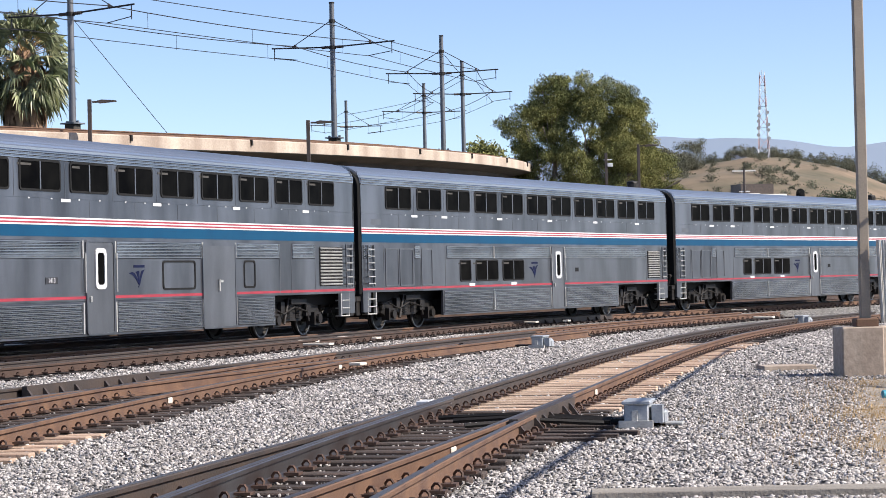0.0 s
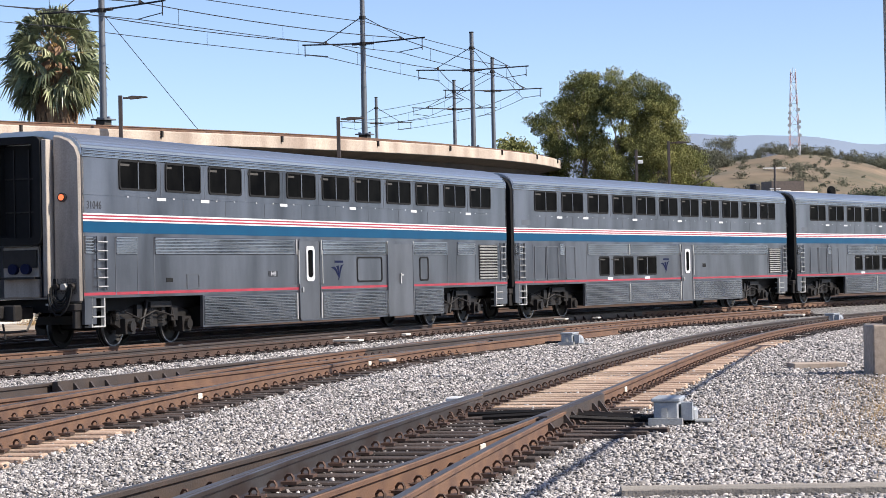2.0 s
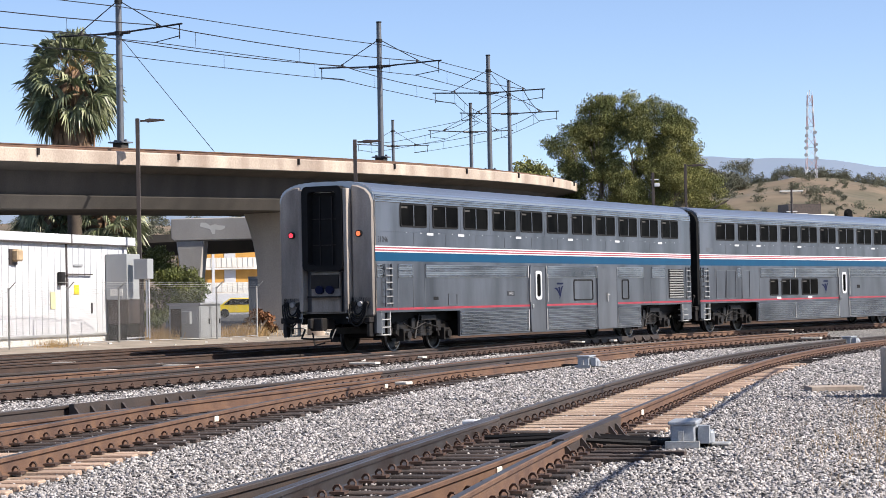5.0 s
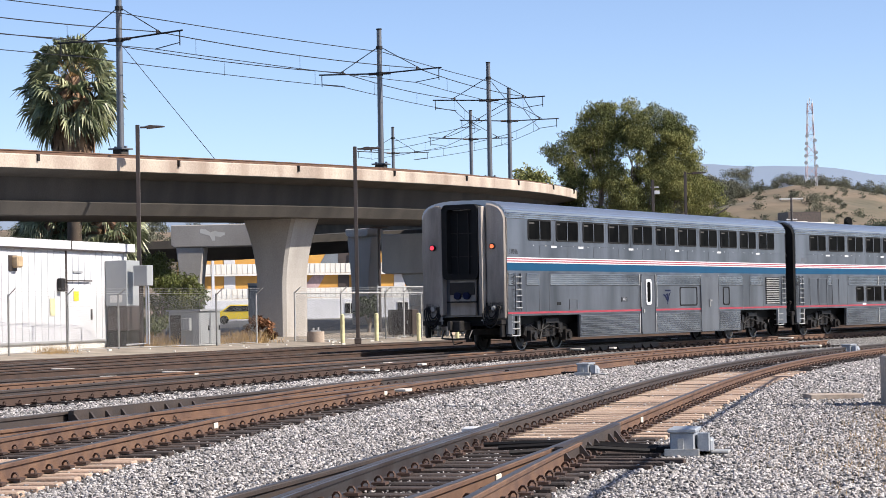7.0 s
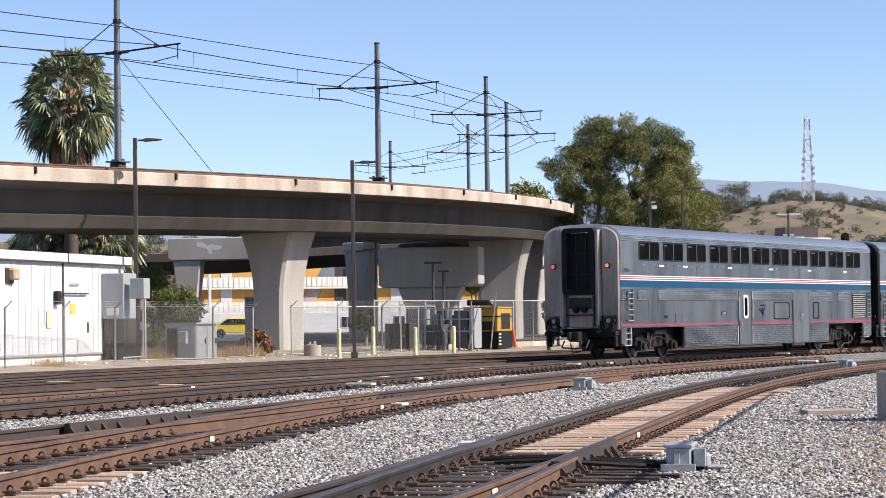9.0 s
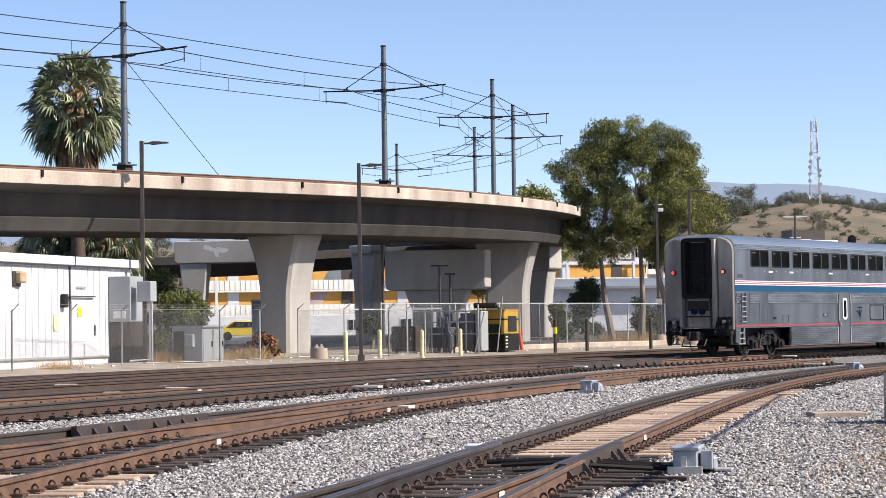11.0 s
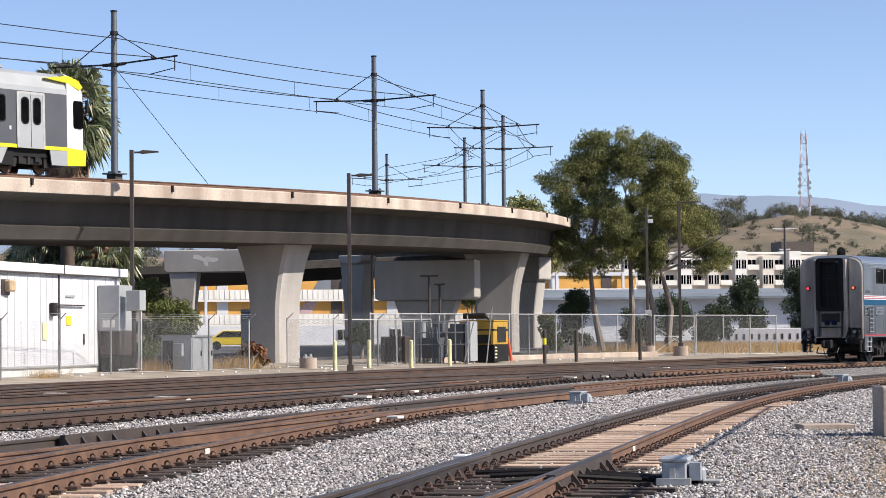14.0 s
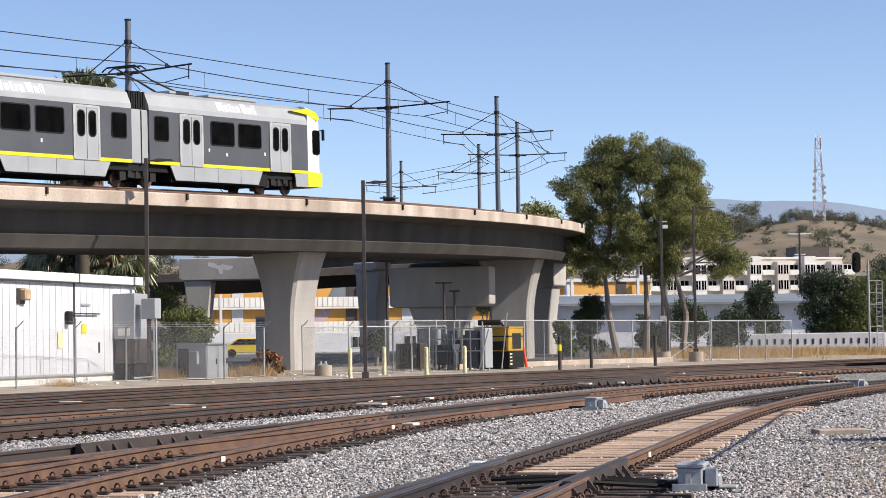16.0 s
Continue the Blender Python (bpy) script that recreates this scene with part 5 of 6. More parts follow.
part("box", Geo().box((0, 0, 2.75), (.6, .5, .78)), "lrv_light", mb, "grey steel box", bevel=.02)
part("post", Geo().box((-.1, 0, 1.2), (.12, .12, 2.4)), "lamp_brown", mb)
part("conduit", Geo().line([(.12, 0, 2.4), (.12, 0, .15), (-.6, -.3, .1)], .04, 6).line([(.22, 0, 2.4), (.22, 0, .1)], .03, 6), "white", mb, "white conduits")

# ---- fences ----


def fence(name, nodes, h, label, post_step=2.9, outrigger=False, mat="net", top=True):
    f = thing(name, label, "chain-link fence", "", "")
    for (xa, ya), (xb, yb) in zip(nodes, nodes[1:]):
        L = math.hypot(xb - xa, yb - ya)
        n = max(1, round(L / post_step))
        ang = math.degrees(math.atan2(yb - ya, xb - xa))
        za, zb = gz(xa, ya), gz(xb, yb)
        mid = pose(xa, ya, za, 0, -math.degrees(math.atan2(zb - za, L)), ang)
        part("netting", Geo().add([(0, 0, .05), (L, 0, .05), (L, 0, h), (0, 0, h)], [(0, 1, 2, 3)]), mat, f, "galvanised chain-link netting", m=mid)
        if top:
            part("top_rail", Geo().tube((0, 0, h), (L, 0, h), .03, 7), "galv", f, m=mid)
        part("bottom_wire", Geo().tube((0, 0, .06), (L, 0, .06), .012, 5), "galv", f, m=mid)
        for i in range(n + 1):
            pg = Geo().tube((0, 0, -.1), (0, 0, h + .06), .036, 8)
            if outrigger:
                pg.tube((0, 0, h), (.27, -.12, h + .26), .02, 6)
            part("post", pg, "galv", f, "round steel fence post", smooth=True, m=pose(xa + (xb - xa) * i / n, ya + (yb - ya) * i / n, za + (zb - za) * i / n))
        if outrigger:
            bw = Geo()
            for k in range(3):
                bw.tube((.09 * k, -.04 * k, h + .07 + .085 * k), (L + .09 * k, -.04 * k, h + .07 + .085 * k), .006, 4)
            part("barbed_wire", bw, "galv", f, m=mid)
    return f


fence("yard_fence", [(-18.2, 65.0), (-14.90, 74.27), (-13.63, 78.32), (-12.37, 82.07), (-9.2, 86.51), (-7.95, 90.15)], 2.0,
      "chain-link fence with barbed wire before the signal house", 4.3, True, top=False)
fence("compound_fence", [(-6.6, 93.2), (-2.9, 97.5), (-.6, 104.4)], 2.05, "chain-link fence round the equipment compound", 2.6, True, "net_dark")
fence("boundary_fence", [(-3.3, 99.5), (4.51, 117.0), (7.61, 121.26), (11.74, 124.95)], 2.3, "tall chain-link boundary fence beside the tracks", 2.6, False, "net_dark")
gate = fence("yard_gate", [(11.9, 124.9), (14.4, 126.8)], 2.25, "closed chain-link gate with crossed braces", 2.6, False, "net")
part("brace", Geo().tube((11.9, 124.9, .5), (14.4, 126.8, 2.0), .022, 6).tube((11.9, 124.9, 2.0), (14.4, 126.8, .5), .022, 6).tube((11.9, 124.9, 1.4), (14.4, 126.8, 1.4), .025, 6), "galv", gate, "diagonal gate braces")
fence("boundary_fence", [(14.5, 126.9), (19.73, 131.02)], 2.3, "tall chain-link boundary fence ending at a thick post", 2.2, False, "net")
kerb = Geo()
for a, b in (((-.5, 104.5), (4.9, 114.8)), ((4.9, 114.8), (11.6, 122.9))):
    L = math.hypot(b[0] - a[0], b[1] - a[1])
    kerb.box(((a[0] + b[0]) / 2, (a[1] + b[1]) / 2, gz(*a) + .08), (L, .8, .32), math.degrees(math.atan2(b[1] - a[1], b[0] - a[0])))
solid("kerb", kerb, "concrete_pale", "low pale concrete kerb under the fence", "kerb", "", "structure", bevel=.03)

# ---- equipment beside the tracks ----


def bollard(x, y, h, mat="bollard", label="round pale yellow steel bollard"):
    b = thing("bollard", label, "bollard", "bollards by the tracks", "", pose(x, y, gz(x, y)))
    part("tube", Geo().tube((0, 0, -.1), (0, 0, h), .09, 12), mat, b, smooth=True)
    part("dome", Geo().blob((0, 0, h), (.088, .088, .06), 0), mat, b, smooth=True)
    return b


for x, y in ((-4.47, 90.64), (-3.2, 94.45), (-1.4, 94.74), (.26, 98.75)):
    bollard(x, y, 1.15)
for x, y in ((4.77, 104.64), (6.49, 108.31), (10.08, 113.55)):
    b = bollard(x, y, 1.55, "lamp_brown", "dark steel bollard pipe")
    if x < 5:
        part("reflector_band", Geo().tube((0, 0, .9), (0, 0, 1.2), .096, 12), "lime", b, "yellow reflector band")
solid("marker_cone", Geo().tube((3.36, 110.2, .3), (3.2, 110.2, 1.4), .09, 10, .07), "orange", "leaning orange plastic marker post", "marker post", smooth=True)

cab = thing("relay_cabinet", "pale grey steel relay cabinet with two doors", "cabinet", "", "", pose(-10.1, 86.9, gz(-10.1, 86.9), 0, 0, -18))
part("body", Geo().box((0, 0, .68), (1.3, 2.0, 1.36)), "lrv_light", cab, bevel=.02)
part("top", Geo().box((0, 0, 1.39), (1.45, 2.15, .07)), "lrv_light", cab)
for o in (-.5, .5):
    d = part("door", Geo().box((.66, o, .68), (.03, .9, 1.2)), "lrv_light", cab, bevel=.01)
    part("handle", Geo().box((.70, o + .3, .7), (.04, .05, .2)), "iron", d)
part("meter", Geo().box((.15, -1.1, .85), (.36, .22, .5)), "lrv_light", cab, bevel=.02)
part("side_panel", Geo().box((-.35, -1.01, .66), (.45, .03, 1.1)), "lamp_brown", cab)

tank = thing("concrete_barrel", "squat pale concrete well cover with pipes", "well cover", "", "", pose(-5.68, 92.33, gz(-5.68, 92.33)))
part("drum", Geo().tube((0, 0, -.1), (0, 0, .45), .36, 18), "concrete_pale", tank, smooth=True)
part("pipes", Geo().tube((-.1, 0, .45), (-.1, 0, .6), .05, 8).tube((.1, .1, .45), (.1, .1, .62), .05, 8).box((0, 0, .48), (.4, .2, .06)), "galv", tank)

gen = thing("generator", "yellow and black diesel generator set on a skid", "generator", "", "", pose(1.95, 107.0, gz(1.95, 107) + .02, 0, 0, -16))
part("base_tank", Geo().box((0, 0, .40), (1.75, 2.8, .80)), "rubber", gen, "black fuel base", bevel=.02)
part("housing", Geo().box((0, 0, 1.37), (1.7, 2.75, 1.12)), "gen_yellow", gen, "yellow sheet-metal housing", bevel=.03)
part("roof", Geo().box((0, 0, 1.96), (1.76, 2.82, .06)), "gen_yellow", gen)
part("grille", Geo().box((.25, -1.39, 1.08), (.9, .03, .42)), "iron", gen, "dark air intake")
part("side_grille", Geo().box((.855, .1, 1.3), (.03, 1.6, .75)), "iron", gen)
part("dark_band", Geo().box((0, 0, 1.52), (1.72, 2.77, .07)), "iron", gen)
part("muffler", Geo().tube((-.85, -.6, 2.2), (.25, -.6, 2.2), .14, 12).tube((.25, -.6, 2.2), (.42, -.6, 2.02), .06, 8), "iron", gen, "black exhaust muffler", smooth=True)
for k in range(4):
    part("hazard_stripe", Geo().box((.885, -1.1, .2 + k * .16), (.015, .4, .06)), "bollard", gen)


def cabinet(x, y, w, d, h, z0, mat, label, rz=-25, legs=True):
    c = thing("equipment_cabinet", label, "cabinet", "equipment cabinets in the compound", "", pose(x, y, gz(x, y), 0, 0, rz))
    part("body", Geo().box((0, 0, z0 + h / 2), (w, d, h)), mat, c, bevel=.02)
    part("door", Geo().box((0, -d / 2 - .01, z0 + h / 2), (w * .86, .03, h * .86)), mat, c, bevel=.01)
    part("handle", Geo().box((w * .3, -d / 2 - .04, z0 + h / 2), (.04, .04, .14)), "galv", c)
    if z0 > .05:
        part("legs", Geo().box((-w * .4, 0, z0 / 2), (.06, .06, z0)).box((w * .4, 0, z0 / 2), (.06, .06, z0)), "galv", c)
    return c


cabinet(-2.2, 101.0, 1.25, .6, 1.15, .12, "lamp_brown", "dark steel transformer cabinet behind the fence")
cabinet(-.55, 103.0, 1.1, .6, .95, .25, "pole_grey", "grey steel switch cabinet on legs")
cabinet(-1.05, 103.6, .34, .3, .9, 1.0, "lrv_light", "narrow pale control box on a post")
cabinet(-.2, 103.6, .5, .3, .9, .95, "pole_grey", "grey control box on a rack")
cabinet(.55, 104.3, .62, .34, .75, .9, "pole_grey", "grey metal enclosure on a steel rack")
cabinet(.75, 103.2, .72, .7, 1.75, .12, "pole_grey", "tall grey equipment cabinet")
cabinet(1.28, 102.9, .3, .8, 1.85, .12, "lrv_light", "tall pale grey equipment cabinet")
rack = thing("pipe_rack", "galvanised pipe rack with curved conduits", "pipe rack", "", "", pose(-.4, 102.2, gz(-.4, 102.2), 0, 0, -20))
pr = Geo()
for x in (-1.6, -.7, .2, 1.0, 1.6):
    pr.tube((x, 0, 0), (x, 0, 2.25), .035, 7)
for z in (.9, 1.45, 1.95):
    pr.tube((-1.6, 0, z), (1.6, 0, z), .03, 7)
part("frame", pr, "galv", rack)
for k in range(4):
    c = Geo().line([(-.1 + k * .14, -.12, .05), (-.1 + k * .14, -.12, .8), (-.25 + k * .14, -.12, 1.05), (-.3 + k * .14, -.12, 1.7)], .035, 7)
    part("conduit", c, "pole_grey", rack)
for a, b in (((1.4, 0, 0), (2.0, -.3, 1.9)), ((-1.9, 0, 0), (-1.3, 0, 1.9)), ((2.5, 0, 0), (2.9, -.3, 2.6))):
    part("brace", Geo().tube(a, b, .032, 6), "galv", rack)
lit = Geo()
rng = random.Random(8)
for _ in range(45):
    s, o = rng.uniform(14, 62), rng.uniform(12.2, 17)
    x, y, _t = MAIN.at(s, o)
    lit.box((x, y, gz(x, y) + .03), (rng.uniform(.04, .16), rng.uniform(.04, .12), rng.uniform(.02, .06)), rng.uniform(0, 90))
solid("litter", lit, "offwhite", "scraps of paper and rubble on the dirt", "litter", "", "stuff")

# ---- signal mast ----
mast = thing("signal_mast", "silver railway signal mast with ladder and black head", "railway signal", "", "", pose(27.77, 149.44, gz(27.77, 149.44), 0, 0, 0))
part("mast", Geo().tube((0, 0, 0), (0, 0, 6.4), .075, 10), "galv", mast, "silver painted tube", smooth=True)
part("foot", Geo().box((0, 0, .2), (.5, .5, .5)), "concrete_pale", mast)
ld = Geo()
for x in (.55, .95):
    ld.tube((x, .2, .1), (x, .2, 5.0), .03, 6)
for k in range(15):
    ld.tube((.55, .2, .4 + k * .31), (.95, .2, .4 + k * .31), .02, 5)
for z in (1.9, 3.4, 4.2, 5.0):
    ld.tube((0, 0, z), (.95, .2, z), .03, 6)
part("ladder", ld, "galv", mast, "thin steel ladder")
hd_ = part("signal_head", Geo().plate(rounded(-1.08, -.52, 5.55, 6.95, .27, 5), "y", -.12, .0), "rubber", mast, "black oval signal head")
for z in (5.86, 6.25, 6.64):
    part("hood", Geo().tube((-.8, -.1, z), (-.8, -.42, z), .14, 12), "rubber", hd_)
part("bracket", Geo().box((-.4, 0, 5.4), (.9, .08, .1)), "galv", mast)

# ---- near pole, block, fence and switch gear ----
bx, by = 7.17, 34.95
pole = thing("steel_pole", "tan square steel pole bolted on a concrete block", "pole", "", "", pose(bx, by, 0))
part("block", Geo().box((0, 0, .34), (.66, .8, .80)), "concrete_pale", pole, "weathered concrete footing block", bevel=.02)
part("block_cap", Geo().box((.10, -.1, .80), (.36, .36, .14)), "rail", pole, "rusty base plate", bevel=.02)
part("shaft", Geo().box((.10, -.1, 4.6), (.155, .155, 7.6)), "lamp_tan", pole, "tan painted square shaft", bevel=.012)
part("side_block", Geo().box((.62, .35, .3), (.6, .6, .86)), "concrete_pale", pole, bevel=.02)
fence("side_fence", [(7.56, 34.3), (8.9, 30.5), (9.6, 15.0)], 2.05, "chain-link fence running beside the gravel", 3.0, False, "net_dark")
roll = Geo()
for k in range(9):
    a = radians(k * 40)
    roll.tube((7.62 + .10 * math.cos(a), 34.75 + .10 * math.sin(a), .8), (7.60 + .13 * math.cos(a), 34.75 + .13 * math.sin(a), 2.1), .02, 6)
solid("rolled_netting", roll, "galv", "bundle of rolled chain-link netting against the pole", "netting roll")
# unseen cable, set out of view to cast the diagonal shadow over the ballast
solid("overhead_cable", Geo().tube((3.8, 5.0, 4.5), (12.24, 46.6, 4.5), .034, 8), "wire", "thick black cable out of view, added for its shadow", "cable")
# both posts are added out of view to carry that cable
ep = solid("cable_post", Geo().tube((12.24, 46.6, -.1), (12.24, 46.6, 4.8), .1, 10), "lamp_brown", "dark brown timber post, added out of view to hold the cable", "post", smooth=True)
solid("cable_post", Geo().tube((3.8, 5.0, -.1), (3.8, 5.0, 4.8), .1, 10), "lamp_brown", "dark brown timber post, added out of view to hold the cable", "post", smooth=True)
solid("timber_plank", Geo().box((2.5, 16.42, -.02), (2.3, .32, .09), -4), "plank", "grey weathered plank lying on the ballast", "plank", bevel=.008)
solid("concrete_slab", Geo().box((6.45, 37.5, 0), (.9, .6, .1), 4), "concrete_pale", "thin pale concrete cover slab", "slab", bevel=.01)
solid("plastic_bottle", Geo().tube((6.02, 27.9, .05), (6.25, 27.95, .06), .05, 12), "tarp", "crumpled blue plastic litter", "litter", smooth=True)


def switch_machine(x, y, rz, scale=1.0):
    m = pose(x, y, -.03, 0, 0, rz) @ Matrix.Scale(scale, 4)
    sw = thing("switch_machine", "grey cast switch machine beside the rails", "switch machine", "track switch machines", "", m)
    part("case", Geo().box((0, 0, .2), (.36, .75, .30)), "machine", sw, "pale blue-grey cast case", bevel=.02)
    part("lid", Geo().box((0, 0, .37), (.42, .82, .06)), "machine", sw, bevel=.015)
    part("motor", Geo().tube((.24, -.1, .2), (.24, .35, .2), .11, 12).box((.3, -.2, .2), (.16, .2, .26)), "machine", sw, smooth=True)
    for o in (-1, 1):
        part("foot", Geo().box((0, o * .42, .06), (.5, .12, .1)), "galv", sw)
        part("lock_rod", Geo().box((-.42, o * .11, .1), (.7, .06, .05)), "iron", sw)
    part("crank_case", Geo().box((.36, .05, .14), (.12, .3, .2)), "machine", sw, bevel=.03)
    part("cover_plate", Geo().box((.52, .1, .04), (.26, .4, .04)), "galv", sw, bevel=.01)
    part("hasp", Geo().box((-.02, -.40, .16), (.08, .06, .2)), "galv", sw)
    return sw


switch_machine(2.53, 24.2, -12, .74)
switch_machine(3.15, 52.1, -18, .75)
switch_machine(12.4, 69.0, -28, .75)
for k, (a, b) in enumerate((((2.2, 24.0), (.5, 24.5)), ((2.25, 24.3), (.35, 25.1)), ((2.1, 23.7), (.6, 23.6)))):
    solid("switch_rod", Geo().line([(*a, .05), ((a[0] + b[0]) / 2, (a[1] + b[1]) / 2 + .05, .1), (*b, .06)], .03, 6), "iron", "dark steel throw rod of the near turnout", "switch rod", "throw rods")
hb = Geo()
rng = random.Random(3)
for k in range(8):
    x, y = 1.5 + rng.uniform(-.2, .6), 22.2 + k * .45
    hb.box((x + .12 * k * .5, y, -.03), (1.0, .11, .09), -14 + rng.uniform(-4, 4))
solid("switch_timbers", hb, "tie", "long dark switch timbers beside the machine", "switch timbers", "", "stuff", bevel=.008)


def painted_bar(x, y, z, w, d, h, rz, label="white painted joint bar on the rail", mat="white"):
    return solid("joint_bar", Geo().box((0, 0, 0), (w, d, h)), mat, label, "joint bar", "white painted joint bars", bevel=.012, m=pose(x, y, z, 0, 0, rz))


def braces(name, pts, off, s0, s1, n, label):
    """Cast braces standing against a rail."""
    b = thing(name, label, "guard rail", "")
    sub = [p for p in pts if s0 <= p[1] <= s1]
    part("guard_bar", Geo().sweep([(-.04, .02), (.05, .02), (.05, .2), (-.04, .2)], frames_of(sub, off)), "black_rail", b)
    me = mesh_of("brace", Geo().plate([(0, 0), (.13, 0), (.02, .15), (0, .15)], "y", -.03, .03), "black_rail")
    for i in range(n):
        x, y, t = sub[int((len(sub) - 1) * (i + .5) / n)]
        part("brace", me, "", b, m=pose(x + (off + .05) * math.cos(t), y - (off + .05) * math.sin(t), gz(x, y), 0, 0, -math.degrees(t)))
    return b


braces("guard_rail", M2, -.62, 32.4, 37.0, 8, "black guard rail with cast braces beside the running rail")
braces("guard_rail", F1, .86, 22.5, 26.5, 6, "black rail braces along the near turnout rail")
braces("guard_rail", M1, .86, 50.0, 56.5, 9, "black rail braces along the middle turnout rail")
braces("guard_rail", MAIN_PTS, .86, 74.0, 84.0, 12, "black rail braces along the main line")

# white painted bars along the rails
for x, y, w in ((-2.16, 54.24, 0.83), (-2.53, 57.01, 0.58), (-0.9, 40.44, 0.27), (-6.82, 55.17, 0.96), (-7.41, 56.98, 0.44), (-11.6, 59.56, 0.61), (-10.3, 58.49, 0.67), (-8.12, 52.16, 0.37), (4.28, 75.39, 0.5), (5.57, 76.43, 0.23), (0.88, 55.14, 0.31), (-5.37, 57.47, 0.37), (9, 93.37, 1.2), (13.79, 91.18, 0.65), (12.08, 74.3, 0.76), (-1.75, 60.6, 0.22), (-0.8, 58.85, 0.15)):
    painted_bar(x, y, gz(x, y) + .13, max(w * .9, .16), .26, .055, -27, mat="cream")
painted_bar(.22, 27.3, .09, .16, .34, .11, -14, "white painted switch point housing")


def web_patch(pts, off, y, length=.2, label="white paint patch on the rail web"):
    """A painted patch lying on the near side of a rail's web."""
    x, yy, t = min(pts, key=lambda p: abs(p[1] - y))
    painted_bar(x + (off + .022) * math.cos(t), yy - (off + .022) * math.sin(t), gz(x, yy) + .085, .02, length, .08, -math.degrees(t), label, "cream")


for pts, off, y in ((M1, .7525, 30.2), (M1, .7525, 40.5), (F1, -.7525, 20.6), (F1, .7525, 20.0), (F1, .7525, 29.5), (M2, .7525, 41.0), (MAIN_PTS, .7525, 55.0), (MAIN_PTS, .7525, 71.0)):
    web_patch(pts, off, y)

# ---- trees ----


def limb_tree(name, x, y, trunks, clumps, leaves, size, mat, label, seed, droop=.5, group="", bark="bark", shell=.35):
    z = gz(x, y)
    t = thing(name, label, "tree", group, "", pose(x, y, z))
    g = Geo()
    for pts, r in trunks:
        n = len(pts)
        for i, (a, b) in enumerate(zip(pts, pts[1:])):
            g.tube(a, b, r * (1 - .75 * i / n), 8, r * (1 - .75 * (i + 1) / n))
    part("trunk", g, bark, t, "pale peeling trunk and limbs", smooth=True)
    v, f = leaf_cloud([c[:3] for c in clumps], [c[3:6] for c in clumps], leaves, size, seed, droop, shell)
    part("crown", raw_mesh("crown", v, f, mat), mat, t, "uneven open crown of small leaves")
    return t


def eucalyptus():
    rng = random.Random(21)
    trunks, clumps = [], []
    # main masses: across, along, up, half sizes
    masses = [(-1.7, 0, 13.0, 1.2, 1.2, 1.0), (.6, 0, 12.6, 2.1, 2.0, 1.2), (-3.4, 0, 10.8, 1.9, 1.6, 1.3), (-3.8, 0, 9.0, 1.2, 1.2, 1.0), (2.8, 0, 10.7, 1.6, 1.7, 1.7),
              (-.4, 0, 10.4, 2.6, 2.0, 2.0), (1.0, -.8, 11.0, 2.0, 1.8, 1.6), (.4, -.6, 7.6, 2.4, 1.8, 1.7), (4.5, 0, 7.7, 1.6, 1.5, 1.9), (-2.3, 0, 5.6, 1.4, 1.3, 1.4), (2.4, -.4, 8.6, 1.6, 1.6, 1.5),
              (-1.9, -.4, 8.0, 1.8, 1.5, 1.5), (5.4, 0, 6.0, 1.1, 1.0, 1.1), (-.6, .6, 12.0, 1.6, 1.2, 1.0), (1.6, 0, 5.9, 1.1, 1.1, 1.2),
              (-3.7, 0, 6.9, 1.1, 1.0, 1.1), (1.3, -.5, 7.0, 1.5, 1.3, 1.3), (-.5, -.6, 6.3, 1.2, 1.1, 1.2), (3.2, -.3, 9.0, 1.4, 1.2, 1.4), (-1.4, -.4, 9.4, 1.6, 1.4, 1.4), (1.0, -.4, 12.4, 2.3, 2.0, 1.5), (2.3, -.5, 9.6, 2.0, 1.6, 1.6), (0, -.9, 9.2, 2.2, 1.4, 1.5), (-2.2, 0, 11.4, 1.3, 1.2, 1.1), (3.0, 0, 11.5, .9, .9, .9)]
    for cx, cy, cz, sx, sy, sz in masses:
        for _ in range(22):
            a, b = rng.uniform(0, 6.28), rng.uniform(-1, 1)
            k = rng.uniform(.45, 1.05)
            q = math.sqrt(1 - b * b)
            s = rng.uniform(.36, .74)
            clumps.append((cx + sx * k * q * math.cos(a), cy + sy * k * q * math.sin(a), cz + sz * k * b, s * 1.08, s * 1.05, s * .8))
    for x0, tips in ((-1.6, ((-3.4, 10.2), (-1.5, 11), (-1.8, 12.6))), (.4, ((-.4, 9.5), (.8, 12), (1.8, 8))), (1.9, ((2.8, 10.4), (3.6, 8.3), (2.0, 6.5))), (2.9, ((4.9, 6.7), (4.0, 5.6)))):
        base = (x0 * .9, rng.uniform(-.6, .6), -.1)
        m1 = (x0 + rng.uniform(-.4, .4), base[1], 2.6)
        m2 = (x0 + rng.uniform(-.6, .5), base[1] * .6, 5.0)
        trunks.append(([base, m1, m2], .24))
        for tx, tz in tips:
            trunks.append(([m2, ((m2[0] + tx) / 2 + rng.uniform(-.3, .3), 0, (m2[2] + tz) / 2), (tx, 0, tz)], .11))
            for _ in range(3):
                trunks.append(([((m2[0] + tx) / 2, 0, (m2[2] + tz) / 2), (tx + rng.uniform(-1.2, 1.2), rng.uniform(-1.5, .2), tz + rng.uniform(-1.4, .6))], .05))
    return limb_tree("eucalyptus_tree", 11.4, 139.0, trunks, clumps, 330000, .105, "leaf", "tall spreading eucalyptus with pale limbs and drooping grey-green leaves", 5, .7, "", "bark", .25)


eucalyptus()


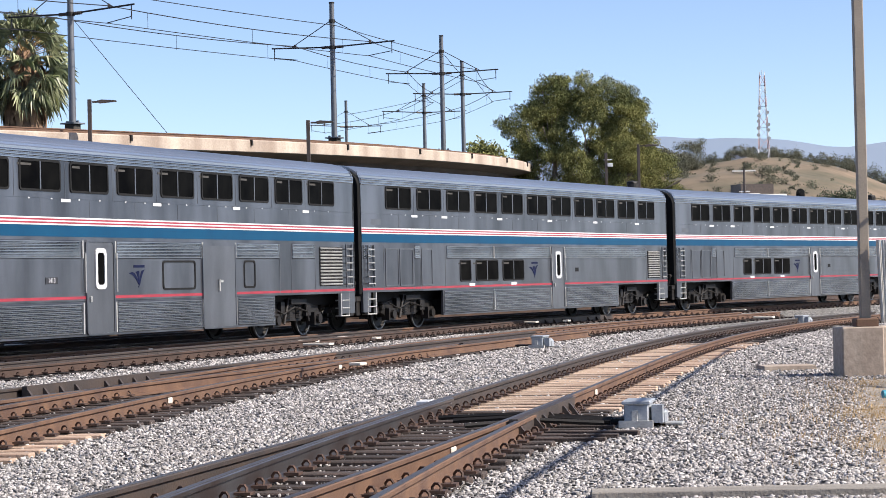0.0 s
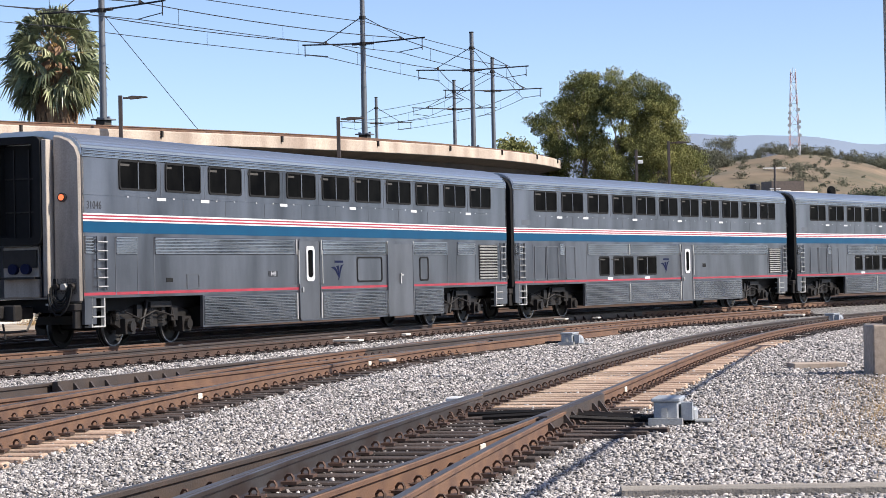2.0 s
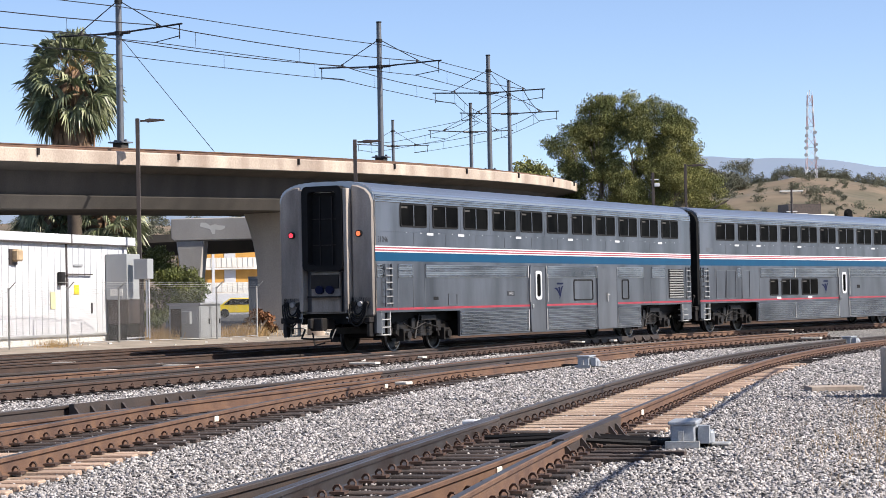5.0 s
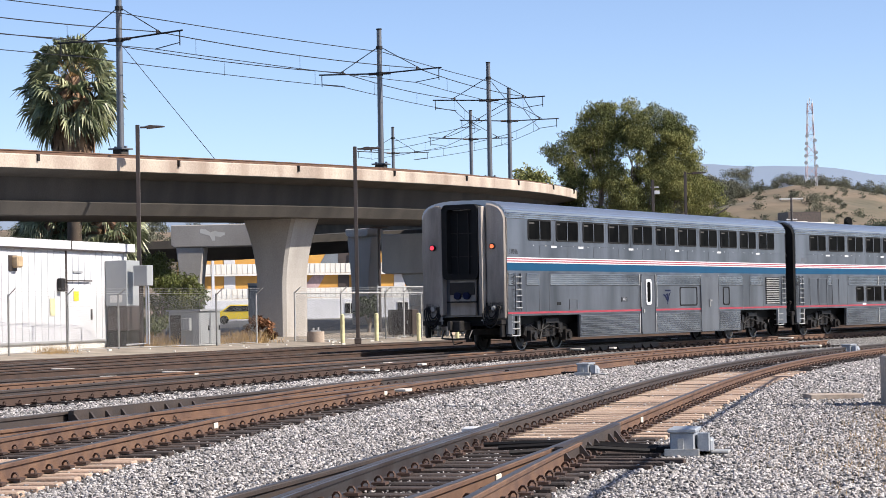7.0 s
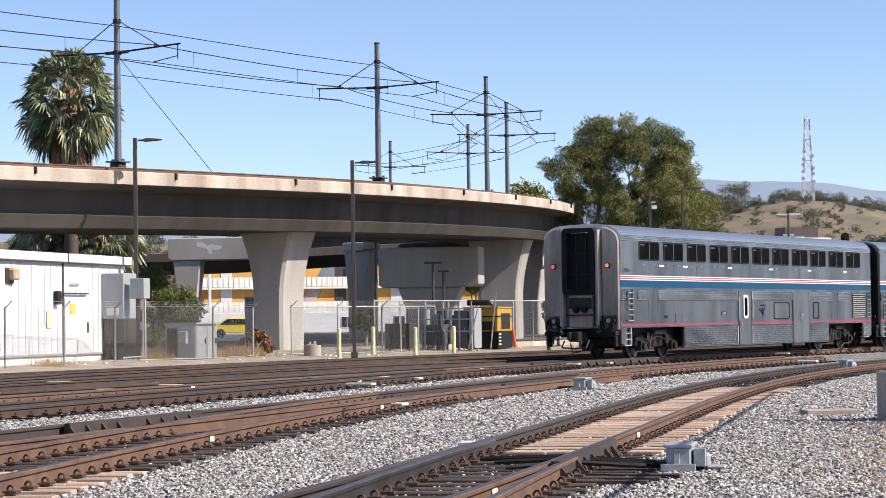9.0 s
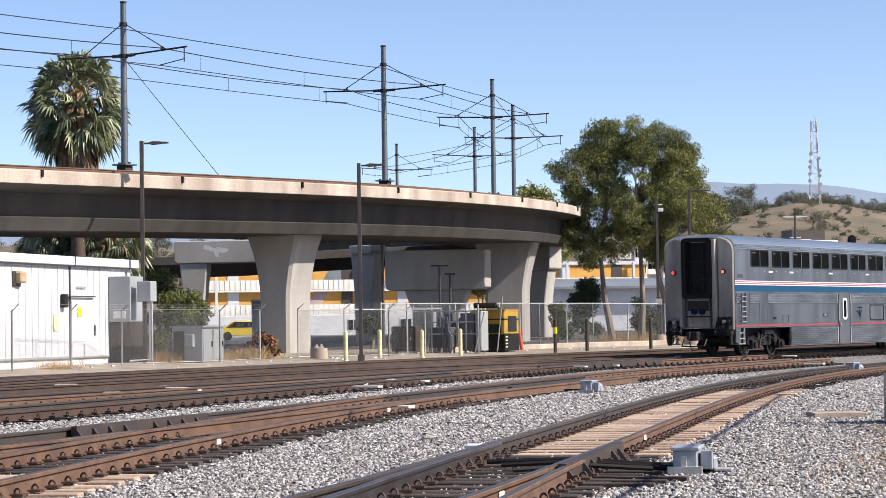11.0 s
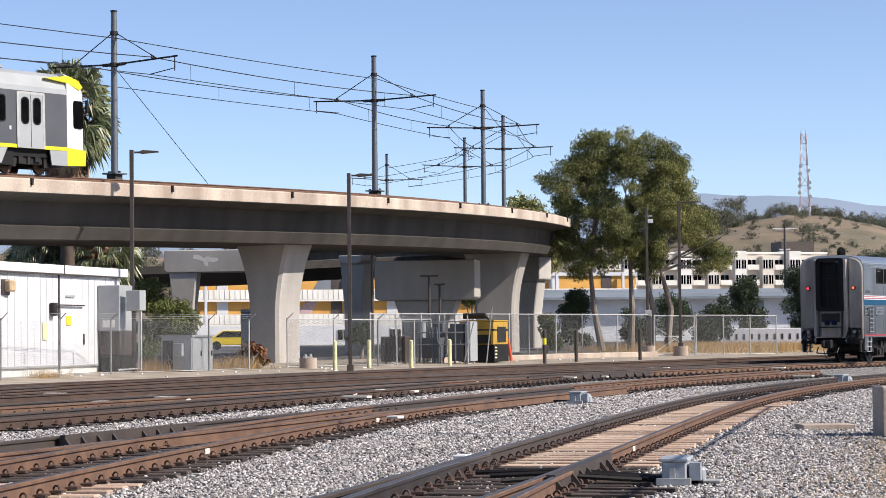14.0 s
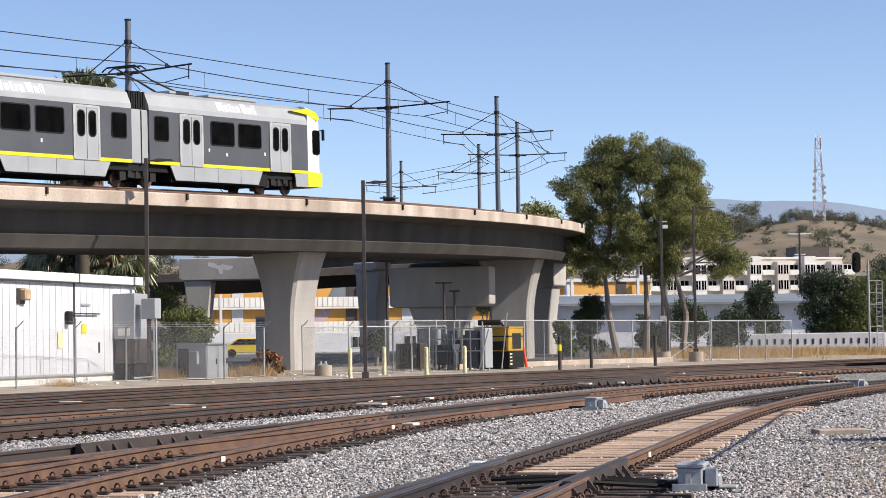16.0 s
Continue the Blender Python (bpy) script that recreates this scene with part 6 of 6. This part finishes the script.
def bush(name, x, y, w, h, leaves, size, mat, label, seed, lumps=14, lift=0.0):
    rng = random.Random(seed)
    cl = []
    for _ in range(lumps):
        a, u = rng.uniform(0, 6.28), rng.random()
        zz = lift + (h - lift) * (.15 + .72 * u)
        k = (1 - .5 * u ** 2) * w / 2 * rng.uniform(.2, .75)
        s = w * rng.uniform(.13, .24)
        cl.append((k * math.cos(a), k * math.sin(a) * .7, zz, s, s, s * .8))
    tr = [([(0, 0, -.1), (.1, 0, h * .35), (0, .1, h * .7)], .08 + w * .015), ([(.0, 0, h * .2), (w * .2, 0, h * .6)], .06), ([(.0, 0, h * .2), (-w * .2, 0, h * .6)], .06)]
    return limb_tree(name, x, y, tr, cl, leaves, size, mat, label, seed, .3, "", "bark", .3)


bush("tree", 22.6, 165.0, 3.8, 5.4, 19200, .15, "leaf_dark", "dense dark green rounded tree", 31, 22)
bush("tree", 26.3, 158.5, 5.4, 6.0, 31200, .15, "leaf_dark", "large dark evergreen tree", 32, 26)
bush("tree", 29.2, 157.5, 5.6, 6.2, 31200, .15, "leaf_yellow", "dark green tree with sunlit yellow leaves", 33, 26)
bush("tree", 32.2, 160.0, 6.4, 7.6, 31200, .15, "leaf_dark", "large dark evergreen tree", 34, 26)
bush("shrub", 15.5, 148.0, 4.4, 3.6, 14400, .14, "leaf_dark", "broad dark green shrub", 36, 18)
bush("shrub", 18.4, 150.0, 3.6, 3.8, 14400, .14, "leaf_dark", "broad dark green shrub", 37, 18)
bush("shrub", 12.6, 146.0, 3.2, 2.8, 9600, .14, "leaf_dark", "dark green shrub behind the fence", 38, 14)
bush("shrub", 8.3, 139.5, 3.4, 4.2, 14400, .14, "leaf_dark", "leafy dark shrub by the column", 39, 16)
bush("shrub", 5.9, 128.0, 2.2, 2.6, 8400, .14, "leaf_yellow", "pale green shrub by the column", 40, 12)
bush("shrub", -10.9, 92.5, 2.4, 3.0, 10800, .12, "leaf_yellow", "dusty green shrub behind the cabinet", 41, 14)
bush("shrub", -12.6, 96.0, 3.4, 3.9, 14400, .13, "leaf_yellow", "dusty green shrub behind the signal house", 42, 16)
bush("shrub", -4.2, 112.0, 1.6, 2.0, 6000, .12, "leaf_dark", "dark shrub by the column", 43, 10)
bush("dry_bush", -8.3, 95.0, 1.7, 1.0, 2500, .2, "rustbush", "low rusty brown dead bush", 44, 10)
bush("small_tree", 2.4, 190.0, 3.0, 7.4, 4000, .25, "leaf", "slim green tree beyond the viaduct", 46, 12, 3.0)
bush("far_tree", 9.5, 230.0, 8.0, 15.5, 7000, .4, "leaf", "tall thin eucalyptus beyond the viaduct", 47, 18, 7.0)


def palm(x, y, h, r, seed, label):
    z = gz(x, y)
    rng = random.Random(seed)
    p = thing("palm_tree", label, "palm tree", "fan palms", "", pose(x, y, z))
    tr = Geo()
    for i in range(8):
        tr.tube((0, 0, h * i / 8), (0, 0, h * (i + 1) / 8), .42 - .012 * i, 12, .43 - .012 * (i + 1))
    part("trunk", tr, "palm_trunk", p, "fibrous brown trunk", smooth=True)
    # hanging skirt of dead fronds
    sk = Geo()
    for i in range(420):
        a = rng.uniform(0, 6.283)
        top = h - rng.uniform(-.3, 4.2)
        L = rng.uniform(1.4, 2.8)
        r0, r1 = rng.uniform(.4, .7), rng.uniform(.75, 1.18)
        c, s = math.cos(a), math.sin(a)
        w = rng.uniform(.08, .16)
        q = (-s * w, c * w)
        sk.add([(c * r0 - q[0], s * r0 - q[1], top), (c * r0 + q[0], s * r0 + q[1], top), (c * r1 + q[0] * 1.6, s * r1 + q[1] * 1.6, top - L * .6), (c * (r1 + .05), s * (r1 + .05), top - L), (c * r1 - q[0] * 1.6, s * r1 - q[1] * 1.6, top - L * .6)], [(0, 1, 2, 3, 4)])
    part("dead_fronds", sk, "palm_bark", p, "hanging skirt of dry brown fronds")
    lf, st = Geo(), Geo()
    for i in range(104):
        a = i * 2.39996
        e = radians(80 - 134 * (i / 103) ** .9 + rng.uniform(-8, 8))
        L = r * rng.uniform(.50, .66)
        d = Vector((math.cos(a) * math.cos(e), math.sin(a) * math.cos(e), math.sin(e)))
        o = Vector((0, 0, h + .1 - .8 * (i / 103)))
        hub = o + d * L + Vector((0, 0, -.12 * L))
        st.tube(o + d * .2, hub, .03, 5, .018)
        side = d.cross(Vector((0, 0, 1)))
        side = side.normalized() if side.length > .05 else Vector((1, 0, 0))
        side = Matrix.Rotation(rng.uniform(-1.15, 1.15), 3, d) @ side
        up = side.cross(d).normalized()
        blades = 21
        for k in range(blades):
            b = radians(-105 + 210 * k / (blades - 1))
            dirn = (d * math.cos(b) + side * math.sin(b)).normalized()
            bl = r * rng.uniform(.36, .46) * (1 - .22 * abs(b) / 1.9)
            w = (side * math.cos(b) - d * math.sin(b)) * (bl * .052)
            fold = up * (.03 if k % 2 else -.03)
            mid = hub + dirn * bl * .6 + Vector((0, 0, -.05 * bl)) + fold
            tip = hub + dirn * bl * .95 + Vector((0, 0, -.42 * bl * rng.uniform(.5, 1.5)))
            lf.add([hub - w * .3, hub + w * .3, mid + w, tip, mid - w], [(0, 1, 2, 3, 4)])
    part("frond_stalk", st, "straw", p, "pale frond stalks")
    part("fronds", lf, "palm_leaf", p, "fan-shaped green fronds")
    return p


palm(-19.9, 117.0, 13.4, 3.1, 3, "tall fan palm with a shaggy skirt of dead fronds")
palm(-21.4, 120.0, 6.4, 2.5, 7, "short fan palm under the viaduct")
palm(-18.6, 119.0, 6.2, 2.6, 9, "short bushy fan palm under the viaduct")


def grass(name, spots, blades, h, mat, label, seed):
    rng = np.random.default_rng(seed)
    v = []
    for x, y, rx, ry in spots:
        px = x + rng.normal(size=blades) * rx
        py = y + rng.normal(size=blades) * ry
        hh = h * (.4 + .8 * rng.random(blades))
        dx, dy = rng.normal(size=blades) * .35 * hh, rng.normal(size=blades) * .35 * hh
        z = np.array([gz(a, b) for a, b in zip(px, py)]) - .04
        w = h * (.014 + .012 * rng.random(blades))
        v.append(np.stack([np.stack([px - w, py, z], 1), np.stack([px + w, py, z], 1), np.stack([px + dx, py + dy, z + hh], 1)], 1).reshape(-1, 3))
    v = np.concatenate(v)
    ob = new(name, raw_mesh(name, v, np.arange(len(v)).reshape(-1, 3), mat))
    tagged(ob, label, "grass", "", "stuff")


grass("dry_grass", [(24.5, 149.5, 2.6, 1.0), (28, 150.0, 2.2, 1.0), (20, 147, 2.4, 1.4), (15, 138, 3, 3), (17.5, 142, 2.4, 2), (31.5, 149, 2, 2)], 3600, .6, "straw", "dry straw-coloured grass", 2)
grass("dry_grass", [(-10.4, 89.5, .5, .8), (-8.6, 91.5, .6, 1), (-11.3, 86.2, .4, .4)], 700, .55, "straw", "sparse dry grass by the fence", 6)
grass("dead_weeds", [(-13.9, 77.2, .35, .7)], 350, .35, "straw", "low grey dead weeds at the fence", 45)
grass("dry_weeds", [(5.3, 24, .4, 1.2), (6.0, 28, .4, 1.5), (4.6, 20.5, .3, .8), (5.6, 25.4, .3, .6), (6.7, 31.5, .4, 1), (4.3, 22, .7, 3)], 900, .10, "straw", "dry straw weeds at the gravel edge", 3)

# ---- buildings ----


def lodging():
    b = thing("motel_building", "two-storey ochre motel with white balcony railings", "building", "", "", pose(-30.4, 260.0, .32, 0, 0, 17) @ Matrix.Scale(1.413, 4))
    W = 40.0
    part("wall", Geo().box((W / 2, 3.4, 3.1), (W, 8.2, 6.2)), "ochre", b, "ochre painted rear wall")
    part("roof", Geo().box((W / 2, 3.6, 6.15), (W + .4, 9.0, .3)), "white", b, "flat white roof slab")
    for z in (1.98, 4.05):
        part("balcony_slab", Geo().box((W / 2, -.95, z - .08), (W, .56, .16)), "offwhite", b)
        part("railing", Geo().box((W / 2, -1.2, z + .42), (W, .06, .80)), "offwhite", b, "pale balcony railing panels")
        bar = mesh_of("baluster", Geo().box((0, 0, 0), (.05, .03, .78)), "cream")
        for k in range(90):
            part("baluster", bar, "cream", b, m=pose(k * W / 90, -1.245, z + .42))
    for k in range(7):
        part("post", Geo().box((1.5 + k * 6.2, -1.15, 3.1), (.22, .22, 6.2)), "white", b, "white balcony post")
    part("ground_wall", Geo().box((W / 2, -1.0, .92), (W - .2, .6, 1.85)), "white", b, "white ground floor wall")
    for k in range(8):
        w = part("window", Geo().box((4 + k * 4.6, -1.32, 1.05), (1.0, .06, 1.0)), "offwhite", b, "white framed window")
        for dx in (-.25, .25):
            part("pane", Geo().box((4 + k * 4.6 + dx, -1.36, 1.05), (.42, .04, .85)), "glass", w)
        for z in (2.1, 4.2):
            part("door", Geo().box((3 + k * 4.9, -.72, z + .95), (.95, .06, 1.9)), "lamp_brown" if k % 3 else "white", b, "room door off the balcony")
    part("mural", Geo().plate([(8.6, 2.2), (10.2, 2.2), (11.2, 3.9), (10.2, 3.9)], "y", -.74, -.71), "tower_red", b, "red painted mural shape")
    part("mural_blue", Geo().plate([(10.8, 4.9), (12.4, 4.5), (14.8, 4.6), (13.2, 5.6), (11.4, 5.9)], "y", -.74, -.71), "roof_blue", b, "grey-blue painted mural shape")
    return b


lodging()


def apartments():
    b = thing("apartment_building", "white and cream three-storey apartment block with bay windows", "building", "", "", pose(29.0, 436.0, 5.9, 0, 0, 17))
    W, H = 52.0, 11.6
    part("wall", Geo().box((W / 2, 5, H / 2), (W, 9, H)), "cream", b, "pale cream stucco wall")
    part("parapet", Geo().box((W / 2, .45, H + .1), (W + .2, .3, .4)), "offwhite", b)
    for k in range(9):
        x = 2.2 + k * 6.0
        top = H + .45 if k % 2 else H - .6
        part("bay", Geo().plate([(x - 1.55, .6), (x - 1.25, -.9), (x + 1.25, -.9), (x + 1.55, .6)], "z", 1.6, top), "offwhite" if k % 2 else "cream", b, "projecting bay")
        for z in (3.2, 6.3, 9.4):
            for dx in (-.62, .62):
                w = part("window", Geo().box((x + dx, -.92, z), (1.08, .06, 1.95)), "white", b, "white framed bay window")
                part("pane", Geo().box((x + dx, -.96, z), (.92, .04, 1.78)), "glass", w)
                part("mullion", Geo().box((x + dx, -.99, z), (.10, .04, 1.78)), "white", w)
            w = part("window", Geo().box((x + 3.0, .47, z), (1.9, .08, 2.0)), "white", b, "balcony door")
            part("pane", Geo().box((x + 3.0, .42, z), (1.7, .06, 1.85)), "glass", w)
            part("mullion", Geo().box((x + 3.0, .38, z), (.1, .05, 1.85)), "white", w)
            bl = part("balcony", Geo().box((x + 3.0, -.02, z - 1.05), (2.5, 1.0, .14)), "offwhite", b, "white balcony")
            part("rail_panel", Geo().box((x + 3.0, -.49, z - .55), (2.5, .08, .95)), "offwhite", bl)
    part("stair_tower", Geo().box((W - 4.0, 8, H + .9), (7.4, 5, 3.4)), "lamp_brown", b, "dark grey roof tower")
    for k in range(5):
        part("roof_unit", Geo().box((5 + k * 9.7, 4, H + .3), (1.6, 1.2, .8)), "lrv_light", b, "rooftop unit")
    return b


apartments()
shed = thing("warehouse", "long low white warehouse with grey-blue metal roof", "building", "", "", pose(12.0, 229.0, .8, 0, 0, 8))
part("wall", Geo().box((14, 6, 2.2), (34, 10, 4.4)), "white", shed, "white block wall")
part("roof", Geo().plate([(-.4, 4.35), (10.6, 5.4), (10.6, 5.6), (-.4, 4.6)], "x", -3.5, 31.5), "roof_blue", shed, "grey-blue sheet metal roof")
for k in range(3):
    part("skylight", Geo().box((3 + k * 9, .7, 3.7), (2.2, .1, .9)), "roof_blue", shed)
wl_ = thing("retaining_wall", "low white concrete wall with narrow upright slots", "wall", "", "", pose(18.6, 152.2, .62, 0, 0, 2))
part("wall", Geo().box((5.4, 0, .62), (10.9, .3, 1.25)), "white", wl_, "white painted concrete", bevel=.04)
slot = mesh_of("slot", Geo().box((0, -.15, .68), (.13, .05, .38)), "lamp_brown")
for k in range(19):
    part("slot", slot, "", wl_, m=pose(.5 + k * .53, 0, 0))

# cars parked under the viaduct, seen as low shapes through the fence


def parked(x, y, rz, mat, label):
    c = thing("parked_car", label, "car", "cars parked beyond the fence", "", pose(x, y, gz(x, y), 0, 0, rz))
    part("body", Geo().plate([(-2.1, .35), (2.1, .35), (2.15, .8), (1.5, .92), (.95, 1.42), (-.9, 1.45), (-1.6, .98), (-2.15, .85)], "y", -.85, .85), mat, c, bevel=.06)
    part("side_glass", Geo().plate([(-1.45, .95), (1.3, .95), (.85, 1.36), (-.85, 1.38)], "y", -.87, .87), "glass", c)
    for x in (-1.35, 1.35):
        for y in (-.78, .78):
            part("wheel", Geo().tube((x, y - .1, .33), (x, y + .1, .33), .33, 14), "rubber", c, smooth=True)
    return c


parked(-15.6, 165.0, 5, "yellow", "small yellow car parked under the viaduct")
bin_ = thing("blue_container", "blue-grey steel container behind the fence", "container", "", "", pose(-9.55, 112.0, gz(-9.55, 112), 0, 0, -10))
part("box", Geo().box((0, 0, 1.3), (1.2, 1.2, 2.1)), "roof_blue", bin_, bevel=.03)
part("lid", Geo().box((.05, 0, 2.4), (1.3, 1.3, .12)), "lrv_light", bin_)


def thin_post(x, y, h, label, head=None):
    p = thing("lamp_standard", label, "lamp post", "thin lamp posts under the viaduct", "", pose(x, y, gz(x, y)))
    part("post", Geo().tube((0, 0, 0), (0, 0, h), .07, 8), "lamp_brown", p, smooth=True)
    if head:
        part("lamp_head", Geo().box((0, 0, h), (.95 if head > 1 else .6, .24, .09)), "lamp_brown", p, "flat dark lamp head", bevel=.02)
    return p


thin_post(-8.8, 108.0, 5.4, "thin dark lamp post under the viaduct", 2)
thin_post(-3.6, 112.0, 5.3, "thin dark lamp post with twin heads", 2)
thin_post(-.75, 118.0, 4.3, "thin dark lamp post with twin heads", 2)
thin_post(-.2, 122.0, 3.9, "thin dark lamp post under the viaduct", 1)
up = thing("utility_pole", "dark wooden utility pole with a crossarm", "utility pole", "", "", pose(38.0, 245.0, .55))
part("pole", Geo().tube((0, 0, 0), (0, 0, 12.7), .17, 8, .12), "lamp_brown", up, smooth=True)
part("crossarm", Geo().box((0, 0, 12.5), (2.6, .12, .14)), "offwhite", up)
part("crossarm", Geo().box((0, 0, 10.2), (1.2, .1, .12)), "offwhite", up)

# ---- far land ----


def ridge(x):
    """Height of the hill's crest at x metres across."""
    a = 25.6 + 7.0 * math.exp(-((x - 100) / 38) ** 2) - 9 * max(0, min(1, (x - 128) / 60)) + 2.5 * noise.noise((x * .012, 0, 4))
    return a + 1.5 * noise.noise((x * .04, 2, 4))


def hill_height(x, y):
    u = min(1, max(0, (y - 330) / 330))
    u = u * u * (3 - 2 * u)
    return .5 + ridge(x * 660 / max(y, 330)) * u * (1 + .10 * noise.noise((x * .02, y * .02, 7))) + (1.5 * noise.noise((x * .05, y * .05, 9)) * u)


g = Geo()
nx, ny = 110, 46
for j in range(ny + 1):
    y = 325 + 420 * j / ny
    for i in range(nx + 1):
        x = (-.36 + .8 * i / nx) * y
        g.v.append((x, y, hill_height(x, y) if y < 690 else hill_height(x, 690) - (y - 690) * .4))
for j in range(ny):
    for i in range(nx):
        a = j * (nx + 1) + i
        g.f.append((a, a + 1, a + nx + 2, a + nx + 1))
solid("hillside", g, "hill", "dry brown grassy hillside dotted with shrubs", "hill", "", "structure", smooth=True)

rng = random.Random(12)
cs, rs = [], []
for _ in range(1000):
    y = rng.uniform(345, 680) ** 1.0
    x = rng.uniform(-.22, .24) * y
    k = noise.noise((x * .018, y * .018, 5))
    if k < -.15:
        continue
    s = rng.uniform(.5, 1.7) * (1.5 if k > .25 else 1)
    cs.append((x, y, hill_height(x, y) + s * .45))
    rs.append((s * 1.3, s * 1.3, s * .8))
for _ in range(190):
    x = rng.uniform(60, 175)
    s = rng.uniform(1.2, 3.6)
    cs.append((x, 655, hill_height(x, 655) + s * .6))
    rs.append((s * .9, s * .9, s))
# groups of large trees along the crest and on the slope
for x0, x1, y0, y1, n, lo, hi in ((62, 86, 590, 650, 30, 3.0, 6.2), (44, 66, 590, 650, 10, 2.5, 4.5), (93, 103, 610, 640, 6, 1.6, 2.6), (108, 132, 610, 655, 14, 1.6, 3.0), (70, 130, 470, 590, 16, 1.3, 2.4), (-140, 40, 480, 650, 60, 2.5, 5.0)):
    for _ in range(n):
        y = rng.uniform(y0, y1)
        x = rng.uniform(x0, x1) * y / 640
        h = rng.uniform(lo, hi)
        for _k in range(6):
            q = h * rng.uniform(.28, .5)
            cs.append((x + rng.uniform(-.5, .5) * h, y + rng.uniform(-.4, .4) * h, hill_height(x, y) + h * rng.uniform(.25, 1.25)))
            rs.append((q, q, q * .75))
v, f = leaf_cloud(cs, rs, 330000, .42, 8, .1, .1)
ob = new("hill_shrubs", raw_mesh("hill_shrubs", v, f, "shrub"))
tagged(ob, "grey-green scrub and trees on the hillside", "scrub", "", "stuff")
hh = thing("hill_house", "small white house among trees on the hill", "house", "", "", pose(99.0, 646.0, hill_height(99, 646) + .3))
part("wall", Geo().box((0, 0, .8), (4.5, 4, 2.2)), "white", hh)
part("roof", Geo().plate([(-2.4, 1.9), (2.4, 1.9), (0, 2.8)], "x", -2.5, 2.5), "lamp_brown", hh)

g = Geo()
n = 90
for i in range(n + 1):
    x = -1500 + 3000 * i / n
    h = 208 + 22 * noise.noise((x * .0022, 1, 2)) + 14 * noise.noise((x * .009, 3, 2)) + 22 * math.exp(-((x - 470) / 130) ** 2)
    g.v += [(x, 3500, -5), (x, 3620, h), (x, 3900, -5)]
for i in range(n):
    a = i * 3
    g.f += [(a, a + 3, a + 4, a + 1), (a + 1, a + 4, a + 5, a + 2)]
solid("mountains", g, "haze", "mountain range with pale blue haze painted into its colour", "mountain", "", "structure", smooth=True)

tw = thing("radio_tower", "red and white lattice radio tower on the hill", "radio tower", "", "", pose(105.2, 640.0, hill_height(105.2, 640) - .6))
TH = 24.4
for k in range(8):
    z0, z1 = TH * k / 8, TH * (k + 1) / 8
    w0, w1 = 1.5 * (1 - .55 * k / 8), 1.5 * (1 - .55 * (k + 1) / 8)
    s = Geo()
    for a, b in ((-1, -1), (1, -1), (1, 1), (-1, 1)):
        s.tube((a * w0, b * w0, z0), (a * w1, b * w1, z1), .11, 5)
    for (a, b), (c, d) in (((-1, -1), (1, -1)), ((1, -1), (-1, -1)), ((1, 1), (1, -1)), ((-1, -1), (-1, 1))):
        s.tube((a * w0, b * w0, z0), (c * w1, d * w1, z1), .09, 4)
        s.tube((a * w0, b * w0, z0), (c * w0, d * w0, z0), .06, 4)
    part("lattice_section", s, "tower_red" if k % 2 else "white", tw, "painted lattice section")
for z, a in ((8.4, 1.5), (6.0, 1.7), (14.8, -1.4), (9.0, -1.9), (11.0, -1.8), (12.6, -1.6), (7.0, -1.9), (13.5, 1.3), (10.0, 1.6)):
    part("dish", Geo().tube((a * .85, -1.1, z), (a * .85, -1.4, z), .52, 12), "lrv_light", tw, "round antenna dish", smooth=True)
for a, h in ((0, 1.5), (-.7, .9), (.7, 1.1)):
    part("antenna", Geo().tube((a, 0, TH - .3), (a, 0, TH + h), .1, 5), "white", tw)


# ---- what moves ----
def train_s(t):
    """Distance of the train's tail along the main line."""
    return float(np.interp(t, [0, 1, 2, 3, 4, 5, 7.5, 9, 11.5, 13, 14, 15, 16], [-16.37, -11.99, -7.30, -2.42, 2.42, 7.35, 19.14, 26.42, 38.79, 46.13, 50.95, 55.63, 60.3]))


def lrv_s(t):
    """Distance of the light rail train's nose along the viaduct."""
    return float(np.interp(t, [0, 13.5, 14, 14.5, 15, 15.5, 16], [-112.0, -4.85, -.77, 3.2, 7.05, 10.75, 14.36]))


def car_pose(k, t):
    a0 = train_s(t) + PITCH * k + 3.77
    xa, ya, _ = MAIN.at(a0)
    xb, yb, _ = MAIN.at(a0 + 18.14)
    th = math.atan2(xb - xa, yb - ya)
    return pose(xa - 3.77 * math.sin(th), ya - 3.77 * math.cos(th), RAIL_Z, 0, 0, -math.degrees(th))


def lrv_pose(t):
    s = lrv_s(t)
    xa, ya, _ = VIA.at(s - 3.4, 2.62)
    xb, yb, _ = VIA.at(s - 22.8, 2.62)
    th = math.atan2(xa - xb, ya - yb)
    x, y = xa + 3.4 * math.sin(th), ya + 3.4 * math.cos(th)
    return pose(x, y, via_z(s) + .36, math.degrees(math.atan(.019)), 0, -math.degrees(th))


def motions():
    steps = [i * 0.1 for i in range(161)]
    for k, car in enumerate(CARS):
        walk(car, [(t, car_pose(k, t)) for t in [i * 0.5 for i in range(33)]])
    for w, y in WHEEL_ROWS:
        walk(w, [(t, pose(0, y, .457) @ Matrix.Rotation(-(train_s(t) - train_s(0)) / .457, 4, "X")) for t in steps])
    walk(lrv, [(t, lrv_pose(t)) for t in [i * 0.5 for i in range(33)]])
    for w, y in LRV_WHEELS:
        walk(w, [(t, pose(0, y, .34) @ Matrix.Rotation(-(lrv_s(t) - lrv_s(0)) / .34, 4, "X")) for t in [i / 30 for i in range(481)]])


motions()
